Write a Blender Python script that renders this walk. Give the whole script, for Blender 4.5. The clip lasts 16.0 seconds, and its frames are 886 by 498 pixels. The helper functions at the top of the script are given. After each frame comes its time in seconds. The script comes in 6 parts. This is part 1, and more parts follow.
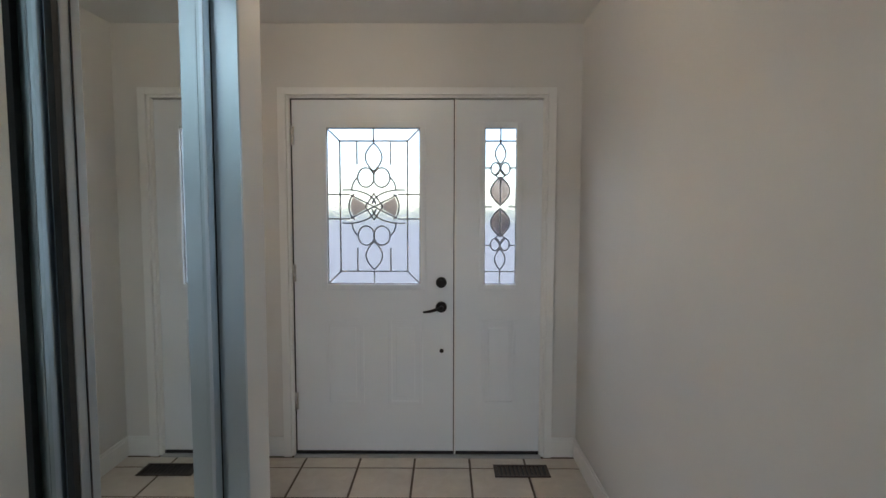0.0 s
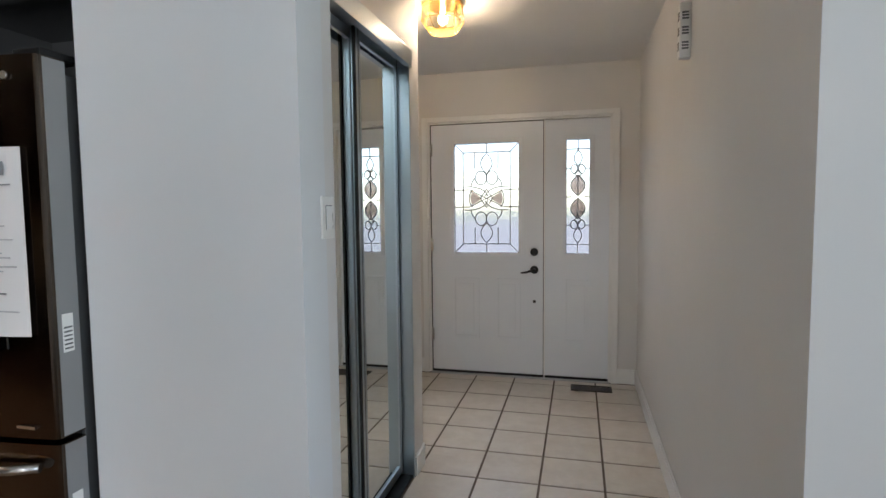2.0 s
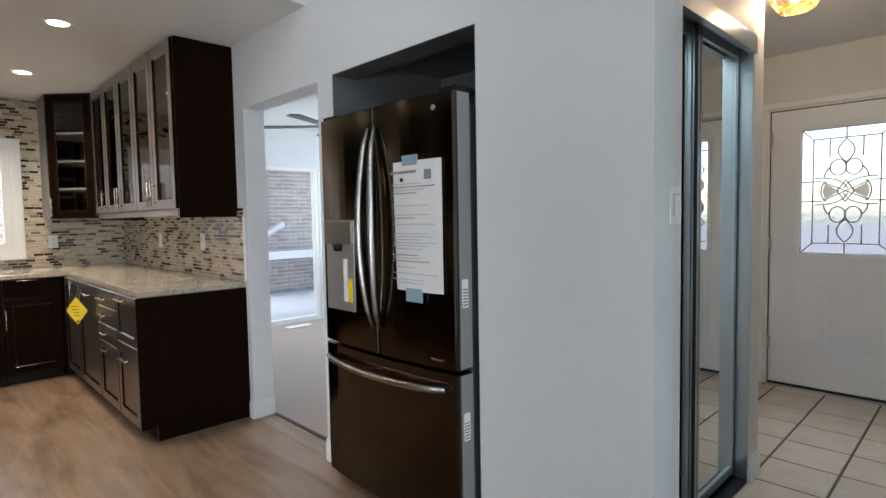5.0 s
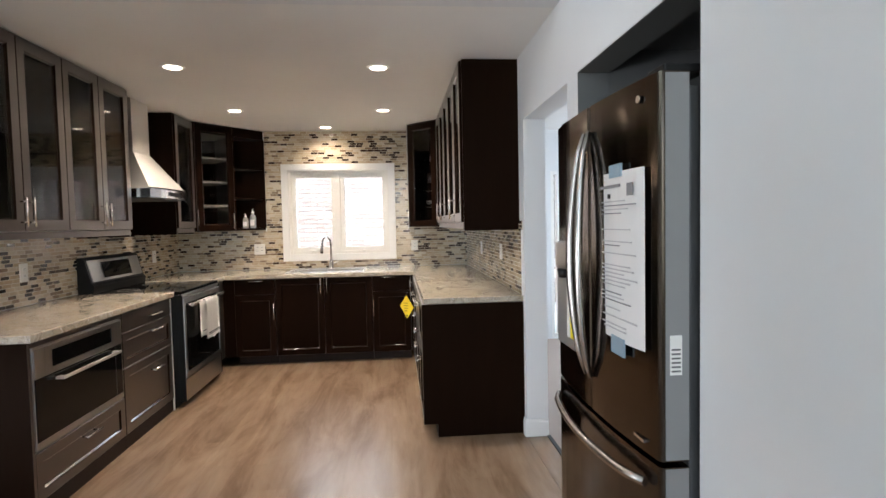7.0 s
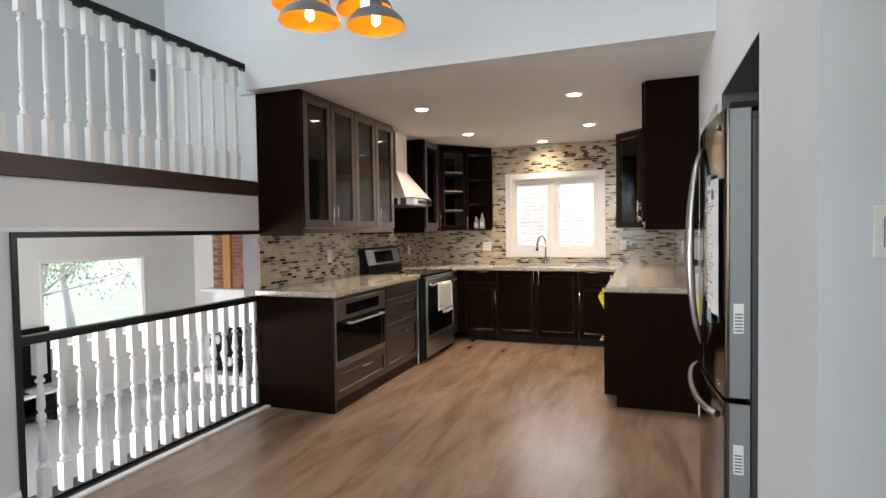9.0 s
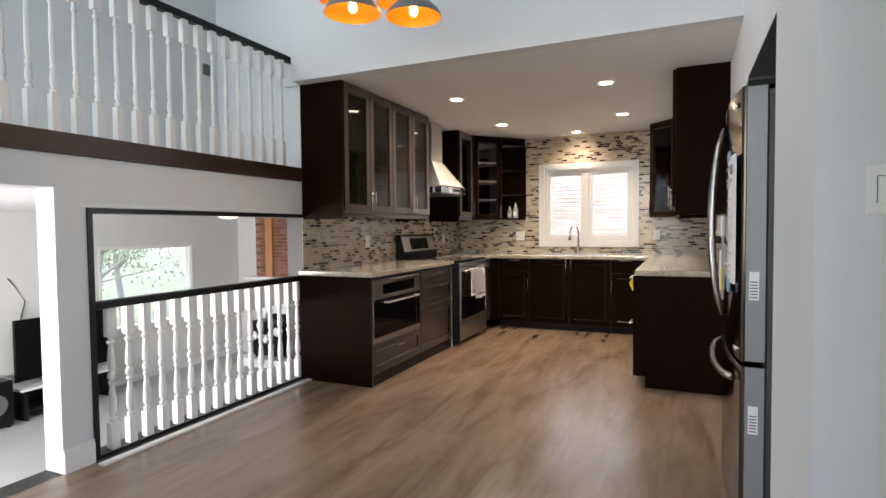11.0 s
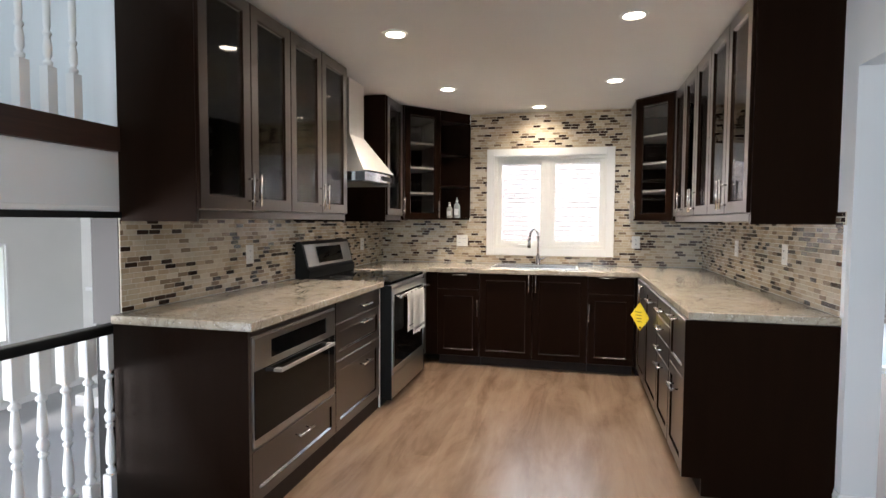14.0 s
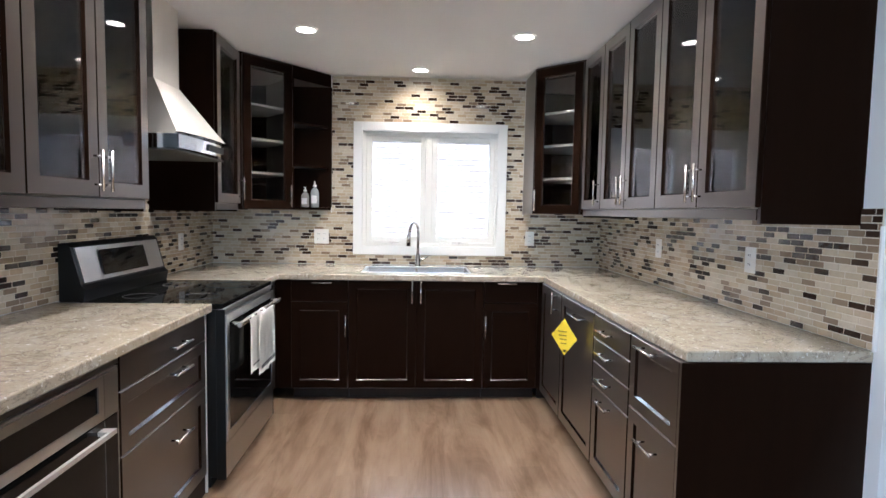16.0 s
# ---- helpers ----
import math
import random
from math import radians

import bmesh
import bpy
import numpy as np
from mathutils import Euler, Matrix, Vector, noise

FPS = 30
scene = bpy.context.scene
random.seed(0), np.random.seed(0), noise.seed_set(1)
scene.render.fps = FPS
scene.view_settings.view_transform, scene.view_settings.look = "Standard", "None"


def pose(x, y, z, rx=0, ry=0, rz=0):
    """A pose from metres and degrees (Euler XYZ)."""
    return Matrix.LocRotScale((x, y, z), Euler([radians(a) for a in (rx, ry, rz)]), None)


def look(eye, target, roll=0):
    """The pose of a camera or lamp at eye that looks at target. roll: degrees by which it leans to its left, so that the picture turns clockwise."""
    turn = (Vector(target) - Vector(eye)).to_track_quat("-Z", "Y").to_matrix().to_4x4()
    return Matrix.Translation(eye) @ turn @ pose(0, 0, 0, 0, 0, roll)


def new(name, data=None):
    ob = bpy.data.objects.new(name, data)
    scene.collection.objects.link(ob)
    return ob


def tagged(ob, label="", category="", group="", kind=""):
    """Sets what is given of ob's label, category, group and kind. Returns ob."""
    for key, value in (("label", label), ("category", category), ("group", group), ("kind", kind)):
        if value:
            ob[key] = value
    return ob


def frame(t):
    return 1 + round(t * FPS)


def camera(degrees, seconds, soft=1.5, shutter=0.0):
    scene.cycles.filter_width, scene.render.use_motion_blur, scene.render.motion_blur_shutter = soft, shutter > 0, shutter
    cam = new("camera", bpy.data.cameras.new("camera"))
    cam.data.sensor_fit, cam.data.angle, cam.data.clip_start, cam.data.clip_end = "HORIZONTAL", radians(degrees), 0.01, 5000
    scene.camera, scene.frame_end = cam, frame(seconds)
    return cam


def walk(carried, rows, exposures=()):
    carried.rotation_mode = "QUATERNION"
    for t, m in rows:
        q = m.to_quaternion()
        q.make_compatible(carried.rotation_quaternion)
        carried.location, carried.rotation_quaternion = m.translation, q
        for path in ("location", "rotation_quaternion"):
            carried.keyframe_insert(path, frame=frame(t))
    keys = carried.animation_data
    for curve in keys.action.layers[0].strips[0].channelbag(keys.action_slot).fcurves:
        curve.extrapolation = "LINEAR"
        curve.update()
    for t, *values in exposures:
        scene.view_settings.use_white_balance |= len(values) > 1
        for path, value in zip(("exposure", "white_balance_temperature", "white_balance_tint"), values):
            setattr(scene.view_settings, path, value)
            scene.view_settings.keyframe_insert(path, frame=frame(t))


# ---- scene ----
cam = camera(78.5, 16.0)
EXPOSURES = [(0.0, 2.1, 6200, 12), (0.7, 2.15, 6400, 12), (1.5, 2.25, 6600, 16), (2.5, 2.13, 6500, 14), (5.5, 2.17, 6500, 14), (6.8, 2.45, 6600, 15), (8.0, 2.55, 6800, 16), (9.0, 2.48, 6900, 17), (12.5, 2.34, 6900, 17), (13.5, 2.46, 6550, 16), (15.0, 2.57, 6000, 13), (16.0, 2.68, 5600, 13)]
PATH = [
    (0, (-0.108, 0.407, 1.437), (-0.118, 2.402, 1.291), 0.1),
    (0.5, (-0.038, 0.027, 1.401), (-0.052, 2.022, 1.266), 0.2),
    (1, (0.129, -0.297, 1.377), (0.045, 1.696, 1.231), 0.2),
    (1.5, (0.183, -0.581, 1.345), (-0.033, 1.402, 1.202), -0.1),
    (2, (0.212, -0.864, 1.357), (-0.274, 1.071, 1.215), -0.6),
    (2.5, (0.288, -1.071, 1.348), (-0.48, 0.77, 1.209), -0.9),
    (3, (0.353, -1.239, 1.326), (-0.605, 0.512, 1.191), -1.0),
    (3.2, (0.394, -1.278, 1.316), (-0.624, 0.438, 1.181), -1.0),
    (4.2, (0.365, -1.36, 1.313), (-0.839, 0.237, 1.188), -1.0),
    (5.3, (0.139, -1.015, 1.317), (-1.402, 0.255, 1.203), -1.0),
    (5.5, (0.101, -0.92, 1.329), (-1.522, 0.243, 1.216), -1.0),
    (6, (0.102, -0.701, 1.362), (-1.703, 0.152, 1.248), -1.2),
    (6.5, (0.124, -0.558, 1.363), (-1.806, -0.046, 1.261), -1.1),
    (7, (0.207, -0.396, 1.395), (-1.783, -0.226, 1.3), -1.2),
    (7.5, (0.432, -0.233, 1.413), (-1.56, -0.391, 1.328), -1.1),
    (8, (0.62, -0.14, 1.402), (-1.333, -0.561, 1.326), -1.1),
    (8.5, (0.858, -0.061, 1.379), (-1.053, -0.647, 1.311), -1.0),
    (9, (1.025, 0.027, 1.358), (-0.852, -0.662, 1.292), -0.9),
    (10.2, (1.27, 0.13, 1.29), (-0.58, -0.63, 1.218), -0.7),
    (11.5, (1.03, 0.024, 1.246), (-0.79, -0.801, 1.169), -0.5),
    (12, (0.774, -0.174, 1.282), (-1.048, -0.994, 1.202), -0.4),
    (12.5, (0.47, -0.359, 1.291), (-1.356, -1.17, 1.206), -0.2),
    (13, (0.158, -0.539, 1.306), (-1.691, -1.295, 1.218), -0.1),
    (13.5, (-0.139, -0.705, 1.345), (-2.036, -1.33, 1.247), 0.1),
    (14, (-0.424, -0.784, 1.35), (-2.366, -1.252, 1.247), 0.3),
    (14.5, (-0.699, -0.869, 1.362), (-2.672, -1.178, 1.251), 0.6),
    (15, (-0.964, -0.973, 1.38), (-2.954, -1.13, 1.262), 0.7),
    (15.5, (-1.225, -1.061, 1.363), (-3.221, -1.075, 1.239), 1.0),
    (16, (-1.506, -1.145, 1.365), (-3.499, -1.046, 1.228), 1.0),
]
walk(cam, [(t, look(eye, target, roll)) for t, eye, target, roll in PATH], EXPOSURES)

# ---- world and light ----
world = bpy.data.worlds.new("sky")
scene.world = world
world.use_nodes = True
wn = world.node_tree.nodes
sky = wn.new("ShaderNodeTexSky")
sky.sky_type, sky.sun_disc = "NISHITA", False
sky.sun_elevation, sky.sun_rotation = radians(52), radians(220)
world.node_tree.links.new(sky.outputs[0], wn["Background"].inputs[0])
wn["Background"].inputs[1].default_value = 0.15
sun = new("sun", bpy.data.lights.new("sun", "SUN"))
sun.data.energy, sun.data.angle, sun.data.color = 3.3, radians(30), (1, 0.94, 0.84)
sun.matrix_world = look((0, 0, 20), (-5, 6, 10))


def rect_lamp(name, centre, towards, w, h, watts, colour):
    """A rectangular area lamp, for sky light at a window and for added fill."""
    la = bpy.data.lights.new(name, "AREA")
    la.shape, la.size, la.size_y, la.energy, la.color = "RECTANGLE", w, h, watts, colour
    ob = new(name, la)
    ob.matrix_world = look(centre, towards)
    return ob


DAY = (0.75, 0.90, 1.0)
rect_lamp("east_window_light", (3.95, -1.0, 1.75), (0, -1.0, 1.6), 2.2, 1.9, 11, DAY)
# Added fill for the family room, set at a made-up side window.
rect_lamp("family_east_window_light", (1.96, -5.6, 0.3), (-4, -6.4, 0.5), 1.6, 1.1, 68, (0.90, 0.95, 1.0))
# Brightens the front room from a window added out of view.
rect_lamp("front_room_window_light", (-4.4, 3.58, 1.5), (-4.6, 1.0, 0.9), 1.8, 1.2, 13, DAY)
rect_lamp("kitchen_sky_light", (-6.85, -1.05, 2.52), (-4.4, -1.05, 0.2), 1.4, 0.8, 12, (0.72, 0.88, 1.0))
rect_lamp("patio_sky_light", (-6.95, 2.05, 2.75), (-4.2, 2.0, 0.2), 1.3, 0.9, 12, DAY)
rect_lamp("entrance_sky_light", (-0.3, 4.5, 2.5), (-0.3, 2.4, 0.2), 1.6, 0.9, 12, (0.86, 0.94, 1.0))
# Both landing lamps are added fill; the landing has no window opening.
rect_lamp("landing_window_light", (1.55, -3.45, 2.9), (-2.7, -3.3, 2.3), 0.7, 1.2, 4, (0.66, 0.92, 1.0))
rect_lamp("landing_south_light", (0.1, -3.93, 3.78), (0.0, 0.4, 1.3), 2.4, 0.7, 13, (0.84, 0.93, 1.0))
WARM = (1.0, 0.88, 0.72)
POT_W, HALL_W, PEND_W = 2.6, 2.1, 0.2

# ---- materials ----


def mat(name, colour, rough=0.5, metal=0.0, **more):
    m = bpy.data.materials.new(name)
    m.use_nodes = True
    b = m.node_tree.nodes["Principled BSDF"]
    b.inputs["Base Color"].default_value = (*colour, 1)
    b.inputs["Roughness"].default_value, b.inputs["Metallic"].default_value = rough, metal
    for key, value in more.items():
        b.inputs[key.replace("_", " ")].default_value = value
    return m


def node(m, kind, **values):
    n = m.node_tree.nodes.new(kind)
    for key, value in values.items():
        n.inputs[key.replace("_", " ")].default_value = value
    return n


def link(m, a, b):
    m.node_tree.links.new(a, b)


def bsdf(m):
    return m.node_tree.nodes["Principled BSDF"]


def coords(m, scale=(1, 1, 1), rand=0.0):
    """Object coordinates, scaled, shifted from piece to piece where rand is set."""
    tc = node(m, "ShaderNodeTexCoord")
    mp = node(m, "ShaderNodeMapping", Scale=scale)
    link(m, tc.outputs["Object"], mp.inputs["Vector"])
    if rand:
        info = node(m, "ShaderNodeObjectInfo")
        mul = node(m, "ShaderNodeMath")
        mul.operation = "MULTIPLY"
        mul.inputs[1].default_value = rand
        link(m, info.outputs["Random"], mul.inputs[0])
        link(m, mul.outputs[0], mp.inputs["Location"])
    return mp.outputs["Vector"]


def ramp(m, source, *stops):
    r = node(m, "ShaderNodeValToRGB")
    e = r.color_ramp.elements
    while len(e) < len(stops):
        e.new(0.5)
    for el, (p, c) in zip(e, stops):
        el.position, el.color = p, (*c, 1)
    link(m, source, r.inputs[0])
    return r.outputs[0]


def noise_of(m, vec, scale, detail=4.0, rough=0.55, distort=0.0):
    n = node(m, "ShaderNodeTexNoise", Scale=scale, Detail=detail, Roughness=rough, Distortion=distort)
    link(m, vec, n.inputs["Vector"])
    return n.outputs["Fac"]


def bump(m, height, strength, distance=0.002):
    b = node(m, "ShaderNodeBump", Strength=strength, Distance=distance)
    link(m, height, b.inputs["Height"])
    link(m, b.outputs[0], bsdf(m).inputs["Normal"])


def mix(m, fac, a, b, blend="MIX"):
    x = m.node_tree.nodes.new("ShaderNodeMix")
    x.data_type, x.blend_type = "RGBA", blend
    for sock, v in ((x.inputs[0], fac), (x.inputs[6], a), (x.inputs[7], b)):
        if isinstance(v, (int, float)):
            sock.default_value = v
        elif isinstance(v, tuple):
            sock.default_value = (*v, 1)
        else:
            link(m, v, sock)
    return x.outputs[2]


def paint(name, colour, rough=0.6, grain=90.0, strength=0.12):
    """Rolled wall paint: fine orange-peel relief and faint large unevenness."""
    m = mat(name, colour, rough)
    v = coords(m)
    big = noise_of(m, v, 0.9, 3)
    c = ramp(m, big, (0.3, tuple(k * 0.955 for k in colour)), (0.7, tuple(min(1, k * 1.03) for k in colour)))
    link(m, c, bsdf(m).inputs["Base Color"])
    bump(m, noise_of(m, v, grain, 3), strength)
    return m


WALL = paint("wall_paint", (0.70, 0.715, 0.725))
# The hall lamp's warm cast is put into this wall colour.
HALLWALL = paint("lamp_warmed_hall_paint", (0.69, 0.675, 0.655))
CEIL = paint("ceiling_paint", (0.78, 0.77, 0.75), 0.8, 140, 0.2)
FAMWALL = paint("family_wall_paint", (0.70, 0.70, 0.67))
TRIM = paint("white_trim_paint", (0.80, 0.80, 0.79), 0.35, 40, 0.04)
DOORWHITE = paint("door_paint", (0.76, 0.79, 0.83), 0.38, 60, 0.04)
PLASTIC = mat("white_plastic", (0.78, 0.77, 0.74), 0.35)
BLACKTRIM = mat("black_painted_wood", (0.008, 0.0075, 0.0075), 0.34, Specular_IOR_Level=0.25)
BLACK = mat("black_plastic", (0.008, 0.008, 0.008), 0.35, Specular_IOR_Level=0.22)
GLOSSBLACK = mat("black_glass", (0.005, 0.005, 0.005), 0.05, Specular_IOR_Level=0.14)
CHROME = mat("chrome", (0.75, 0.75, 0.76), 0.12, 1.0)
NICKEL = mat("brushed_nickel", (0.72, 0.70, 0.67), 0.26, 1.0)
DULLSTEEL = mat("satin_grey_steel", (0.42, 0.40, 0.38), 0.27, 1.0)
BRONZE = mat("dark_bronze", (0.02, 0.017, 0.015), 0.35, 0.6)
BRASS = mat("brass", (0.75, 0.52, 0.20), 0.22, 1.0)
MIRROR = mat("mirror_silver", (0.80, 0.84, 0.82), 0.015, 1.0)
ALU = mat("satin_aluminium", (0.50, 0.56, 0.60), 0.30, 1.0)
LEAD = mat("lead_came", (0.34, 0.34, 0.35), 0.4, 0.8)
GROUT = mat("tile_grout", (0.60, 0.54, 0.44), 0.7)
RUBBER = mat("black_rubber", (0.012, 0.012, 0.012), 0.7)
GASKET = mat("grey_gasket", (0.13, 0.13, 0.13), 0.6)
# Dark grey that puts the alcove's shade into its colour.
ALCOVE_SHADE = paint("alcove_shade_paint", (0.11, 0.115, 0.115), 0.6)


def wood(name, dark, light, rough, axis_scale, rand=3.0, fine=1.0, relief=0.15, coat=0.0):
    """Stained or printed wood; the grain runs along the axis of the smallest scale."""
    m = mat(name, light, rough)
    v = coords(m, axis_scale, rand)
    broad = noise_of(m, v, 2.2 * fine, 5, 0.6, 0.7)
    fibre = noise_of(m, v, 16 * fine, 6, 0.7, 0.2)
    base = ramp(m, broad, (0.32, dark), (0.68, light))
    c = mix(m, 0.35, base, ramp(m, fibre, (0.3, dark), (0.7, light)))
    link(m, c, bsdf(m).inputs["Base Color"])
    bump(m, fibre, relief, 0.001)
    bsdf(m).inputs["Coat Weight"].default_value = coat
    bsdf(m).inputs["Specular IOR Level"].default_value = 0.27 if "espresso" in name else 0.4
    bsdf(m).inputs["Coat Roughness"].default_value = 0.22
    return m


ESPRESSO = wood("espresso_stained_wood", (0.0080, 0.0037, 0.0021), (0.0115, 0.0053, 0.0030), 0.45, (9, 9, 0.8), 3.0, 1.0, 0.0, 0.0)
facing = ESPRESSO.node_tree.nodes.new("ShaderNodeLayerWeight")
facing.inputs[0].default_value = 0.5
satin = node(ESPRESSO, "ShaderNodeMapRange", From_Min=0.26, From_Max=0.60, To_Min=0.03, To_Max=1.0)
sheen = node(ESPRESSO, "ShaderNodeMapRange", From_Min=0.36, From_Max=0.70, To_Min=0.0, To_Max=1.0)
link(ESPRESSO, facing.outputs["Facing"], sheen.inputs["Value"])
link(ESPRESSO, sheen.outputs[0], bsdf(ESPRESSO).inputs["Coat Weight"])
bsdf(ESPRESSO).inputs["Coat Roughness"].default_value = 0.36
bsdf(ESPRESSO).inputs["Coat IOR"].default_value = 2.7
BEAD = mat("espresso_lacquered_bead", (0.012, 0.005, 0.003), 0.20, Specular_IOR_Level=0.9)
bsdf(ESPRESSO).inputs["Specular Tint"].default_value = (1.0, 0.80, 0.68, 1)
link(ESPRESSO, facing.outputs["Facing"], satin.inputs["Value"])
link(ESPRESSO, satin.outputs[0], bsdf(ESPRESSO).inputs["Specular IOR Level"])
ESPRESSO_IN = wood("espresso_interior", (0.016, 0.0085, 0.0055), (0.024, 0.013, 0.0085), 0.6, (9, 9, 0.8))
FASCIA = wood("walnut_stained_fascia", (0.020, 0.009, 0.006), (0.06, 0.028, 0.017), 0.35, (0.8, 9, 9))
POST = wood("varnished_pine", (0.35, 0.15, 0.05), (0.55, 0.27, 0.10), 0.4, (8, 8, 0.7))


def plank_material():
    m = wood("oak_vinyl_plank", (0.208, 0.146, 0.098), (0.262, 0.188, 0.130), 0.27, (0.7, 7, 7), 40.0, 1.0, 0.0)
    nodes = m.node_tree.nodes
    info = node(m, "ShaderNodeObjectInfo")
    tone = ramp(m, info.outputs["Random"], (0.0, (0.94, 0.935, 0.93)), (1.0, (1.05, 1.05, 1.045)))
    geo = node(m, "ShaderNodeNewGeometry")
    far = node(m, "ShaderNodeMapping", Scale=(0.7, 3.2, 1))
    link(m, geo.outputs["Position"], far.inputs["Vector"])
    cloud = noise_of(m, far.outputs[0], 1.6, 4, 0.6, 0.6)
    tone = mix(m, 1.0, tone, ramp(m, cloud, (0.32, (0.66, 0.60, 0.54)), (0.52, (1.0, 0.97, 0.94)), (0.70, (1.14, 1.15, 1.16))), "MULTIPLY")
    old = bsdf(m).inputs["Base Color"].links[0].from_socket
    link(m, mix(m, 1.0, old, tone, "MULTIPLY"), bsdf(m).inputs["Base Color"])
    bsdf(m).inputs["Specular IOR Level"].default_value = 0.48
    return m


PLANK = plank_material()


def floor_tile_material():
    m = mat("beige_ceramic_tile", (0.55, 0.49, 0.42), 0.28)
    v = coords(m, (1, 1, 1), 30.0)
    mottled = noise_of(m, v, 9, 6, 0.65, 0.4)
    c = ramp(m, mottled, (0.3, (0.50, 0.44, 0.375)), (0.7, (0.60, 0.545, 0.475)))
    info = node(m, "ShaderNodeObjectInfo")
    tone = ramp(m, info.outputs["Random"], (0.0, (0.94, 0.94, 0.94)), (1.0, (1.03, 1.03, 1.03)))
    link(m, mix(m, 1.0, c, tone, "MULTIPLY"), bsdf(m).inputs["Base Color"])
    bump(m, noise_of(m, v, 30, 4), 0.06)
    return m


FLOORTILE = floor_tile_material()
FLOORGROUT = mat("brown_floor_grout", (0.115, 0.083, 0.063), 0.9)


def granite_material():
    m = mat("cream_granite", (0.6, 0.55, 0.45), 0.13)
    v = coords(m)
    cloud = noise_of(m, v, 4.5, 7, 0.65, 1.6)
    base = ramp(m, cloud, (0.26, (0.33, 0.275, 0.20)), (0.46, (0.43, 0.375, 0.29)), (0.60, (0.47, 0.42, 0.34)), (0.76, (0.53, 0.51, 0.46)))
    fleck = noise_of(m, v, 120, 3, 0.6)
    c = mix(m, ramp(m, fleck, (0.62, (0, 0, 0)), (0.71, (0.6, 0.6, 0.6))), base, (0.16, 0.125, 0.09))
    pale = noise_of(m, v, 75, 3, 0.5, 0.5)
    c = mix(m, ramp(m, pale, (0.62, (0, 0, 0)), (0.70, (1, 1, 1))), c, (0.74, 0.71, 0.65))
    vein = noise_of(m, v, 2.3, 8, 0.7, 2.5)
    c = mix(m, ramp(m, vein, (0.485, (0, 0, 0)), (0.50, (0.75, 0.75, 0.75)), (0.515, (0, 0, 0))), c, (0.15, 0.12, 0.10))
    blotch = noise_of(m, v, 17, 5, 0.7, 1.0)
    c = mix(m, ramp(m, blotch, (0.64, (0, 0, 0)), (0.72, (0.55, 0.55, 0.55))), c, (0.15, 0.125, 0.105))
    link(m, c, bsdf(m).inputs["Base Color"])
    return m


GRANITE = granite_material()


def brick_material(name, a, b, c):
    m = mat(name, a, 0.85)
    v = coords(m)
    geo = node(m, "ShaderNodeNewGeometry")
    info = node(m, "ShaderNodeObjectInfo")
    add = node(m, "ShaderNodeMath")
    link(m, geo.outputs["Random Per Island"], add.inputs[0])
    link(m, info.outputs["Random"], add.inputs[1])
    frac = node(m, "ShaderNodeMath")
    frac.operation = "FRACT"
    link(m, add.outputs[0], frac.inputs[0])
    col = ramp(m, frac.outputs[0], (0.1, a), (0.5, b), (0.9, c))
    grit = noise_of(m, v, 70, 5, 0.7)
    link(m, mix(m, 1.0, col, ramp(m, grit, (0.25, (0.75, 0.75, 0.75)), (0.75, (1.1, 1.1, 1.1))), "MULTIPLY"), bsdf(m).inputs["Base Color"])
    bump(m, grit, 0.5, 0.004)
    return m


BRICK = brick_material("red_brick", (0.20, 0.075, 0.05), (0.26, 0.10, 0.062), (0.30, 0.13, 0.085))
OUTBRICK = brick_material("pale_brown_brick", (0.36, 0.30, 0.27), (0.42, 0.355, 0.32), (0.46, 0.41, 0.38))
MORTAR = mat("mortar", (0.62, 0.60, 0.57), 0.95)


def steel_material(name, colour, rough, across=True, stretch=0.8):
    """Brushed steel; the brushing spreads its gloss across the strokes."""
    m = mat(name, colour, rough, 1.0)
    v = coords(m, (6, 6, 1800) if across else (1800, 1800, 6))
    strokes = noise_of(m, v, 1.0, 3, 0.6)
    r = node(m, "ShaderNodeMapRange", To_Min=rough * 0.8, To_Max=rough * 1.25)
    link(m, strokes, r.inputs["Value"])
    link(m, r.outputs[0], bsdf(m).inputs["Roughness"])
    tan = m.node_tree.nodes.new("ShaderNodeTangent")
    tan.direction_type, tan.axis = "RADIAL", "Z"
    link(m, tan.outputs[0], bsdf(m).inputs["Tangent"])
    bsdf(m).inputs["Anisotropic"].default_value = stretch
    bsdf(m).inputs["Anisotropic Rotation"].default_value = 0.25
    return m


STEEL = steel_material("brushed_stainless", (0.47, 0.46, 0.45), 0.30, True, 0.4)
DARKSTEEL = steel_material("dark_brushed_stainless", (0.085, 0.067, 0.053), 0.13)
HOODSTEEL = steel_material("satin_hood_steel", (0.76, 0.73, 0.69), 0.50, True, 0.3)
SATIN = mat("satin_stainless", (0.80, 0.79, 0.77), 0.5, 1.0)
STEELSIDE = mat("grey_painted_steel", (0.27, 0.27, 0.27), 0.35, 0.4)


def pane_material(name, tint=(1, 1, 1), gloss_rough=0.01, ior=1.5, wavy=0.0):
    m = bpy.data.materials.new(name)
    m.use_nodes = True
    t = m.node_tree
    out = t.nodes["Material Output"]
    t.nodes.remove(t.nodes["Principled BSDF"])
    clear, gloss, both, fr = (t.nodes.new("ShaderNode" + k) for k in ("BsdfTransparent", "BsdfGlossy", "MixShader", "Fresnel"))
    clear.inputs[0].default_value = (*tint, 1)
    gloss.inputs["Roughness"].default_value = gloss_rough
    fr.inputs[0].default_value = ior
    link(m, fr.outputs[0], both.inputs[0])
    link(m, clear.outputs[0], both.inputs[1])
    link(m, gloss.outputs[0], both.inputs[2])
    link(m, both.outputs[0], out.inputs[0])
    return m


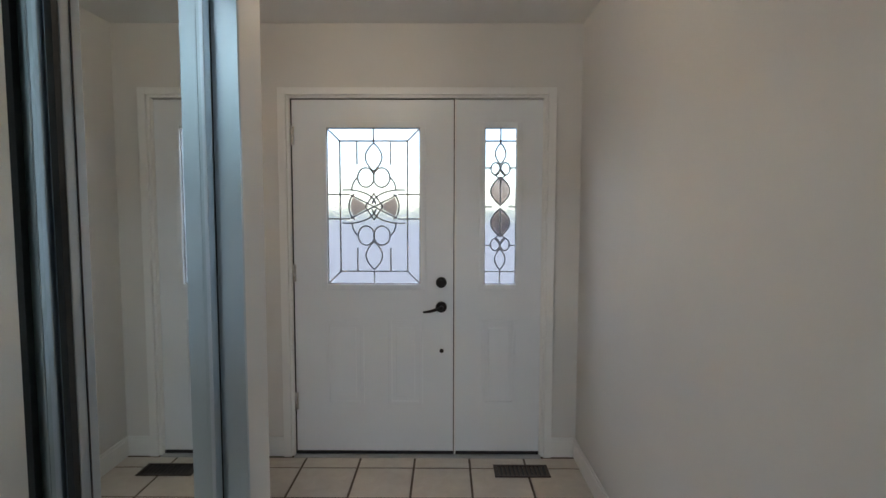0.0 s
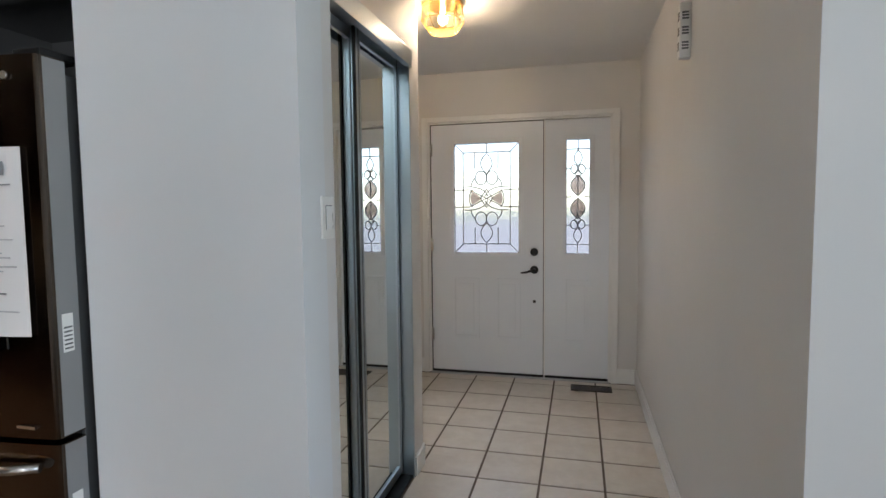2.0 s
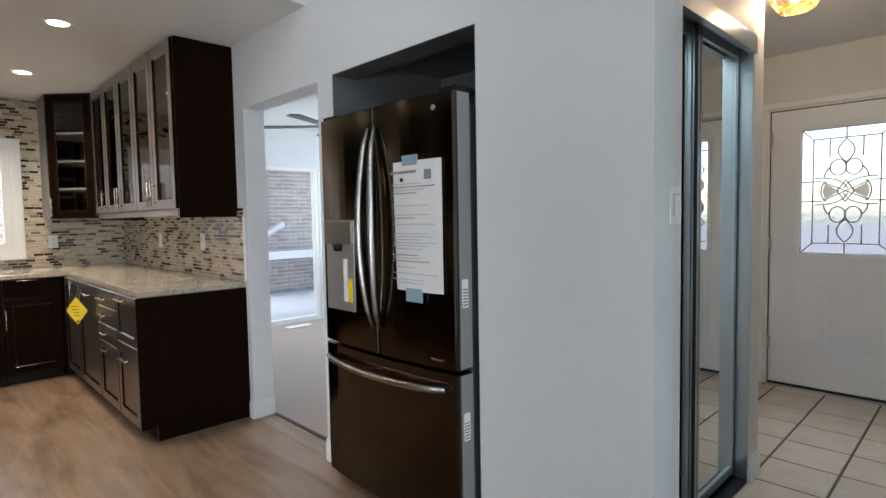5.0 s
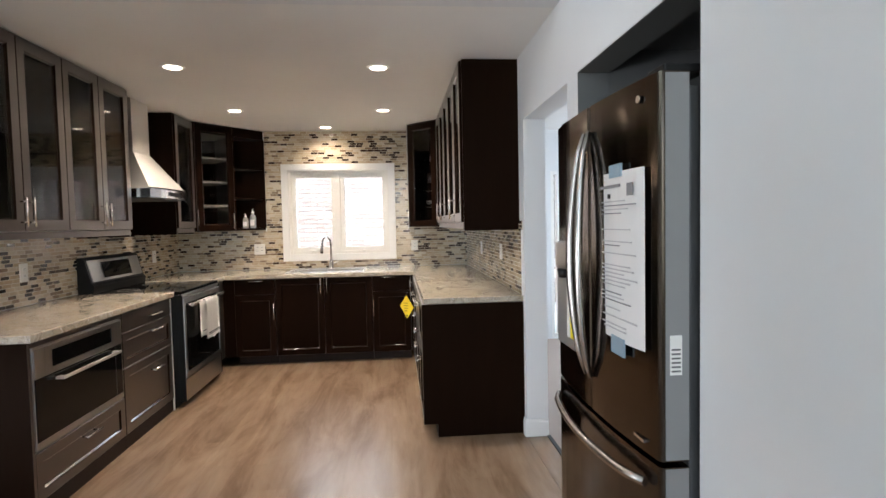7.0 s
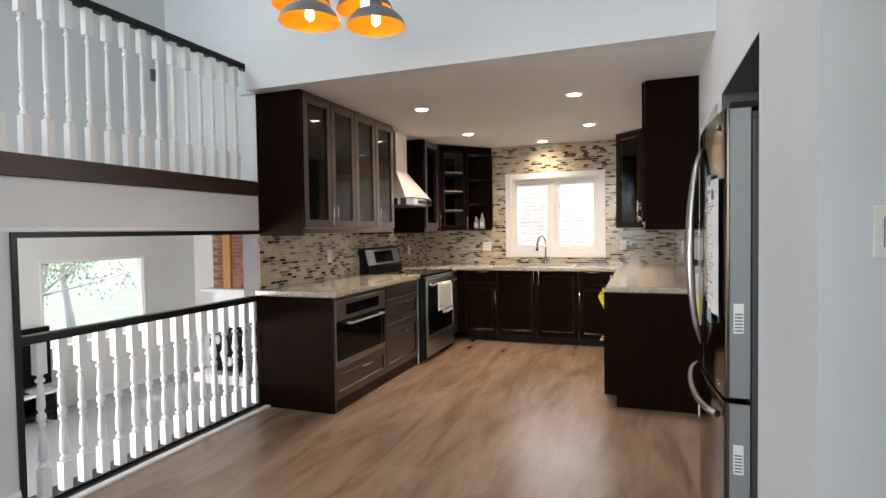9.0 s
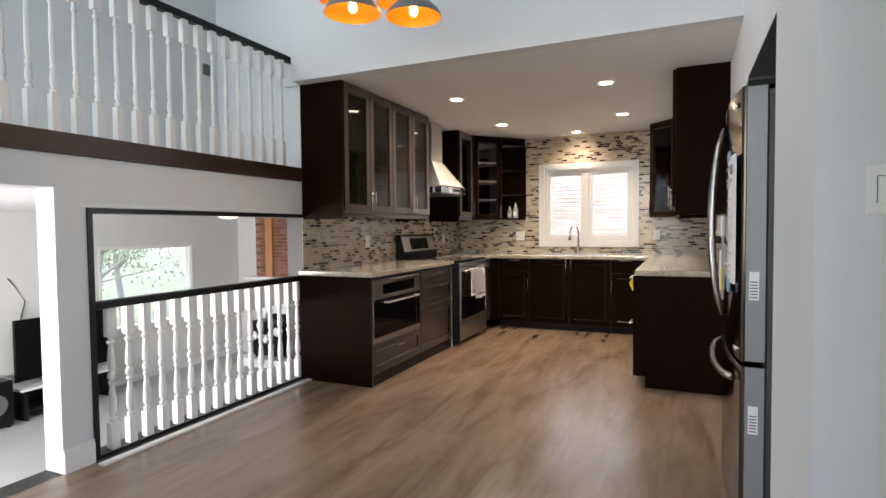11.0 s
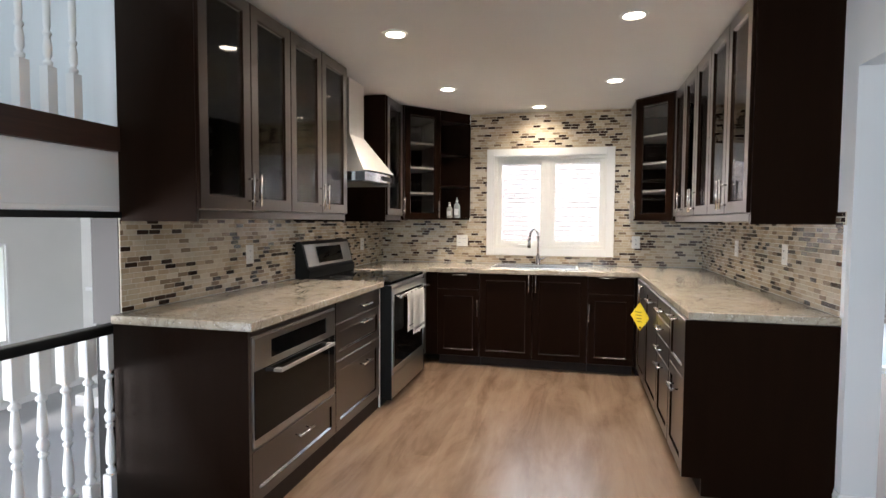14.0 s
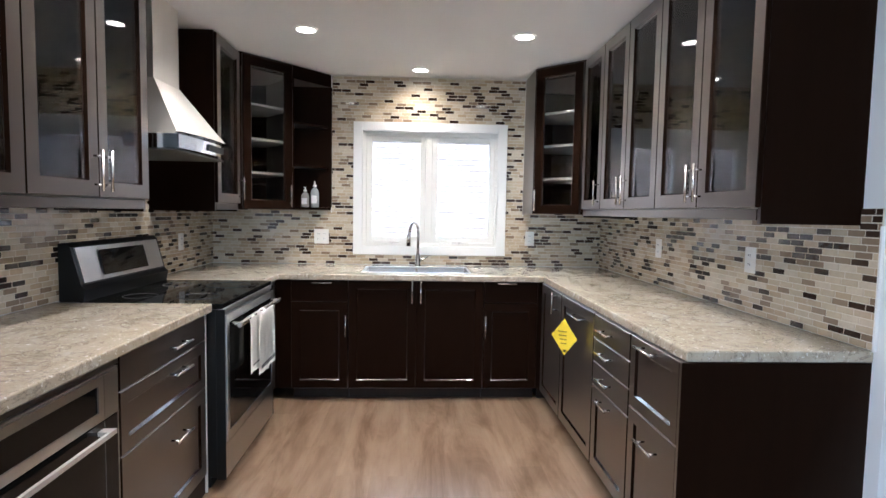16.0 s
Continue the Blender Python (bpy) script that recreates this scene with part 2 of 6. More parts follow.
GLASS = pane_material("window_glass", (1, 1, 1), 0.01, 1.2)
CABGLASS = pane_material("cabinet_glass", (0.90, 0.90, 0.90), 0.012, 1.5)


def frosted_material(name, tint, rough, scale):
    m = mat(name, tint, rough)
    bsdf(m).inputs["Transmission Weight"].default_value = 1.0
    bsdf(m).inputs["IOR"].default_value = 1.25
    bump(m, noise_of(m, coords(m), scale, 3, 0.5, 1.5), 0.5, 0.004)
    return m


LEADGLASS = frosted_material("textured_leaded_glass", (0.62, 0.63, 0.64), 0.05, 30)
TINTGLASS = frosted_material("mauve_leaded_glass", (0.26, 0.21, 0.21), 0.05, 45)


def glow(name, colour, strength):
    m = mat(name, colour, 0.4)
    bsdf(m).inputs["Emission Color"].default_value = (*colour, 1)
    bsdf(m).inputs["Emission Strength"].default_value = strength
    return m


POTGLOW = glow("pot_light_lens", (1.0, 0.88, 0.70), 5)
BULBGLOW = glow("filament_bulb", (1.0, 0.62, 0.22), 4)
HALLGLOW = glow("hall_bulb", (1.0, 0.74, 0.40), 4)
FAMGLOW = glow("family_lamp_dome", (1.0, 0.88, 0.72), 0.5)

MOSAIC = {}
for key, col, rough in (("cream", (0.50, 0.415, 0.30), 0.15), ("sand", (0.44, 0.345, 0.235), 0.12), ("pale", (0.55, 0.48, 0.375), 0.18), ("taupe", (0.24, 0.175, 0.12), 0.10), ("umber", (0.035, 0.018, 0.011), 0.08)):
    mm = mat("mosaic_" + key, col, rough)
    vv = coords(mm, (1, 1, 1), 20.0)
    info = node(mm, "ShaderNodeObjectInfo")
    geo = node(mm, "ShaderNodeNewGeometry")
    sm = node(mm, "ShaderNodeMath")
    link(mm, info.outputs["Random"], sm.inputs[0])
    link(mm, geo.outputs["Random Per Island"], sm.inputs[1])
    fr2 = node(mm, "ShaderNodeMath")
    fr2.operation = "FRACT"
    link(mm, sm.outputs[0], fr2.inputs[0])
    tone = ramp(mm, fr2.outputs[0], (0.0, (0.95, 0.95, 0.95)), (1.0, (1.06, 1.06, 1.06)))
    cloud = ramp(mm, noise_of(mm, vv, 40, 4, 0.6), (0.3, tuple(k * 0.93 for k in col)), (0.7, tuple(k * 1.05 for k in col)))
    link(mm, mix(mm, 1.0, cloud, tone, "MULTIPLY"), bsdf(mm).inputs["Base Color"])
    MOSAIC[key] = mm

# ---- building helpers ----


def box(bm, x0, x1, y0, y1, z0, z1, bevel=0.0):
    x0, x1, y0, y1, z0, z1 = min(x0, x1), max(x0, x1), min(y0, y1), max(y0, y1), min(z0, z1), max(z0, z1)
    v = [bm.verts.new((x, y, z)) for x in (x0, x1) for y in (y0, y1) for z in (z0, z1)]
    fs = [bm.faces.new([v[i] for i in q]) for q in ((0, 1, 3, 2), (4, 6, 7, 5), (0, 4, 5, 1), (2, 3, 7, 6), (0, 2, 6, 4), (1, 5, 7, 3))]
    if bevel:
        bmesh.ops.bevel(bm, geom=list({e for f in fs for e in f.edges}), offset=bevel, segments=2, affect="EDGES", profile=0.6)


def prism(bm, outline, z0, z1):
    """An upright prism over an outline of (x, y), given anticlockwise."""
    a = [bm.verts.new((x, y, z0)) for x, y in outline]
    b = [bm.verts.new((x, y, z1)) for x, y in outline]
    n = len(outline)
    bm.faces.new(a[::-1])
    bm.faces.new(b)
    for i in range(n):
        bm.faces.new((a[i], a[(i + 1) % n], b[(i + 1) % n], b[i]))


def tube(bm, points, r, seg=8, caps=True):
    """A round bar along a line of points; r is one radius or one for each point."""
    pts = [Vector(p) for p in points]
    rs = r if isinstance(r, (list, tuple)) else [r] * len(pts)
    rings = []
    for i, p in enumerate(pts):
        way = (pts[min(i + 1, len(pts) - 1)] - pts[max(i - 1, 0)]).normalized()
        side = way.cross(Vector((0, 0, 1)) if abs(way.z) < 0.95 else Vector((1, 0, 0))).normalized()
        up = side.cross(way)
        rings.append([bm.verts.new(p + rs[i] * (math.cos(2 * math.pi * k / seg) * side + math.sin(2 * math.pi * k / seg) * up)) for k in range(seg)])
    for a, b in zip(rings, rings[1:]):
        for k in range(seg):
            bm.faces.new((a[k], a[(k + 1) % seg], b[(k + 1) % seg], b[k])).smooth = True
    if caps:
        bm.faces.new(rings[0][::-1])
        bm.faces.new(rings[-1])


def lathe(bm, profile, seg=12, centre=(0, 0)):
    """A turned body from (radius, z) from bottom to top."""
    rings = [[bm.verts.new((centre[0] + r * math.cos(2 * math.pi * k / seg), centre[1] + r * math.sin(2 * math.pi * k / seg), z)) for k in range(seg)] for r, z in profile]
    for a, b in zip(rings, rings[1:]):
        for k in range(seg):
            bm.faces.new((a[k], a[(k + 1) % seg], b[(k + 1) % seg], b[k])).smooth = True
    bm.faces.new(rings[0][::-1])
    bm.faces.new(rings[-1])


def finish(name, bm, material):
    bmesh.ops.recalc_face_normals(bm, faces=bm.faces)
    me = bpy.data.meshes.new(name)
    bm.to_mesh(me)
    bm.free()
    me.materials.append(material)
    return me


def part(name, bm, material, parent, label=""):
    """Links a bmesh as one mesh under a thing or a part."""
    ob = new(name, finish(name, bm, material))
    ob.parent = parent
    return tagged(ob, label)


def boxes(name, material, parent, *bs, bevel=0.0, label=""):
    bm = bmesh.new()
    for b in bs:
        box(bm, *b, bevel=bevel)
    return part(name, bm, material, parent, label)


def thing(name, label, category, m=None, group="", kind=""):
    ob = new(name)
    ob.empty_display_size = 0.05
    ob.matrix_world = m or Matrix()
    return tagged(ob, label, category, group, kind)


def structure(name, material, *bs, label="", bevel=0.0):
    bm = bmesh.new()
    for b in bs:
        box(bm, *b, bevel=bevel)
    return tagged(new(name, finish(name, bm, material)), label, kind="structure")


def bars(bm, points, w, d, plane="xz", at=0.0):
    """Flat strips along a line in the plane, w wide and d deep."""
    for (a0, b0), (a1, b1) in zip(points, points[1:]):
        l = math.hypot(a1 - a0, b1 - b0) or 1e-6
        nx, nz = -(b1 - b0) / l * w / 2, (a1 - a0) / l * w / 2
        ex, ez = (a1 - a0) / l * w * 0.3, (b1 - b0) / l * w * 0.3
        q = [(a0 - ex + nx, b0 - ez + nz), (a1 + ex + nx, b1 + ez + nz), (a1 + ex - nx, b1 + ez - nz), (a0 - ex - nx, b0 - ez - nz)]
        f = [bm.verts.new((x, at - d / 2, z)) for x, z in q]
        g = [bm.verts.new((x, at + d / 2, z)) for x, z in q]
        bm.faces.new(f)
        bm.faces.new(g[::-1])
        for i in range(4):
            bm.faces.new((f[i], g[i], g[(i + 1) % 4], f[(i + 1) % 4]))


# ---- structure ----
H = 2.46  # kitchen and hall ceiling
WX, NY, SY, GX = -6.05, 0.42, -2.82, -2.40  # west, north and south wall faces; gable above the kitchen
TOP = 4.4

structure("subfloor", FLOORGROUT, (WX, 4.0, SY, NY, -0.12, -0.012), (-3.2, -2.31, NY, 0.56, -0.12, -0.012), (-2.17, -1.19, NY, 1.2, -0.12, -0.012), (0.79, 4.0, NY, 1.4, -0.12, -0.012), label="screed under the kitchen floor")
structure("wall_west", WALL, (-6.2, WX, -2.97, -1.60, -0.1, H), (-6.2, WX, -0.46, 0.56, -0.1, H), (-6.2, WX, -1.60, -0.46, -0.1, 1.07), (-6.2, WX, -1.60, -0.46, 2.02, H), label="kitchen outer wall with a window opening")
structure("wall_north", WALL, (WX, -3.20, NY, 0.56, 0, H), (-2.31, -2.17, NY, 0.56, 0, H), (-1.19, -0.49, NY, 0.56, 0, H), (-3.20, -2.31, NY, 0.56, 2.04, H), (-2.17, -1.19, NY, 0.56, 2.05, H), label="white painted wall with doorway and refrigerator alcove")
structure("wall_north_upper", WALL, (GX - 0.1, 4.1, NY, 0.56, H, TOP), label="white painted wall above the hall")
structure("wall_alcove", ALCOVE_SHADE, (-2.31, -2.17, 0.565, 1.2, 0, H), (-1.19, -1.07, 0.565, 1.2, 0, H), (-2.31, -1.07, 1.2, 1.32, 0, H), (-2.17, -1.19, 0.565, 1.2, 2.15, 2.25), label="alcove walls round the refrigerator, coloured dark for their shade")
# Thin panels added to carry the alcove's dark shade over the reveal.
structure("alcove_lining", ALCOVE_SHADE, (-2.1695, -2.166, 0.422, 0.564, 0, 2.046), (-1.194, -1.1905, 0.422, 0.564, 0, 2.046), (-2.1695, -1.1905, 0.422, 0.564, 2.0465, 2.0495), label="thin panels added to darken the alcove's reveal as shade")
structure("wall_hall_left", HALLWALL, (-0.72, -0.49, 0.56, 0.62, 0, H), (-0.72, -0.595, 1.70, 1.86, 0, H), (-0.72, -0.595, 0.62, 1.70, 2.12, H), (-1.30, -0.72, 1.76, 1.86, 0, H), (-1.42, -1.30, 1.76, 3.62, 0, H), label="hall wall with a closet opening")
structure("wall_closet", HALLWALL, (-1.19, -0.72, 0.56, 0.62, 0, H), (-1.30, -1.19, 0.56, 1.76, 0, H), label="inside of the closet")
structure("wall_hall_right", HALLWALL, (0.65, 0.79, 0.32, 3.48, 0, H), label="long plain hall wall")
structure("wall_door", HALLWALL, (-1.30, -1.03, 3.48, 3.64, 0, H), (0.49, 0.79, 3.48, 3.64, 0, H), (-1.03, 0.49, 3.48, 3.64, 2.09, H), label="front wall round the entrance door")
structure("wall_side_room", WALL, (0.79, 4.1, 1.4, 1.5, 0, H), label="plain wall closing the side space")
structure("ceiling_kitchen", CEIL, (WX, GX - 0.1, SY, NY, H, H + 0.1), label="flat white kitchen ceiling")
structure("ceiling_hall", CEIL, (-1.42, 0.79, 0.56, 3.64, H, H + 0.1), (0.79, 4.1, 0.56, 1.5, H, H + 0.1), label="flat white hall ceiling")
structure("wall_gable", WALL, (GX - 0.1, GX, SY, NY, H, TOP), label="white wall above the kitchen ceiling edge")
structure("wall_south", WALL, (WX, -2.53, -2.97, SY, 0, H), (-2.53, -0.70, -2.97, SY, 1.384, 1.655), (-0.70, -0.54, -2.97, SY, 0, 1.655), (-0.54, 0.60, -2.97, SY, 1.484, 1.655), (0.60, 4.1, -2.97, SY, 0, 1.655), (-2.53, -0.70, -2.97, SY, -0.3, -0.035), label="white wall with a railed opening to the lower room")
structure("wall_south_upper", WALL, (-3.9, GX - 0.1, -2.97, SY, H, TOP), (1.6, 4.1, -2.97, SY, 1.655, TOP), label="white wall beside the upper railing")
structure("wall_east", WALL, (4.0, 4.1, SY, 1.5, 0, 0.7), (4.0, 4.1, SY, 1.5, 2.8, TOP), (4.0, 4.1, SY, -2.2, 0.7, 2.8), (4.0, 4.1, 0.2, 1.5, 0.7, 2.8), label="plain wall with a window")
structure("ceiling_upper", CEIL, (GX - 1.6, 4.1, -4.2, 0.56, TOP, TOP + 0.1), label="high white ceiling")
structure("upper_floor", TRIM, (-3.9, 1.6, -3.95, -2.97, 1.60, 1.76), label="upper landing floor")
structure("wall_upper", WALL, (-3.9, 1.6, -4.1, -3.95, 1.60, TOP), (1.6, 1.7, -4.1, -2.97, 1.6, TOP), (-2.82, -2.72, -3.95, -2.97, 1.76, TOP), label="upper landing wall")
structure("landing_fascia", FASCIA, (GX - 0.10, 1.6, -2.97, SY + 0.022, 1.657, 1.768), label="dark stained board along the landing edge", bevel=0.003)

# front room beyond the doorway
structure("front_room_floor", paint("bare_beige_subfloor", (0.36, 0.285, 0.245), 0.7, 60, 0.2), (WX, -2.31, 0.56, 3.6, -0.1, -0.004), label="bare beige floor of the front room")
# The north wall's opening is made up to hold the front fill lamp.
structure("wall_front_room", WALL, (-2.31, -2.19, 1.32, 3.6, 0, H), (WX, -5.3, 3.6, 3.7, 0, H), (-3.5, -2.31, 3.6, 3.7, 0, H), (-5.3, -3.5, 3.6, 3.7, 0, 0.9), (-5.3, -3.5, 3.6, 3.7, 2.1, H), (-6.2, WX, 2.71, 3.7, -0.1, H), (-6.2, WX, 0.56, 1.42, -0.1, H), (-6.2, WX, 1.42, 2.71, 1.98, H), (-6.2, WX, 1.42, 2.71, -0.1, 0.01), label="front room walls with a patio door")
structure("ceiling_front_room", CEIL, (WX, -2.19, 0.56, 3.6, H, H + 0.1), label="flat white ceiling")

# lower family room
FZ = -1.30
structure("family_floor", paint("pale_grey_carpet", (0.42, 0.43, 0.44), 0.95, 220, 0.9), (-7.5, 2.0, -8.45, -2.97, FZ - 0.1, FZ), label="pale grey carpet")
# The opening in the east side is invented, for the fill lamp.
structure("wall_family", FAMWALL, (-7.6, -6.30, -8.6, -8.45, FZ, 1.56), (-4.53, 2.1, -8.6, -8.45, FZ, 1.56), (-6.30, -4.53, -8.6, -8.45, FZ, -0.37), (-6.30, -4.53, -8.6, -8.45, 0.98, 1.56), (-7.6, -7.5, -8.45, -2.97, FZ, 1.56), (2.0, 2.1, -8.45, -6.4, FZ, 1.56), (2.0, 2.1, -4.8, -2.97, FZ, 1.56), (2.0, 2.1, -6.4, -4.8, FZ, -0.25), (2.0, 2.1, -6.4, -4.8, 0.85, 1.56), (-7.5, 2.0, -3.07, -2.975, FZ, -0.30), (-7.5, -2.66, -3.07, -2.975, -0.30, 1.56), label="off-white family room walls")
structure("ceiling_family", CEIL, (-7.6, 2.1, -8.6, -2.98, 1.562, 1.598), label="family room ceiling")
structure("family_baseboard", TRIM, (-7.5, 2.0, -8.45, -8.437, FZ, FZ + 0.10), label="white baseboard")
for i in range(6):
    structure("stair_step", FASCIA if i == 0 else PLANK, (-0.54, 0.6, -3.0 - 0.26 * (i + 1), -3.0 - 0.26 * i, FZ, -0.186 * (i + 1)), label="wooden step down to the family room")
structure("opening_jamb", mat("dark_brown_trim_paint", (0.055, 0.043, 0.036), 0.3), (-2.5295, -2.516, -2.972, -2.8195, 0.86, 1.355), label="dark brown lining board of the railed opening")
structure("floor_nosing", BLACKTRIM, (-0.54, 0.60, -2.97, -2.71, -0.05, -0.004), label="dark nosing at the head of the steps")

# black liner round the railed opening and white trim
structure("opening_liner", BLACKTRIM, (-0.728, -0.70, -2.965, SY + 0.012, -0.035, 1.384), (-2.53, -0.728, -2.965, SY + 0.012, 1.356, 1.384), (-2.53, -2.504, -2.965, SY + 0.003, -0.035, 1.356), (-2.504, -0.728, -2.965, SY, -0.035, 0.0), (-2.53, -0.70, -2.965, -2.757, 0.0006, 0.010), label="black painted liner round the opening")
structure("opening_jamb", mat("grey_brown_jamb_paint", (0.055, 0.045, 0.038), 0.5), (-2.504, -2.496, -2.972, SY - 0.002, 0.86, 1.355), label="grey-brown painted jamb")
structure("opening_trim", TRIM, (-2.47, -0.68, -2.7565, -2.712, 0.0006, 0.015), (-2.50, -0.66, SY, SY + 0.006, 1.386, 1.409), label="white trim round the opening", bevel=0.003)


def baseboard(name, x0, x1, y0, y1, h=0.115):
    bm = bmesh.new()
    box(bm, x0, x1, y0, y1, 0, h - 0.02)
    g = 0.004
    box(bm, x0 + (g if x1 - x0 < 0.03 else 0), x1 - (g if x1 - x0 < 0.03 else 0), y0 + (g if y1 - y0 < 0.03 else 0), y1 - (g if y1 - y0 < 0.03 else 0), h - 0.02, h)
    return tagged(new(name, finish(name, bm, TRIM)), "white moulded baseboard", kind="structure")


baseboard("baseboard_hall_right", 0.636, 0.65, 0.32, 3.48)
baseboard("baseboard_stub", 0.65, 0.79, 0.306, 0.32)
baseboard("baseboard_alcove_wall", -1.19, -0.49, 0.406, 0.42)
baseboard("baseboard_hall_left", -0.49, -0.477, 0.42, 0.62)
baseboard("baseboard_closet_end", -0.595, -0.582, 1.71, 1.86)
baseboard("baseboard_doorway_jamb", -3.20, -3.187, 0.41, 0.56)
baseboard("baseboard_doorway_front", -3.245, -3.20, 0.406, 0.42)
baseboard("baseboard_doorway_pier", -2.31, -2.17, 0.406, 0.42)
baseboard("baseboard_pier_jamb", -2.323, -2.31, 0.42, 0.56)
baseboard("baseboard_south", -0.70, -0.54, SY, SY + 0.014, 0.13)
baseboard("baseboard_door_left", -1.30, -1.045, 3.466, 3.48)
baseboard("baseboard_door_right", 0.505, 0.636, 3.466, 3.48)
structure("doorway_threshold", BLACKTRIM, (-3.187, -2.323, 0.548, 0.572, -0.004, 0.006), label="dark strip across the doorway", bevel=0.002)

# ---- windows and the entrance ----


def ring(bm, a0, a1, b0, b1, w, d0, d1, along="y"):
    """A rectangular frame of width w; its plane is across x (along y) or across y (along x)."""
    for p0, p1, q0, q1 in ((a0, a0 + w, b0, b1), (a1 - w, a1, b0, b1), (a0 + w, a1 - w, b0, b0 + w), (a0 + w, a1 - w, b1 - w, b1)):
        if along == "y":
            box(bm, d0, d1, p0, p1, q0, q1, bevel=0.003)
        else:
            box(bm, p0, p1, d0, d1, q0, q1, bevel=0.003)


def frame_part(name, material, parent, *args, along="y"):
    bm = bmesh.new()
    ring(bm, *args, along=along)
    return part(name, bm, material, parent)


w1 = thing("window_1", "white two-sash casement window over the kitchen sink", "window", kind="structure")
frame_part("casing", TRIM, w1, -1.67, -0.40, 1.00, 2.09, 0.075, WX, WX + 0.022)
frame_part("window_frame", PLASTIC, w1, -1.598, -0.462, 1.072, 2.018, 0.035, -6.17, WX - 0.005)
boxes("mullion", PLASTIC, w1, (-6.165, WX - 0.008, -1.075, -1.02, 1.107, 1.983), bevel=0.003)
for y0, y1 in ((-1.563, -1.075), (-1.02, -0.497)):
    sash = frame_part("sash", PLASTIC, w1, y0, y1, 1.107, 1.983, 0.045, -6.15, WX - 0.02)
    p = boxes("pane", GLASS, sash, (-6.112, -6.106, y0 + 0.045, y1 - 0.045, 1.152, 1.938))
    p.visible_shadow = False
    bm = bmesh.new()
    c = (y0 + y1) / 2 - 0.03
    box(bm, WX - 0.02, WX + 0.004, c - 0.05, c + 0.05, 1.085, 1.103, bevel=0.004)
    tube(bm, [(WX, c, 1.10), (WX + 0.02, c + 0.01, 1.11), (WX + 0.02, c + 0.08, 1.105)], 0.006)
    part("crank", bm, PLASTIC, sash, "white folding crank")

w2 = thing("window_2", "white sliding patio door of the front room", "window", kind="structure")
frame_part("window_frame", PLASTIC, w2, 1.42, 2.71, 0.01, 1.98, 0.04, -6.16, -6.06)
boxes("mullion", PLASTIC, w2, (-6.15, -6.07, 1.50, 1.60, 0.05, 1.94))
p = boxes("pane", GLASS, w2, (-6.112, -6.106, 1.46, 2.67, 0.05, 1.94))
p.visible_shadow = False

w3 = thing("window_3", "white framed family room window onto the garden", "window", kind="structure")
frame_part("casing", TRIM, w3, -6.33, -4.50, -0.40, 1.01, 0.03, -8.45, -8.438, along="x")
frame_part("window_frame", PLASTIC, w3, -6.30, -4.53, -0.37, 0.98, 0.022, -8.58, -8.46, along="x")
p = boxes("pane", GLASS, w3, (-6.278, -4.552, -8.53, -8.524, -0.348, 0.958))
p.visible_shadow = False

# Unseen side window, there only to go with the family fill lamp.
w6 = thing("family_fill_window", "white framed unseen side window added for the family room's fill light", "window", kind="structure")
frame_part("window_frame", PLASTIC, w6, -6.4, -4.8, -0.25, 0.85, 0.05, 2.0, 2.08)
# Window frame invented round the front room's fill lamp.
w7 = thing("front_room_fill_window", "white framed unseen front window added for the front room's fill light", "window", kind="structure")
frame_part("window_frame", PLASTIC, w7, -5.3, -3.5, 0.9, 2.1, 0.05, 3.61, 3.69, along="x")
w4 = thing("window_4", "white framed window in the east wall", "window", kind="structure")
frame_part("window_frame", PLASTIC, w4, -2.2, 0.2, 0.7, 2.8, 0.06, 4.0, 4.08)


def arc(cx, cz, rx, rz, a0, a1, n=14):
    return [(cx + rx * math.cos(radians(a0 + (a1 - a0) * i / n)), cz + rz * math.sin(radians(a0 + (a1 - a0) * i / n))) for i in range(n + 1)]


def leaf(cx, z0, z1, w, n=8):
    """A pointed lens standing on its tip, as two lines."""
    side = [(w / 2 * math.sin(math.pi * i / n) ** 0.9, z0 + (z1 - z0) * i / n) for i in range(n + 1)]
    return [[(cx + x, z) for x, z in side], [(cx - x, z) for x, z in side]]


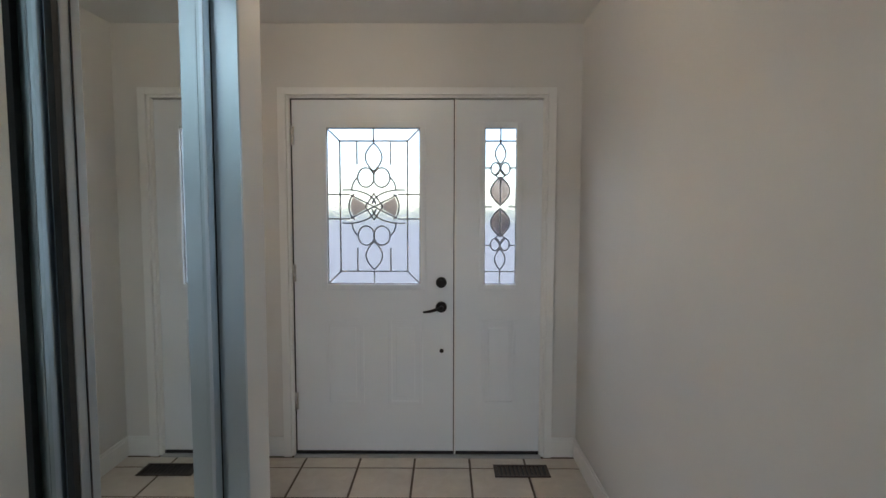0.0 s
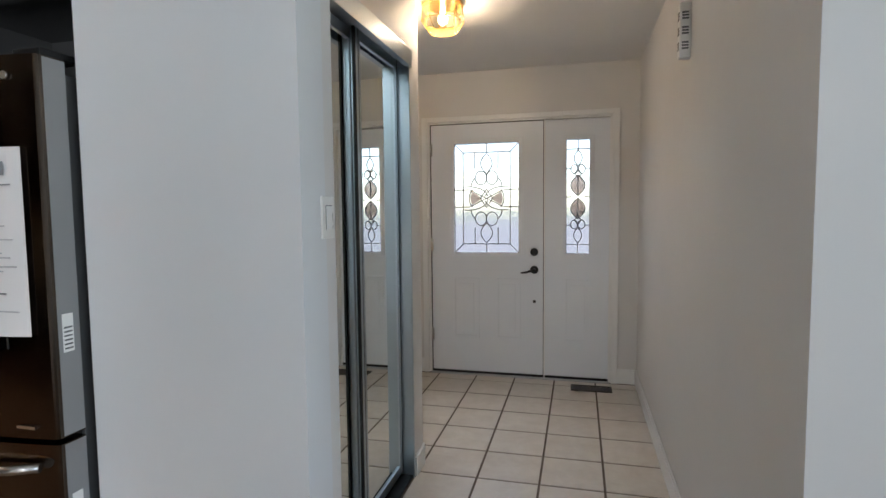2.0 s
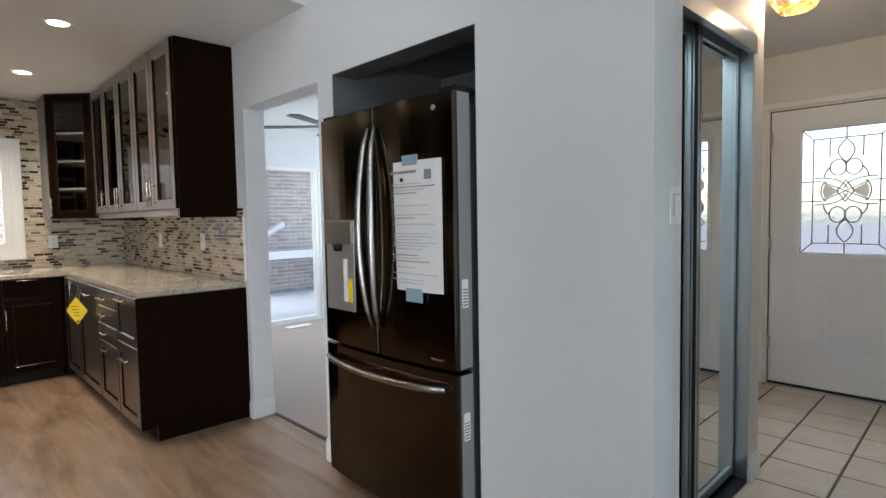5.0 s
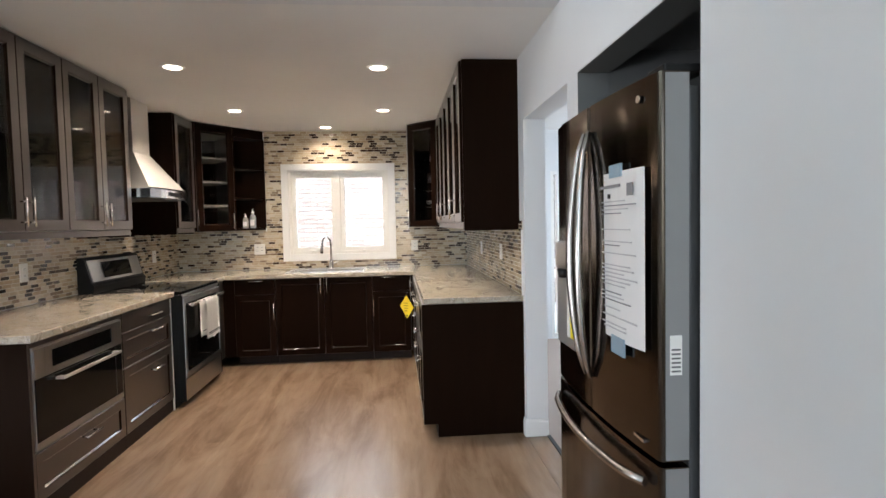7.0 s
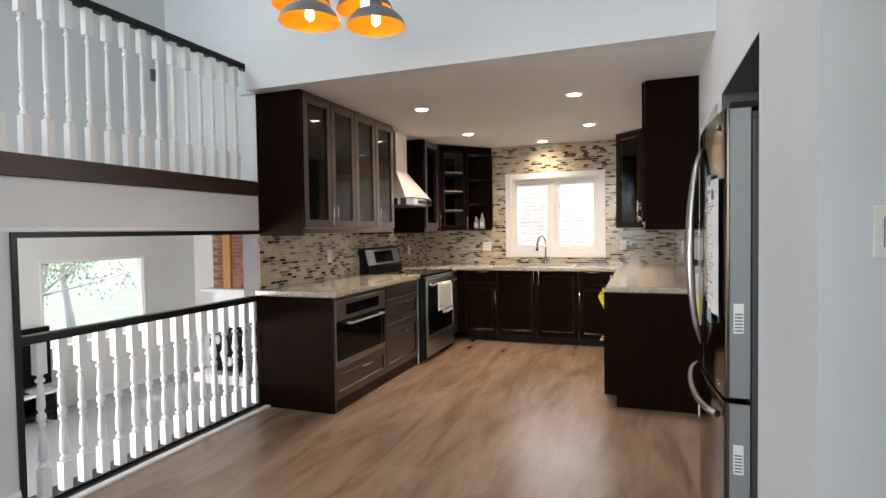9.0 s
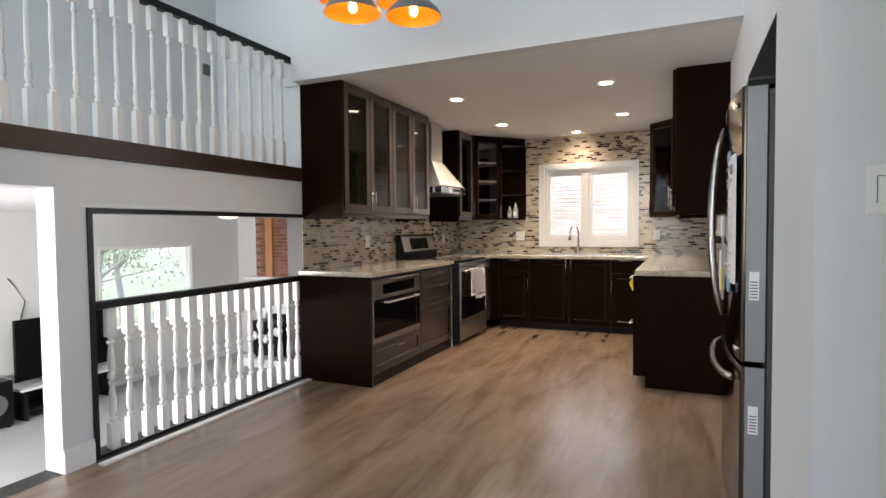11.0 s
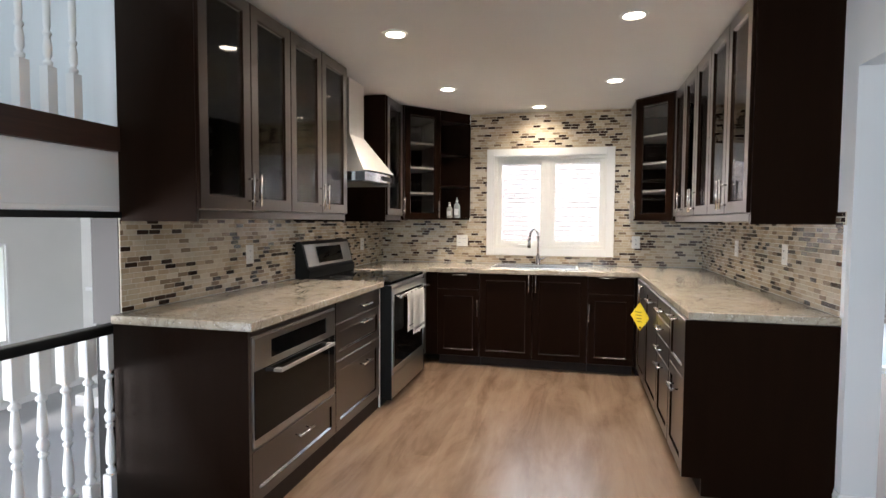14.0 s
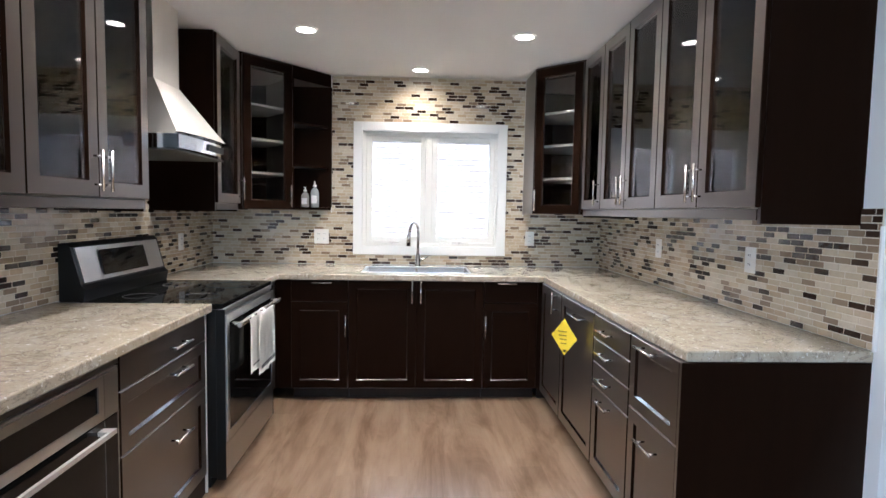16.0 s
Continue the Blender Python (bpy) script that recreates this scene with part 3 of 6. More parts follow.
def entrance_door():
    """The white steel door with a leaded light, hinges and bronze lock."""
    x0, x1, z0, z1, y = -0.977, -0.064, 0.02, 2.05, 3.50
    gx0, gx1, gz0, gz1 = -0.785, -0.251, 1.006, 1.897
    d = thing("door_1", "white steel entrance door with oval leaded glass, closed", "door", kind="structure")
    bm = bmesh.new()
    box(bm, x0, gx0, y, y + 0.045, z0, z1)
    box(bm, gx1, x1, y, y + 0.045, z0, z1)
    box(bm, gx0, gx1, y, y + 0.045, z0, gz0)
    box(bm, gx0, gx1, y, y + 0.045, gz1, z1)
    slab = part("slab", bm, DOORWHITE, d)
    bm = bmesh.new()
    ring(bm, gx0 - 0.03, gx1 + 0.03, gz0 - 0.03, gz1 + 0.03, 0.032, y - 0.014, y + 0.001, along="x")
    part("glass_frame", bm, DOORWHITE, d)
    for a, b in ((-0.80, -0.58), (-0.44, -0.24)):
        bm = bmesh.new()
        ring(bm, a, b, 0.30, 0.80, 0.022, y - 0.007, y + 0.001, along="x")
        box(bm, a + 0.045, b - 0.045, y - 0.006, y + 0.001, 0.345, 0.755, bevel=0.004)
        part("raised_panel", bm, DOORWHITE, slab)
    part_pane = boxes("pane", LEADGLASS, d, (gx0, gx1, y + 0.014, y + 0.020, gz0, gz1))
    part_pane.visible_shadow = False
    cx, cz = (gx0 + gx1) / 2, (gz0 + gz1) / 2
    bm = bmesh.new()
    k = 0.008
    m = 0.075
    lines = [[(gx0 + m, gz0 + m), (gx0 + m, gz1 - m)], [(gx1 - m, gz0 + m), (gx1 - m, gz1 - m)], [(gx0 + m, gz0 + m), (gx1 - m, gz0 + m)], [(gx0 + m, gz1 - m), (gx1 - m, gz1 - m)]]
    lines += [[(gx0, gz0), (gx0 + m, gz0 + m)], [(gx1, gz0), (gx1 - m, gz0 + m)], [(gx0, gz1), (gx0 + m, gz1 - m)], [(gx1, gz1), (gx1 - m, gz1 - m)]]
    lines += [[(gx0, cz + s * 0.07), (cx - 0.14, cz + s * 0.07)] for s in (1, -1)] + [[(gx1, cz + s * 0.07), (cx + 0.14, cz + s * 0.07)] for s in (1, -1)]
    lines += [[(cx, gz0), (cx, gz0 + m)], [(cx, gz1), (cx, cz + 0.36)]]
    lines += [[(cx + s * 0.095, gz0 + m), (cx + s * 0.095, cz - 0.24)] for s in (1, -1)] + [[(cx + s * 0.095, gz1 - m), (cx + s * 0.095, cz + 0.24)] for s in (1, -1)]
    for s in (1, -1):
        lines += leaf(cx, cz + s * 0.20, cz + s * 0.36, 0.095)
        for q in (1, -1):
            lines.append(arc(cx + q * 0.045, cz + s * 0.165, 0.047, 0.055, 0, 360, 18))
            lines.append(arc(cx + q * 0.07, cz + s * 0.095, 0.055, 0.075, 90 - q * 90, 90 - q * 20) if s > 0 else arc(cx + q * 0.07, cz - 0.095, 0.055, 0.075, -90 + q * 90, -90 + q * 20))
            lines.append(arc(cx + q * 0.15, cz + s * 0.01, 0.16, 0.085, 90 + q * 85 if s > 0 else -90 - q * 85, 90 - q * 10 if s > 0 else -90 + q * 10))
    for q in (1, -1):
        lines.append([(cx, cz), (cx + q * 0.13, cz + 0.065)])
        lines.append([(cx, cz), (cx + q * 0.13, cz - 0.065)])
        lines.append(arc(cx + q * 0.095, cz, 0.048, 0.075, -70, 70) if q > 0 else arc(cx - 0.095, cz, 0.048, 0.075, 110, 250))
    lines.append([(cx, cz + 0.075), (cx + 0.05, cz), (cx, cz - 0.075), (cx - 0.05, cz), (cx, cz + 0.075)])
    for li in lines:
        bars(bm, li, k, 0.010, at=y + 0.012)
    ring(bm, gx0, gx1, gz0, gz1, 0.008, y + 0.004, y + 0.016, along="x")
    part("lead_came", bm, LEAD, part_pane, "grey lead lines in a looping flower pattern")
    for q in (1, -1):
        bm = bmesh.new()
        o = [(cx + q * 0.03, cz), (cx + q * 0.12, cz - 0.055), (cx + q * 0.135, cz), (cx + q * 0.12, cz + 0.055)]
        for (a, b) in ((0, 1),):
            f = [bm.verts.new((x, y + 0.011, z)) for x, z in o]
            g = [bm.verts.new((x, y + 0.0135, z)) for x, z in o]
            bm.faces.new(f)
            bm.faces.new(g[::-1])
            for i in range(4):
                bm.faces.new((f[i], g[i], g[(i + 1) % 4], f[(i + 1) % 4]))
        part("tinted_pane", bm, TINTGLASS, part_pane, "mauve tinted glass piece").visible_shadow = False
    for z in (0.27, 1.02, 1.80):
        bm = bmesh.new()
        box(bm, x0 - 0.006, x0 + 0.012, y - 0.008, y + 0.004, z, z + 0.10)
        tube(bm, [(x0 - 0.003, y - 0.009, z - 0.004), (x0 - 0.003, y - 0.009, z + 0.104)], 0.007)
        part("hinge", bm, NICKEL, d)
    bm = bmesh.new()
    tube(bm, [(-0.133, y, 1.018), (-0.133, y - 0.022, 1.018)], [0.032, 0.029], 20)
    box(bm, -0.139, -0.127, y - 0.036, y - 0.020, 1.000, 1.036, bevel=0.003)
    part("deadbolt", bm, BRONZE, d, "dark bronze round deadbolt")
    bm = bmesh.new()
    tube(bm, [(-0.133, y, 0.875), (-0.133, y - 0.016, 0.875)], [0.033, 0.030], 20)
    tube(bm, [(-0.133, y - 0.014, 0.875), (-0.133, y - 0.05, 0.875), (-0.155, y - 0.056, 0.872), (-0.20, y - 0.056, 0.858), (-0.235, y - 0.056, 0.855)], [0.012, 0.011, 0.010, 0.008, 0.006])
    part("door_handle", bm, BRONZE, d, "dark bronze lever handle")
    bm = bmesh.new()
    tube(bm, [(-0.131, y, 0.62), (-0.131, y - 0.012, 0.62)], 0.012, 14)
    part("door_stop_button", bm, BRONZE, d)
    boxes("door_sweep", RUBBER, d, (x0, x1, y - 0.006, y + 0.04, 0.002, 0.022))


def sidelight():
    x0, x1, y = -0.048, 0.438, 3.50
    gx0, gx1, gz0, gz1 = 0.11, 0.294, 1.006, 1.897
    d = thing("window_5", "white fixed sidelight panel with narrow leaded glass", "window", kind="structure")
    bm = bmesh.new()
    box(bm, x0, gx0, y, y + 0.045, 0.02, 2.05)
    box(bm, gx1, x1, y, y + 0.045, 0.02, 2.05)
    box(bm, gx0, gx1, y, y + 0.045, 0.02, gz0)
    box(bm, gx0, gx1, y, y + 0.045, gz1, 2.05)
    part("panel", bm, DOORWHITE, d)
    bm = bmesh.new()
    ring(bm, gx0 - 0.028, gx1 + 0.028, gz0 - 0.028, gz1 + 0.028, 0.030, y - 0.014, y + 0.001, along="x")
    part("glass_frame", bm, DOORWHITE, d)
    bm = bmesh.new()
    ring(bm, 0.10, 0.30, 0.30, 0.80, 0.02, y - 0.007, y + 0.001, along="x")
    box(bm, 0.14, 0.26, y - 0.006, y + 0.001, 0.345, 0.755, bevel=0.004)
    part("raised_panel", bm, DOORWHITE, d)
    pane = boxes("pane", LEADGLASS, d, (gx0, gx1, y + 0.014, y + 0.020, gz0, gz1))
    pane.visible_shadow = False
    cx, cz = (gx0 + gx1) / 2, (gz0 + gz1) / 2
    bm = bmesh.new()
    lines = [[(gx0, gz0 + 0.075), (gx1, gz0 + 0.075)], [(gx0, gz1 - 0.075), (gx1, gz1 - 0.075)], [(cx, gz0), (cx, gz0 + 0.09)], [(cx, gz1), (cx, gz1 - 0.09)], [(cx, cz + 0.02), (cx, cz + 0.15)], [(cx, cz - 0.02), (cx, cz - 0.15)]]
    for z in (cz - 0.22, cz, cz + 0.22):
        lines += [[(gx0, z), (cx - 0.05, z)], [(cx + 0.05, z), (gx1, z)]]
    for s in (1, -1):
        lines += leaf(cx, cz + s * 0.24, cz + s * 0.36, 0.06) + leaf(cx, cz + s * 0.01, cz + s * 0.17, 0.11)
        for q in (1, -1):
            lines.append(arc(cx + q * 0.028, cz + s * 0.215, 0.026, 0.035, 0, 360, 14))
        lines.append([(cx, cz + s * 0.15), (cx + 0.028, cz + s * 0.18), (cx, cz + s * 0.215), (cx - 0.028, cz + s * 0.18), (cx, cz + s * 0.15)])
    for li in lines:
        bars(bm, li, 0.008, 0.010, at=y + 0.012)
    ring(bm, gx0, gx1, gz0, gz1, 0.007, y + 0.004, y + 0.016, along="x")
    part("lead_came", bm, LEAD, pane, "grey lead lines in a chain of leaves")
    for s in (1, -1):
        bm = bmesh.new()
        a, b = leaf(cx, cz + s * 0.01, cz + s * 0.17, 0.105)
        o = a + b[::-1][1:-1]
        f = [bm.verts.new((x, y + 0.011, z)) for x, z in o]
        bm.faces.new(f)
        r = bmesh.ops.extrude_face_region(bm, geom=bm.faces[:])
        bmesh.ops.translate(bm, verts=[v for v in r["geom"] if isinstance(v, bmesh.types.BMVert)], vec=(0, 0.0025, 0))
        part("tinted_pane", bm, TINTGLASS, pane, "mauve tinted glass leaf").visible_shadow = False
    boxes("sweep", RUBBER, d, (x0, x1, y - 0.006, y + 0.04, 0.002, 0.022))


entrance_door()
sidelight()
structure("door_frame", TRIM, (-1.03, -0.984, 3.475, 3.60, 0, 2.09), (0.444, 0.49, 3.475, 3.60, 0, 2.09), (-0.984, 0.444, 3.475, 3.60, 2.056, 2.09), (-0.0585, -0.0485, 3.492, 3.545, 0.0, 2.056), (-0.984, -0.968, 3.5465, 3.60, 0, 2.056), (-0.080, -0.030, 3.5465, 3.60, 0, 2.056), (0.428, 0.444, 3.5465, 3.60, 0, 2.056), (-0.968, 0.428, 3.5465, 3.60, 2.035, 2.056), (0.4385, 0.444, 3.49, 3.5465, 0, 2.056), label="white entrance door frame")
structure("door_casing", TRIM, (-1.045, -1.0, 3.455, 3.475, 0, 2.11), (0.46, 0.505, 3.455, 3.475, 0, 2.11), (-1.0, 0.46, 3.455, 3.475, 2.07, 2.11), label="white moulded casing round the entrance", bevel=0.003)
structure("door_seal", RUBBER, (-0.984, -0.9775, 3.497, 3.5465, 0, 2.056), (-0.0635, -0.0585, 3.497, 3.545, 0.0, 2.056), (-0.9775, -0.0635, 3.499, 3.5465, 2.0505, 2.056), label="black seal round the entrance door")
structure("door_sill", mat("grey_sill", (0.45, 0.46, 0.47), 0.4, 0.5), (-0.984, 0.444, 3.45, 3.62, -0.01, 0.004), label="metal door sill")

# closet with mirrored sliding doors


def mirror_door(y0, y1, x, label):
    d = thing("mirror_door", label, "closet door")
    bm = bmesh.new()
    ring(bm, y0, y1, 0.03, 2.085, 0.045, x - 0.012, x + 0.012)
    part("door_frame", bm, ALU, d, "satin aluminium frame")
    boxes("mirror", MIRROR, d, (x - 0.004, x + 0.003, y0 + 0.045, y1 - 0.045, 0.075, 2.04))
    boxes("edge_seal", RUBBER, d, (x + 0.001, x + 0.011, y0 - 0.014, y0 - 0.0005, 0.03, 2.085))
    boxes("groove", RUBBER, d, (x + 0.0122, x + 0.0132, y0 + 0.020, y0 + 0.023, 0.03, 2.085), label="black line in the frame")
    boxes("groove", RUBBER, d, (x + 0.0122, x + 0.0132, y1 - 0.012, y1 - 0.006, 0.03, 2.085), label="black line in the frame")


mirror_door(0.625, 1.225, -0.688, "framed mirror sliding closet door, half closed")
mirror_door(1.185, 1.69, -0.662, "framed mirror sliding closet door beside the entrance")
structure("closet_track", ALU, (-0.70, -0.615, 0.62, 1.70, 2.09, 2.119), (-0.612, -0.583, 0.62, 1.72, 2.055, 2.135), label="aluminium head track of the closet", bevel=0.002)
structure("closet_floor_track", BLACK, (-0.715, -0.677, 0.62, 1.70, 0.0, 0.014), (-0.672, -0.60, 0.62, 1.70, 0.0, 0.014), label="dark floor track of the closet")
structure("closet_jamb", ALU, (-0.70, -0.592, 1.692, 1.704, 0.0, 2.09), label="aluminium jamb of the closet")

# ---- kitchen ----


def front(name, parent, x0, x1, z0, z1, y, rail=0.058, glass=False, t=0.019):
    """A door or drawer front in the run's own axes; rail 0 gives a plain slab."""
    bm = bmesh.new()

    def loop(inset, yy):
        return [bm.verts.new((x, y + yy, z)) for x, z in ((x0 + inset, z0 + inset), (x1 - inset, z0 + inset), (x1 - inset, z1 - inset), (x0 + inset, z1 - inset))]

    ls = [loop(0, 0), loop(0, -t + 0.003), loop(0.003, -t)]
    if rail:
        ls += [loop(rail, -t), loop(rail + 0.0080, -t + 0.0100)]
        if glass:
            ls.append(loop(rail + 0.0080, 0))
    for k, (a, b) in enumerate(zip(ls, ls[1:])):
        for i in range(4):
            bm.faces.new((a[i], a[(i + 1) % 4], b[(i + 1) % 4], b[i])).material_index = 1 if k == 3 and i == 0 else 0
    if glass:
        for i in range(4):
            bm.faces.new((ls[-1][i], ls[-1][(i + 1) % 4], ls[0][(i + 1) % 4], ls[0][i]))
    else:
        bm.faces.new(ls[-1])
        bm.faces.new(ls[0][::-1])
    ob = part(name, bm, ESPRESSO, parent)
    ob.data.materials.append(BEAD)
    if glass:
        i = rail + 0.0075
        p = boxes("pane", CABGLASS, ob, (x0 + i, x1 - i, y - 0.009, y - 0.005, z0 + i, z1 - i))
        p.visible_shadow = False
    return ob


def handle(parent, x, z, y, length=0.16, upright=False):
    """A nickel bar pull on two posts, standing out from the front at y."""
    bm = bmesh.new()
    o = y - 0.034
    h, q = length / 2, length / 2 - 0.025
    if upright:
        tube(bm, [(x, o, z - h), (x, o, z + h)], 0.006, 8)
        for s in (-q, q):
            tube(bm, [(x, y + 0.002, z + s), (x, o, z + s)], 0.0045, 6)
    else:
        tube(bm, [(x - h, o, z), (x + h, o, z)], 0.006, 8)
        for s in (-q, q):
            tube(bm, [(x + s, y + 0.002, z), (x + s, o, z)], 0.0045, 6)
    return part("handle", bm, NICKEL, parent, "brushed nickel bar handle")


def base_unit(m, w, d, label, fronts, ends=(), group="kitchen base cabinets", toe=0.07):
    """fronts: (kind, x0, x1, z0, z1, rail, pull), pull being (x, z, length, upright)."""
    u = thing("base_cabinet", label, "cabinet", m, group)
    boxes("body", ESPRESSO, u, (0.001, w - 0.001, -d, 0, 0.09, 0.873))
    boxes("toe_kick", ESPRESSO_IN, u, (0.002, w - 0.002, -d + toe, -0.02, 0.002, 0.09))
    for e0, e1 in ends:
        boxes("end_panel", ESPRESSO, u, (e0, e1, -d - 0.019, 0, 0.002, 0.873))
    for kind, x0, x1, z0, z1, rail, pull in fronts:
        f = front(kind, u, x0 + 0.0015, x1 - 0.0015, z0, z1, -d - 0.001, rail)
        if pull:
            handle(f, pull[0], pull[1], -d - 0.020, pull[2], pull[3])
    return u


SOUTH, WEST, NORTH = 180, 90, 0
SD = 0.672  # depth of the south run's carcass: fronts at y -2.13

# south run: local x runs west from the east end
sx = -2.455
m0 = pose(sx - 0.02, SY, 0, 0, 0, SOUTH)
u = base_unit(m0, 0.855, SD, "dark espresso cabinet holding a built-in microwave oven", [("drawer", 0, 0.855, 0.095, 0.335, 0.055, (0.44, 0.272, 0.16, False)), ("filler", 0, 0.855, 0.845, 0.873, 0, None)], toe=-0.012)
boxes("end_panel", ESPRESSO, u, (-0.02, 0, -SD - 0.021, 0, 0.002, 0.873))
base_unit(pose(sx - 0.877, SY, 0, 0, 0, SOUTH), 0.735, SD, "dark espresso three-drawer cabinet beside the range", [
    ("drawer", 0, 0.735, 0.745, 0.870, 0, (0.43, 0.80, 0.16, False)),
    ("drawer", 0, 0.735, 0.520, 0.741, 0.05, (0.43, 0.69, 0.16, False)),
    ("drawer", 0, 0.735, 0.095, 0.516, 0.06, (0.43, 0.415, 0.16, False))], toe=-0.012)


def microwave():
    x0, x1, z0, z1, y = 0.012, 0.845, 0.345, 0.842, -SD - 0.004
    u = thing("built_in_microwave", "stainless framed black glass built-in microwave oven", "microwave", m0)
    boxes("body", BLACK, u, (x0 + 0.02, x1 - 0.02, -SD + 0.002, -0.1, z0 + 0.02, z1 - 0.02))
    bm = bmesh.new()
    ring(bm, x0, x1, z0, z1, 0.008, y - 0.018, y + 0.002, along="x")
    box(bm, x0 + 0.008, x1 - 0.008, y - 0.018, y - 0.002, z0 + 0.008, z0 + 0.034)
    part("frame", bm, STEEL, u)
    e0, e1, zp = x0 + 0.088, x1 - 0.088, 0.690
    door = boxes("door", GLOSSBLACK, u, (x0 + 0.010, x1 - 0.010, y - 0.020, y - 0.002, z0 + 0.037, zp - 0.003), bevel=0.003)
    boxes("seam", GASKET, door, (e1, e1 + 0.002, y - 0.0212, y - 0.0195, z0 + 0.040, zp - 0.006))
    bm = bmesh.new()
    box(bm, x0 + 0.009, e0 - 0.001, y - 0.022, y - 0.002, zp, z1 - 0.009)
    box(bm, e1 + 0.001, x1 - 0.009, y - 0.022, y - 0.002, zp, z1 - 0.009)
    d0, d1, q0, q1 = e0 + 0.055, e1 - 0.030, zp + 0.030, z1 - 0.036
    for b in ((e0 + 0.001, d0, zp, z1 - 0.009), (d1, e1 - 0.001, zp, z1 - 0.009), (d0, d1, zp, q0), (d0, d1, q1, z1 - 0.009)):
        box(bm, b[0], b[1], y - 0.022, y - 0.002, b[2], b[3])
    panel = part("control_panel", bm, STEEL, u)
    boxes("display", GLOSSBLACK, panel, (d0, d1, y - 0.017, y - 0.003, q0, q1))
    boxes("handle", SATIN, door, (e0 + 0.075, e1 - 0.005, y - 0.062, y - 0.051, 0.649, 0.664), (e0 + 0.075, e0 + 0.108, y - 0.0508, y - 0.0202, 0.650, 0.663), (e1 - 0.038, e1 - 0.005, y - 0.0508, y - 0.0202, 0.650, 0.663), label="square stainless bar handle")


microwave()
boxes("filler_strip", PLASTIC, tagged(thing("filler_strip", "pale metal edge strip between cabinet and range", "trim strip")), (-4.080, -4.073, -2.19, -2.128, 0.0, 0.86))


def electric_range():
    """The freestanding range; local x runs west, front towards -y."""
    w, d = 0.86, 0.74
    u = thing("range", "stainless and black freestanding electric range", "stove", pose(-4.10, SY + 0.01, 0, 0, 0, SOUTH))
    boxes("body", BLACK, u, (0.0, w, -d + 0.02, 0, 0.06, 0.885), bevel=0.004)
    boxes("plinth", BLACK, u, (0.02, w - 0.02, -d + 0.06, -0.03, 0.0, 0.06))
    for s in (-0.003, w - 0.002):
        boxes("side_panel", BLACK, u, (s, s + 0.005, -d - 0.022, -d + 0.019, 0.05, 0.884))
    top = boxes("cooktop", GLOSSBLACK, u, (-0.004, w + 0.004, -d - 0.012, -0.09, 0.886, 0.912), bevel=0.004, label="black ceramic glass cooktop")
    for cx, cy, r in ((0.21, -0.56, 0.10), (0.64, -0.56, 0.12), (0.21, -0.27, 0.08), (0.64, -0.27, 0.08)):
        bm = bmesh.new()
        tube(bm, [(cx + r * math.cos(a), cy + r * math.sin(a), 0.9125) for a in [2 * math.pi * k / 28 for k in range(29)]], 0.0015, 4)
        part("burner_ring", bm, GASKET, top)
    boxes("trim_strip", STEEL, u, (0, w, -d - 0.016, -d + 0.01, 0.862, 0.886), bevel=0.004)
    bm = bmesh.new()
    ring(bm, 0.006, w - 0.006, 0.235, 0.855, 0.042, -d - 0.028, -d + 0.018, along="x")
    door = part("oven_door", bm, STEEL, u, "stainless oven door with black window")
    boxes("window", GLOSSBLACK, door, (0.048, w - 0.048, -d - 0.024, -d, 0.277, 0.813))
    bm = bmesh.new()
    tube(bm, [(0.05, -d - 0.075, 0.80), (w - 0.05, -d - 0.075, 0.80)], 0.013, 12)
    for xx in (0.08, w - 0.08):
        tube(bm, [(xx, -d - 0.02, 0.80), (xx, -d - 0.075, 0.80)], 0.011, 8)
    part("handle", bm, NICKEL, door, "stainless bar handle")
    boxes("drawer", STEEL, u, (0.006, w - 0.006, -d - 0.022, -d + 0.018, 0.055, 0.226), bevel=0.006, label="stainless storage drawer")
    bm = bmesh.new()
    prof = [(-0.11, 0.912), (0.0, 0.912), (0.0, 1.185), (-0.035, 1.19), (-0.055, 1.17), (-0.10, 0.99), (-0.12, 0.97)]
    for xx0, xx1 in ((0.005, w - 0.005),):
        a = [bm.verts.new((xx0, y, z)) for y, z in prof]
        b = [bm.verts.new((xx1, y, z)) for y, z in prof]
        bm.faces.new(a)
        bm.faces.new(b[::-1])
        for i in range(len(prof)):
            j = (i + 1) % len(prof)
            bm.faces.new((a[i], b[i], b[j], a[j]))
    guard = part("backguard", bm, BLACK, u)
    bm = bmesh.new()
    for s0, s1, z0, z1, off in ((0.03, w - 0.03, 1.0, 1.165, 0.006),):
        ya, yb = -0.0975 - off, -0.0555 - off
        v = [bm.verts.new(q) for q in ((s0, ya, z0), (s1, ya, z0), (s1, yb, z1), (s0, yb, z1), (s0, ya + 0.01, z0), (s1, ya + 0.01, z0), (s1, yb + 0.01, z1), (s0, yb + 0.01, z1))]
        for q in ((0, 1, 2, 3), (7, 6, 5, 4), (0, 4, 5, 1), (1, 5, 6, 2), (2, 6, 7, 3), (3, 7, 4, 0)):
            bm.faces.new([v[i] for i in q])
    panel = part("control_panel", bm, STEEL, guard, "stainless control panel")
    bm = bmesh.new()
    ya, yb = -0.0935 - 0.0125, -0.0635 - 0.0125
    v = [bm.verts.new(q) for q in ((0.20, ya, 1.02), (0.64, ya, 1.02), (0.64, yb, 1.145), (0.20, yb, 1.145), (0.20, ya + 0.006, 1.02), (0.64, ya + 0.006, 1.02), (0.64, yb + 0.006, 1.145), (0.20, yb + 0.006, 1.145))]
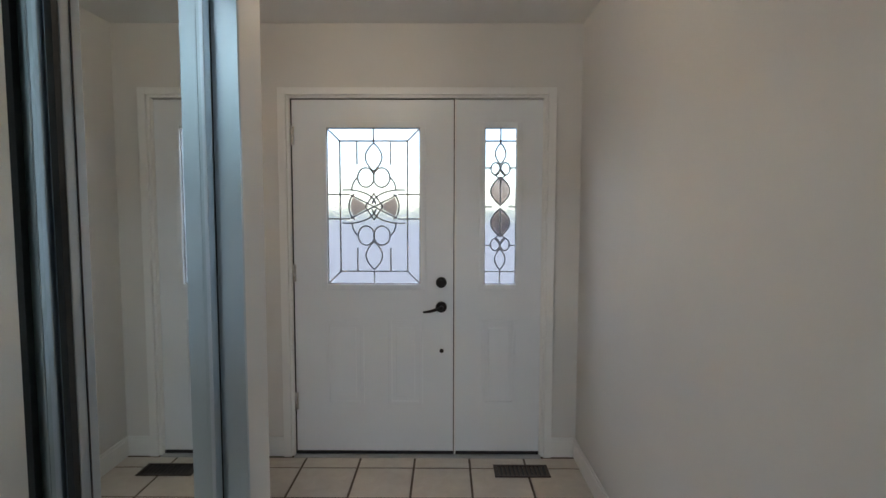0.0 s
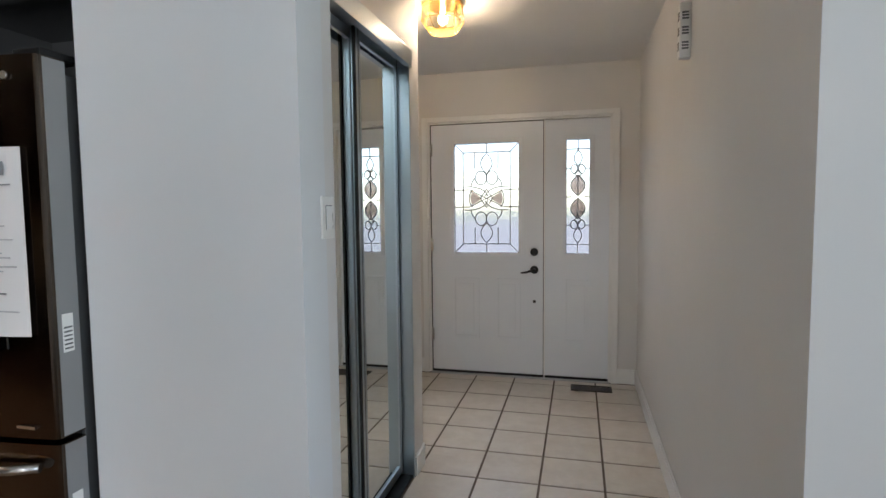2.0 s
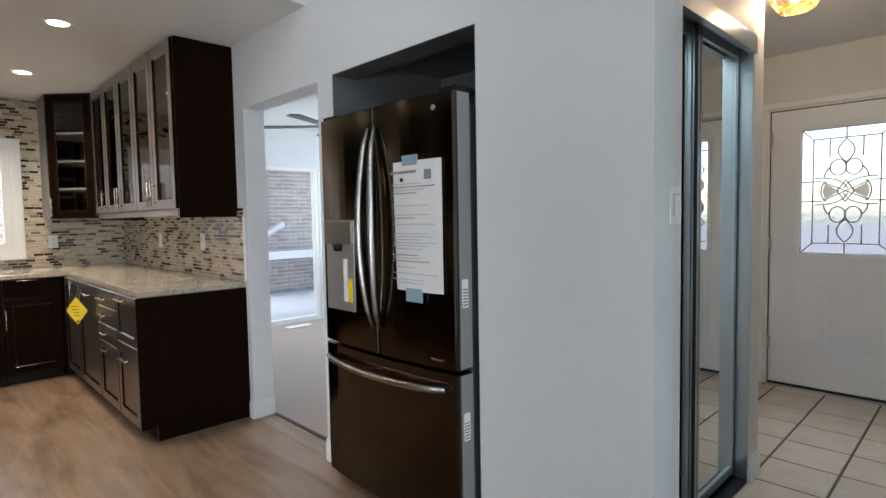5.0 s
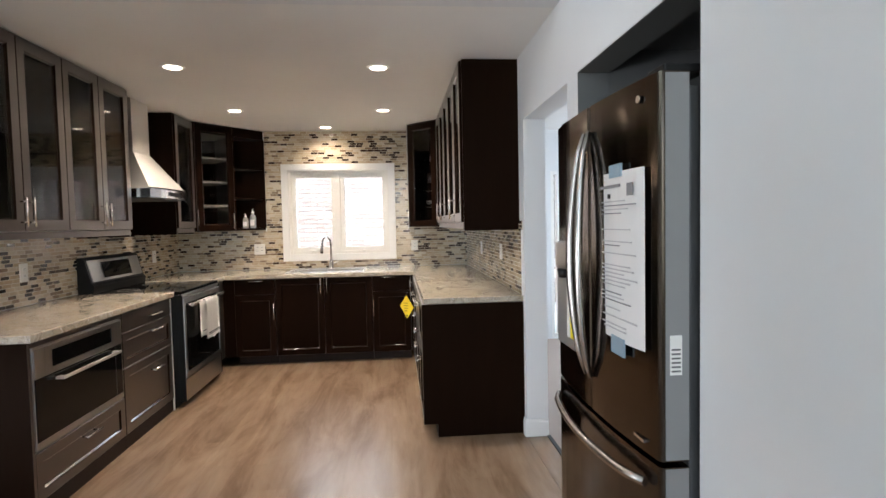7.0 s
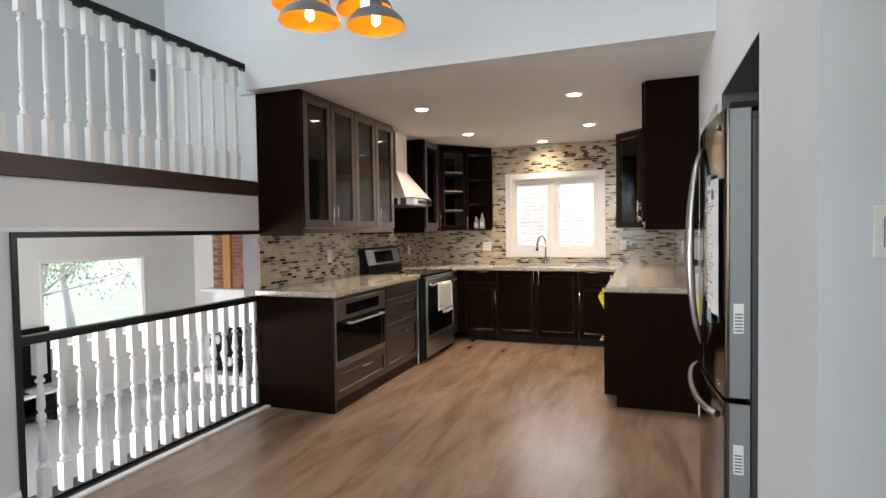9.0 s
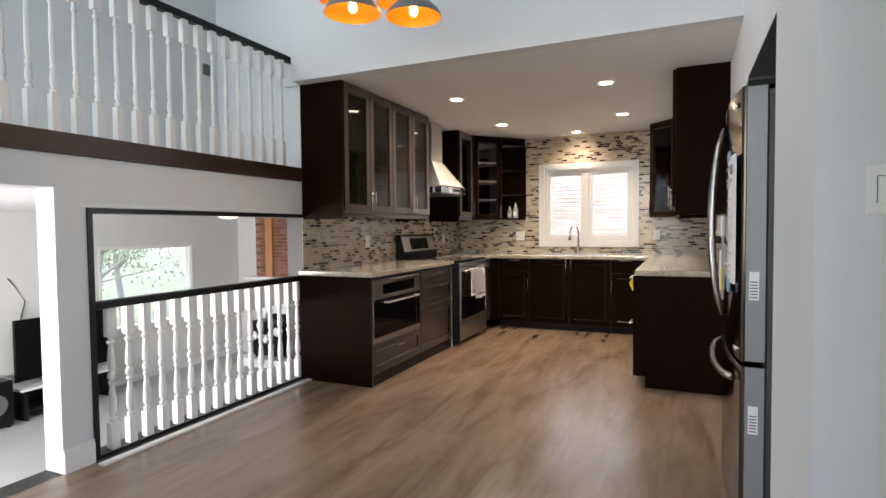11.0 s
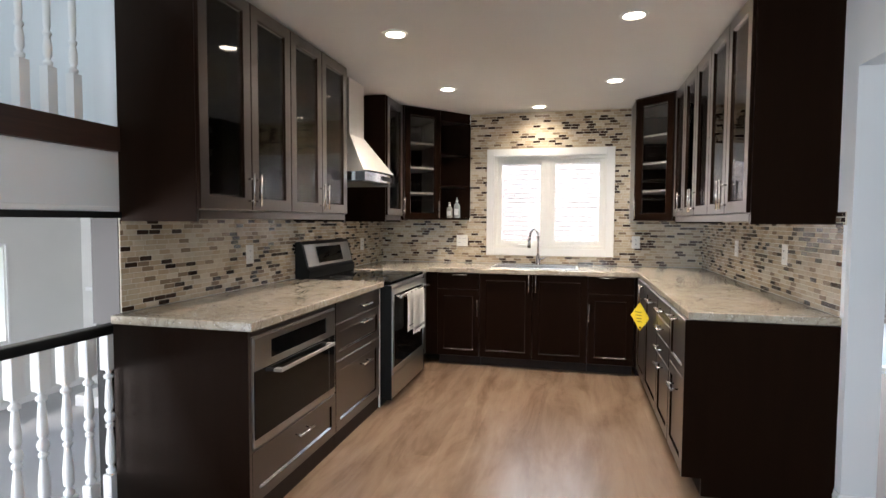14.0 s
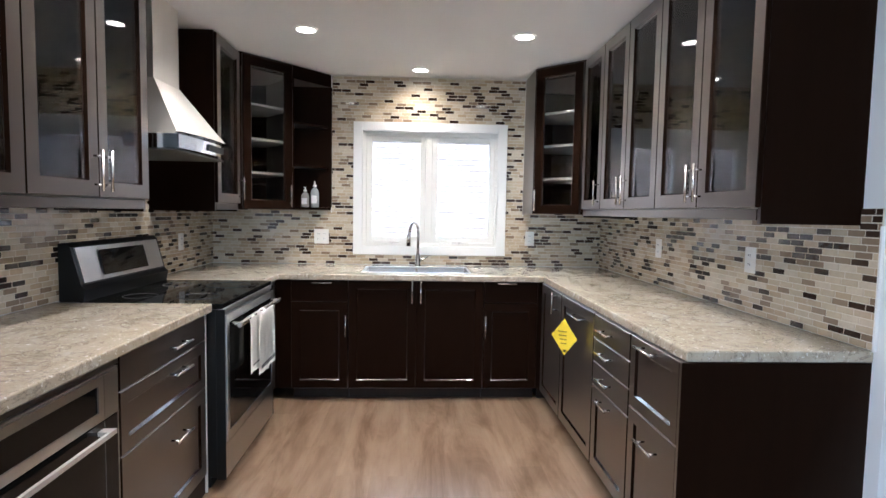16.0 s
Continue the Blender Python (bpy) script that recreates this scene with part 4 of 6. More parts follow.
    for q in ((0, 1, 2, 3), (7, 6, 5, 4), (0, 4, 5, 1), (1, 5, 6, 2), (2, 6, 7, 3), (3, 7, 4, 0)):
        bm.faces.new([v[i] for i in q])
    part("display", bm, GLOSSBLACK, guard, "black glass display")


electric_range()


def towel():
    """A tea towel folded over the oven handle, with two dark stripes."""
    cloth = mat("white_cotton", (0.72, 0.70, 0.67), 0.9)
    v = coords(cloth)
    bump(cloth, noise_of(cloth, v, 180, 3), 0.6)
    stripe = mat("dark_woven_stripe", (0.07, 0.07, 0.08), 0.9)
    u = thing("tea_towel", "white cotton tea towel with dark end stripes over the oven handle", "towel", pose(-4.10, SY + 0.01, 0, 0, 0, SOUTH))

    def sheet(x0, x1, line, grow):
        bm = bmesh.new()
        n = 9
        rows = []
        for k, (y, z) in enumerate(line):
            rows.append([bm.verts.new((x0 + (x1 - x0) * i / n + grow * k * 0.002 * math.sin(i * 1.3), y + 0.006 * math.sin(i * 1.9 + 0.5) * min(1, k * 0.3), z + 0.006 * math.sin(i * 0.9) * (k > len(line) - 3))) for i in range(n + 1)])
        for a, b in zip(rows, rows[1:]):
            for i in range(n):
                bm.faces.new((a[i], a[i + 1], b[i + 1], b[i])).smooth = True
        r = bmesh.ops.solidify(bm, geom=bm.faces[:], thickness=0.004)
        return bm

    yb, d = -0.74 - 0.075, 0.018
    front_line = [(yb + d, 0.80), (yb, 0.818), (yb - d, 0.80)] + [(yb - d - 0.004, 0.80 - 0.04 * k) for k in range(1, 8)]
    part("cloth", sheet(0.16, 0.46, front_line, 1), cloth, u)
    back_line = [(yb - d - 0.012, 0.815), (yb - d - 0.016, 0.76)] + [(yb - d - 0.014, 0.76 - 0.04 * k) for k in range(1, 8)]
    part("fold", sheet(0.27, 0.55, back_line, -1), cloth, u)
    for x0, x1, z, o in ((0.17, 0.265, 0.565, 0.014), (0.275, 0.545, 0.530, 0.026), (0.275, 0.545, 0.518, 0.026)):
        boxes("stripe", stripe, u, (x0, x1, yb - d - o, yb - d - o + 0.003, z, z + 0.006))


towel()

# west run under the window: local x runs north from the south corner
WD = 0.70  # fronts at x -5.33
wy = -2.82
base_unit(pose(WX, -2.02, 0, 0, 0, WEST), 0.40, WD, "dark espresso cabinet with drawer over door", [
    ("drawer", 0, 0.40, 0.72, 0.870, 0, (0.22, 0.855, 0.14, False)), ("door", 0, 0.40, 0.095, 0.716, 0.058, (0.385, 0.55, 0.16, True))])
base_unit(pose(WX, -1.62, 0, 0, 0, WEST), 0.965, WD, "dark espresso two-door sink cabinet", [
    ("door", 0, 0.4825, 0.095, 0.870, 0.058, (0.452, 0.795, 0.16, True)), ("door", 0.4825, 0.965, 0.095, 0.870, 0.058, (0.513, 0.795, 0.16, True))])
base_unit(pose(WX, -0.655, 0, 0, 0, WEST), 0.39, WD, "dark espresso cabinet with drawer over door", [
    ("drawer", 0, 0.39, 0.72, 0.870, 0, (0.16, 0.862, 0.14, False)), ("door", 0, 0.39, 0.095, 0.716, 0.058, (0.012, 0.55, 0.16, True))])
u = thing("base_cabinet", "dark espresso corner cabinet beside the range", "cabinet", pose(0, 0, 0), "kitchen base cabinets")
boxes("body", ESPRESSO, u, (WX, -4.97, SY, -2.155, 0.09, 0.873), (WX, -5.352, -2.155, -2.022, 0.09, 0.873))
boxes("toe_kick", ESPRESSO_IN, u, (WX + 0.02, -4.98, SY + 0.02, -2.21, 0.002, 0.09))
boxes("corner_front", ESPRESSO, u, (-5.352, -4.97, -2.155, -2.135, 0.095, 0.870))
u = thing("base_cabinet", "dark espresso corner cabinet", "cabinet", pose(0, 0, 0), "kitchen base cabinets")
boxes("body", ESPRESSO, u, (WX, -5.36, -0.262, NY, 0.09, 0.873))
boxes("toe_kick", ESPRESSO_IN, u, (WX + 0.02, -5.40, -0.24, NY - 0.02, 0.002, 0.09))

# north run: local x runs east from the corner
ND = 0.645  # fronts at y -0.245
nd = pose(-5.355, NY, 0)
base_unit(nd, 0.575, ND, "dark espresso corner cabinet with one door", [("door", 0.06, 0.575, 0.095, 0.870, 0.058, (0.475, 0.80, 0.14, True))])
base_unit(pose(-4.775, NY, 0), 0.61, ND, "dark espresso panel-front dishwasher cabinet", [("door", 0, 0.61, 0.095, 0.870, 0.058, (0.36, 0.80, 0.20, False))])
base_unit(pose(-4.16, NY, 0), 0.46, ND, "dark espresso four-drawer cabinet", [
    ("drawer", 0, 0.46, 0.755, 0.870, 0, (0.20, 0.81, 0.16, False)), ("drawer", 0, 0.46, 0.635, 0.751, 0, (0.20, 0.70, 0.16, False)),
    ("drawer", 0, 0.46, 0.515, 0.631, 0, (0.20, 0.575, 0.16, False)), ("door", 0, 0.46, 0.095, 0.511, 0.058, (0.20, 0.465, 0.16, False))])
u = base_unit(pose(-3.695, NY, 0), 0.42, ND, "dark espresso two-drawer end cabinet", [
    ("drawer", 0, 0.42, 0.575, 0.870, 0.05, (0.19, 0.845, 0.16, False)), ("drawer", 0, 0.42, 0.095, 0.571, 0.058, (0.22, 0.48, 0.16, False))])
boxes("end_panel", ESPRESSO, u, (0.42, 0.437, -ND - 0.021, 0, 0.09, 0.873), (0.42, 0.437, -ND + 0.07, 0, 0.002, 0.09))


def hang_tag():
    u = thing("appliance_tag", "yellow diamond paper tag hung on the dishwasher handle", "tag", pose(-4.42, -0.325, 0.79, 0, 0, 55))
    bm = bmesh.new()
    o = [(0, 0.0), (-0.075, -0.10), (0.005, -0.205), (0.08, -0.105)]
    a = [bm.verts.new((x, 0.012 * k, z)) for (x, z), k in zip(o, (0, 1, 0, -1))]
    b = [bm.verts.new((x, 0.012 * k + 0.0015, z)) for (x, z), k in zip(o, (0, 1, 0, -1))]
    bm.faces.new(a)
    bm.faces.new(b[::-1])
    for i in range(4):
        bm.faces.new((a[i], b[i], b[(i + 1) % 4], a[(i + 1) % 4]))
    sheet = part("sheet", bm, mat("yellow_card", (0.85, 0.62, 0.03), 0.6), u)
    boxes("print_mark", BLACK, sheet, (0.0, 0.014, -0.003, -0.0015, -0.185, -0.172))
    for k in range(4):
        boxes("print_line", mat("tag_print", (0.30, 0.20, 0.02), 0.7), sheet, (-0.035 + 0.006 * k, 0.03, -0.0022, -0.0012, -0.075 - 0.022 * k, -0.069 - 0.022 * k))
    bm = bmesh.new()
    tube(bm, [(0, 0.002, -0.006), (0.0, 0.005, 0.012), (0.004, 0.02, 0.02)], 0.0015, 6)
    part("string", bm, BLACK, u)


hang_tag()


def worktop(name, outline, hole=None, label=""):
    """A granite slab with a rounded, slightly chipped front edge."""
    bm = bmesh.new()
    for o in outline:
        prism(bm, o, 0.875, 0.915)
    bmesh.ops.remove_doubles(bm, verts=bm.verts, dist=1e-5)
    ob = new(name, finish(name, bm, GRANITE))
    bv = ob.modifiers.new("edge", "BEVEL")
    bv.width, bv.segments, bv.limit_method = 0.006, 2, "ANGLE"
    return tagged(ob, label, "countertop")


worktop("worktop", [[(-4.085, SY), (-2.44, SY), (-2.44, -2.10), (-4.085, -2.10)]], label="polished cream granite worktop over the oven cabinet")
SX0, SX1, SY0, SY1 = -5.86, -5.47, -1.53, -0.75  # sink cut-out
E1, E2 = -5.30, -4.965
bm = bmesh.new()
pts = [(WX, SY), (E2, SY), (E2, -2.10), (E1, -2.10), (E1, -0.235), (-3.252, -0.235), (-3.252, NY), (WX, NY)]
hole = [(SX0, SY0), (SX1, SY0), (SX1, SY1), (SX0, SY1)]
edges = []
for loop in (pts, hole):
    vs = [bm.verts.new((x, y, 0.875)) for x, y in loop]
    edges += [bm.edges.new((vs[i], vs[(i + 1) % len(vs)])) for i in range(len(vs))]
bmesh.ops.triangle_fill(bm, edges=edges, use_beauty=True)
r = bmesh.ops.extrude_face_region(bm, geom=bm.faces[:])
bmesh.ops.translate(bm, verts=[v for v in r["geom"] if isinstance(v, bmesh.types.BMVert)], vec=(0, 0, 0.04))
wt = tagged(new("worktop", finish("worktop", bm, GRANITE)), "polished cream granite worktop along the window and wall", "countertop")
bv = wt.modifiers.new("edge", "BEVEL")
bv.width, bv.segments, bv.limit_method = 0.006, 2, "ANGLE"


def sink():
    u = thing("sink", "stainless double-bowl undermount sink below the window", "sink")
    for y0, y1 in ((SY0 + 0.005, (SY0 + SY1) / 2 - 0.01), ((SY0 + SY1) / 2 + 0.01, SY1 - 0.005)):
        bm = bmesh.new()
        x0, x1 = SX0 + 0.005, SX1 - 0.005
        t = 0.004
        box(bm, x0, x1, y0, y1, 0.70, 0.704)
        box(bm, x0, x0 + t, y0, y1, 0.704, 0.9)
        box(bm, x1 - t, x1, y0, y1, 0.704, 0.9)
        box(bm, x0 + t, x1 - t, y0, y0 + t, 0.704, 0.9)
        box(bm, x0 + t, x1 - t, y1 - t, y1, 0.704, 0.9)
        part("bowl", bm, STEEL, u)
    bm = bmesh.new()
    for a, b in (((SX0 - 0.012, SX0 + 0.006), (SY0 - 0.012, SY1 + 0.012)), ((SX1 - 0.006, SX1 + 0.012), (SY0 - 0.012, SY1 + 0.012)), ((SX0, SX1), (SY0 - 0.012, SY0 + 0.006)), ((SX0, SX1), (SY1 - 0.006, SY1 + 0.012))):
        box(bm, a[0], a[1], b[0], b[1], 0.905, 0.920, bevel=0.002)
    part("rim", bm, STEEL, u)


sink()


def faucet():
    u = thing("faucet", "chrome gooseneck pull-down kitchen faucet", "faucet", pose(-5.94, -1.13, 0.915))
    bm = bmesh.new()
    lathe(bm, [(0.034, 0), (0.034, 0.008), (0.024, 0.016), (0.022, 0.09), (0.016, 0.10)], 16)
    part("base", bm, CHROME, u)
    bm = bmesh.new()
    arcp = [(0, 0, 0.09), (0, 0, 0.26)] + [(0.09 - 0.09 * math.cos(a), -0.035 * (1 - math.cos(a)), 0.26 + 0.10 * math.sin(a)) for a in [math.pi * k / 12 for k in range(1, 12)]]
    tube(bm, arcp, 0.0115, 10)
    part("spout", bm, CHROME, u)
    bm = bmesh.new()
    ex, ey, ez = arcp[-1]
    tube(bm, [(ex, ey, ez), (ex + 0.006, ey - 0.004, ez - 0.03), (ex + 0.012, ey - 0.008, ez - 0.11)], [0.012, 0.015, 0.019], 12)
    part("spray_head", bm, CHROME, u)
    bm = bmesh.new()
    tube(bm, [(0, 0.015, 0.055), (0, 0.04, 0.06), (0.01, 0.085, 0.085)], [0.012, 0.009, 0.006], 8)
    part("lever", bm, CHROME, u)


faucet()


# wall cabinets
def wall_unit(m, w, d, z0, z1, label, doors, hinge_pairs=True, pulls=None, rail_skirt=True, open_end=()):
    u = thing("wall_cabinet", label, "cabinet", m, "kitchen wall cabinets")
    t = 0.018
    zb = z0 + 0.055
    boxes("side", ESPRESSO, u, (0, t, -d, 0, z0 if rail_skirt else zb, z1))
    boxes("side", ESPRESSO, u, (w - t, w, -d, 0, z0 if rail_skirt else zb, z1))
    boxes("bottom", ESPRESSO, u, (t, w - t, -d, 0, zb, zb + t))
    boxes("top", ESPRESSO, u, (t, w - t, -d, 0, z1 - 0.10, z1))
    boxes("back", ESPRESSO_IN, u, (t, w - t, -0.008, 0, zb + t, z1 - 0.10))
    n = len(doors) - 1
    for k in range(2, n, 2):
        boxes("divider", ESPRESSO_IN, u, (doors[k] - t, doors[k] + t, -d + 0.002, -0.01, zb + t, z1 - 0.10))
    top, bot = z1 - 0.10, zb + t
    for k in (1, 2, 3):
        z = bot + (top - bot) * k / 4
        boxes("shelf", SHELF, u, (t + 0.001, w - t - 0.001, -d + 0.018, -0.01, z - 0.010, z + 0.010))
    for k in range(n):
        dd = front("door", u, doors[k] + 0.0015, doors[k + 1] - 0.0015, zb + 0.002, z1 - 0.012, -d - 0.001, 0.062, True)
        right = (k % 2 == 0) if pulls is None else pulls[k]
        handle(dd, doors[k + 1] - 0.032 if right else doors[k] + 0.032, zb + 0.105, -d - 0.020, 0.16, True)
    if rail_skirt:
        boxes("light_rail", ESPRESSO, u, (t + 0.001, w - t - 0.001, -d - 0.002, -d + 0.016, z0 + 0.012, zb - 0.002), bevel=0.003)
    return u


SHELF = mat("cabinet_shelf_edge", (0.42, 0.385, 0.34), 0.3)
UZ0, UZ1 = 1.342, H - 0.004
wall_unit(pose(-2.508, SY, 0, 0, 0, SOUTH), 1.602, 0.41, UZ0, UZ1, "dark espresso wall cabinet with four glass doors", [0.0, 0.4005, 0.801, 1.2015, 1.602])
wall_unit(pose(-4.985, SY, 0, 0, 0, SOUTH), 0.44, 0.41, UZ0 + 0.0, UZ1, "dark espresso narrow wall cabinet with one glass door", [0.0, 0.44], pulls=[True])
wall_unit(pose(-5.365, NY, 0), 2.025, 0.37, UZ0, UZ1, "dark espresso wall cabinet with five glass doors", [0.01, 0.413, 0.816, 1.219, 1.622, 2.025], pulls=[True, True, False, True, False])


def diagonal_unit(name, corners, split, label, shelf_bay):
    """A corner wall cabinet: its front runs from a to b; corners go back along the two walls."""
    (ax, ay), (bx, by), back = corners[0], corners[1], corners[2]
    u = thing("wall_cabinet", label, "cabinet", pose(0, 0, 0), "kitchen wall cabinets")
    z0, z1 = UZ0 + 0.02, UZ1
    poly = [(ax, ay), (bx, by)] + back
    area = sum(p[0] * q[1] - q[0] * p[1] for p, q in zip(poly, poly[1:] + poly[:1]))
    if area < 0:
        poly = poly[::-1]
    cx, cy = sum(p[0] for p in poly) / len(poly), sum(p[1] for p in poly) / len(poly)
    inner = [(x + (cx - x) * 0.05, y + (cy - y) * 0.05) for x, y in poly]
    for nm, a, b in (("bottom", z0, z0 + 0.02), ("top", z1 - 0.10, z1)):
        bm = bmesh.new()
        prism(bm, poly, a, b)
        part(nm, bm, ESPRESSO, u)
    # side and back walls
    full = [(bx, by)] + back + [(ax, ay)]
    for (px, py), (qx, qy) in zip(full, full[1:]):
        l = math.hypot(qx - px, qy - py)
        nx, ny = -(qy - py) / l * 0.016, (qx - px) / l * 0.016
        if (cx - px) * nx + (cy - py) * ny < 0:
            nx, ny = -nx, -ny
        q4 = [(px, py), (qx, qy), (qx + nx, qy + ny), (px + nx, py + ny)]
        bm = bmesh.new()
        prism(bm, q4, z0 + 0.021, z1 - 0.101)
        part("side", bm, ESPRESSO, u)
    for k in (1, 2, 3):
        z = z0 + 0.02 + (z1 - 0.12 - z0) * k / 4 if not shelf_bay else z0 + 0.02 + (z1 - 0.12 - z0) * k / 3
        if shelf_bay and k == 3:
            continue
        bm = bmesh.new()
        prism(bm, inner, z - 0.009, z + 0.009)
        part("shelf", bm, SHELF if not shelf_bay else ESPRESSO, u)
    # door plane: a local frame along the front
    l = math.hypot(bx - ax, by - ay)
    ang = math.degrees(math.atan2(by - ay, bx - ax))
    return u, l, ang, z0, z1


def local_door(u, origin, ang, x0, x1, z0, z1, pull_x):
    holder = pose(origin[0], origin[1], 0, 0, 0, ang)
    dd = front("door", u, x0, x1, z0, z1, 0.0, 0.062, True)
    dd.matrix_local = holder
    hh = handle(dd, pull_x, z0 + 0.10, -0.019, 0.16, True)
    return dd


# north-west corner: front from the west wall side to the north side
u, l, ang, z0, z1 = diagonal_unit("nw", [(-5.665, -0.255), (-5.375, 0.035), [(-5.375, NY), (WX, NY), (WX, -0.255)]], None, "dark espresso corner wall cabinet with one glass door", False)
local_door(u, (-5.665, -0.255), ang, 0.02, l - 0.004, z0 + 0.002, z1 - 0.012, 0.05)
# south-west corner: a door half and an open shelf half on one slanted front
mx, my = -5.745, -2.105
u, l, ang, z0, z1 = diagonal_unit("sw", [(mx, my), (-5.435, -2.385), [(-5.435, SY), (WX, SY), (-6.045, -2.365)]], None, "dark espresso corner wall cabinet with one glass door", False)
local_door(u, (-5.435, -2.385), math.degrees(math.atan2(my + 2.385, mx + 5.435)) , 0.004, l - 0.004, z0 + 0.002, z1 - 0.012, l - 0.04)
u, l, ang, z0, z1 = diagonal_unit("shelf", [(WX + 0.002, -1.845), (mx - 0.004, my + 0.004), [(-6.045, -2.36)]], None, "dark espresso open corner shelf holding two soap bottles", True)
u.name = "open_shelf"
tagged(u, category="shelf")


def bottle(x, y, z, h, r, colour, pump):
    u = thing("soap_bottle", "clear plastic soap bottle with a white pump" if pump else "clear plastic dish soap bottle", "bottle", pose(x, y, z))
    bm = bmesh.new()
    lathe(bm, [(r * 0.9, 0), (r, 0.01), (r, h * 0.55), (r * 0.75, h * 0.68), (r * 0.35, h * 0.75), (r * 0.35, h * 0.8)], 14)
    part("body", bm, mat("soap_bottle_plastic", colour, 0.2, 0.0, Transmission_Weight=0.5), u)
    boxes("label", mat("bottle_label", (0.7, 0.7, 0.72), 0.5), u, (r * 0.7, r * 1.02, -r * 0.6, r * 0.6, h * 0.15, h * 0.45))
    bm = bmesh.new()
    lathe(bm, [(r * 0.4, h * 0.78), (r * 0.4, h * 0.86), (r * 0.15, h * 0.88), (r * 0.15, h)], 10)
    if pump:
        box(bm, -0.004, r * 1.2, -0.006, 0.006, h * 0.97, h)
    part("pump" if pump else "cap", bm, PLASTIC, u)


bottle(-5.90, -2.035, UZ0 + 0.04, 0.16, 0.032, (0.75, 0.72, 0.66), True)
bottle(-5.93, -1.965, UZ0 + 0.04, 0.21, 0.034, (0.70, 0.74, 0.76), False)


def hood():
    u = thing("range_hood", "stainless chimney range hood above the range", "range hood")
    x0, x1, yb, yf = -4.91, -4.15, SY + 0.012, -2.27
    cx = (x0 + x1) / 2
    bm = bmesh.new()
    box(bm, cx - 0.15, cx + 0.15, yb, -2.49, 2.02, H - 0.005)
    part("chimney", bm, HOODSTEEL, u)
    bm = bmesh.new()
    lo = [(x0 + 0.01, yb), (x1 - 0.01, yb), (x1 - 0.01, yf - 0.01), (x0 + 0.01, yf - 0.01)]
    hi = [(cx - 0.155, yb), (cx + 0.155, yb), (cx + 0.155, -2.485), (cx - 0.155, -2.485)]
    a = [bm.verts.new((x, y, 1.715)) for x, y in lo]
    b = [bm.verts.new((x, y, 2.02)) for x, y in hi]
    bm.faces.new(a[::-1])
    bm.faces.new(b)
    for i in range(4):
        bm.faces.new((a[i], a[(i + 1) % 4], b[(i + 1) % 4], b[i]))
    part("canopy", bm, HOODSTEEL, u)
    bm = bmesh.new()
    n = 10
    fr = [(x1 + (x0 - x1) * i / n, yf + 0.035 * math.sin(math.pi * i / n)) for i in range(n + 1)]
    prism(bm, [(x0, yb), (x1, yb)] + fr, 1.645, 1.712)
    band = part("rim_band", bm, CHROME, u, "polished steel rim")
    boxes("switch_panel", BLACK, band, (cx - 0.11, cx + 0.11, yf + 0.033, yf + 0.038, 1.662, 1.695))
    bm = bmesh.new()
    prism(bm, [(x0 - 0.01, yf + 0.012), (x0 - 0.01, yf - 0.01)] + [(x, y + 0.018) for x, y in fr[::-1]][:0] + [(x1 + 0.01, yf - 0.01), (x1 + 0.01, yf + 0.012)] + [(x, y + 0.022) for x, y in fr], 1.714, 1.720)
    part("glass_lip", bm, GLASS, u, "clear glass lip")
    boxes("filter", GASKET, u, (x0 + 0.05, x1 - 0.05, yb + 0.03, yf - 0.04, 1.640, 1.646))


hood()

# refrigerator


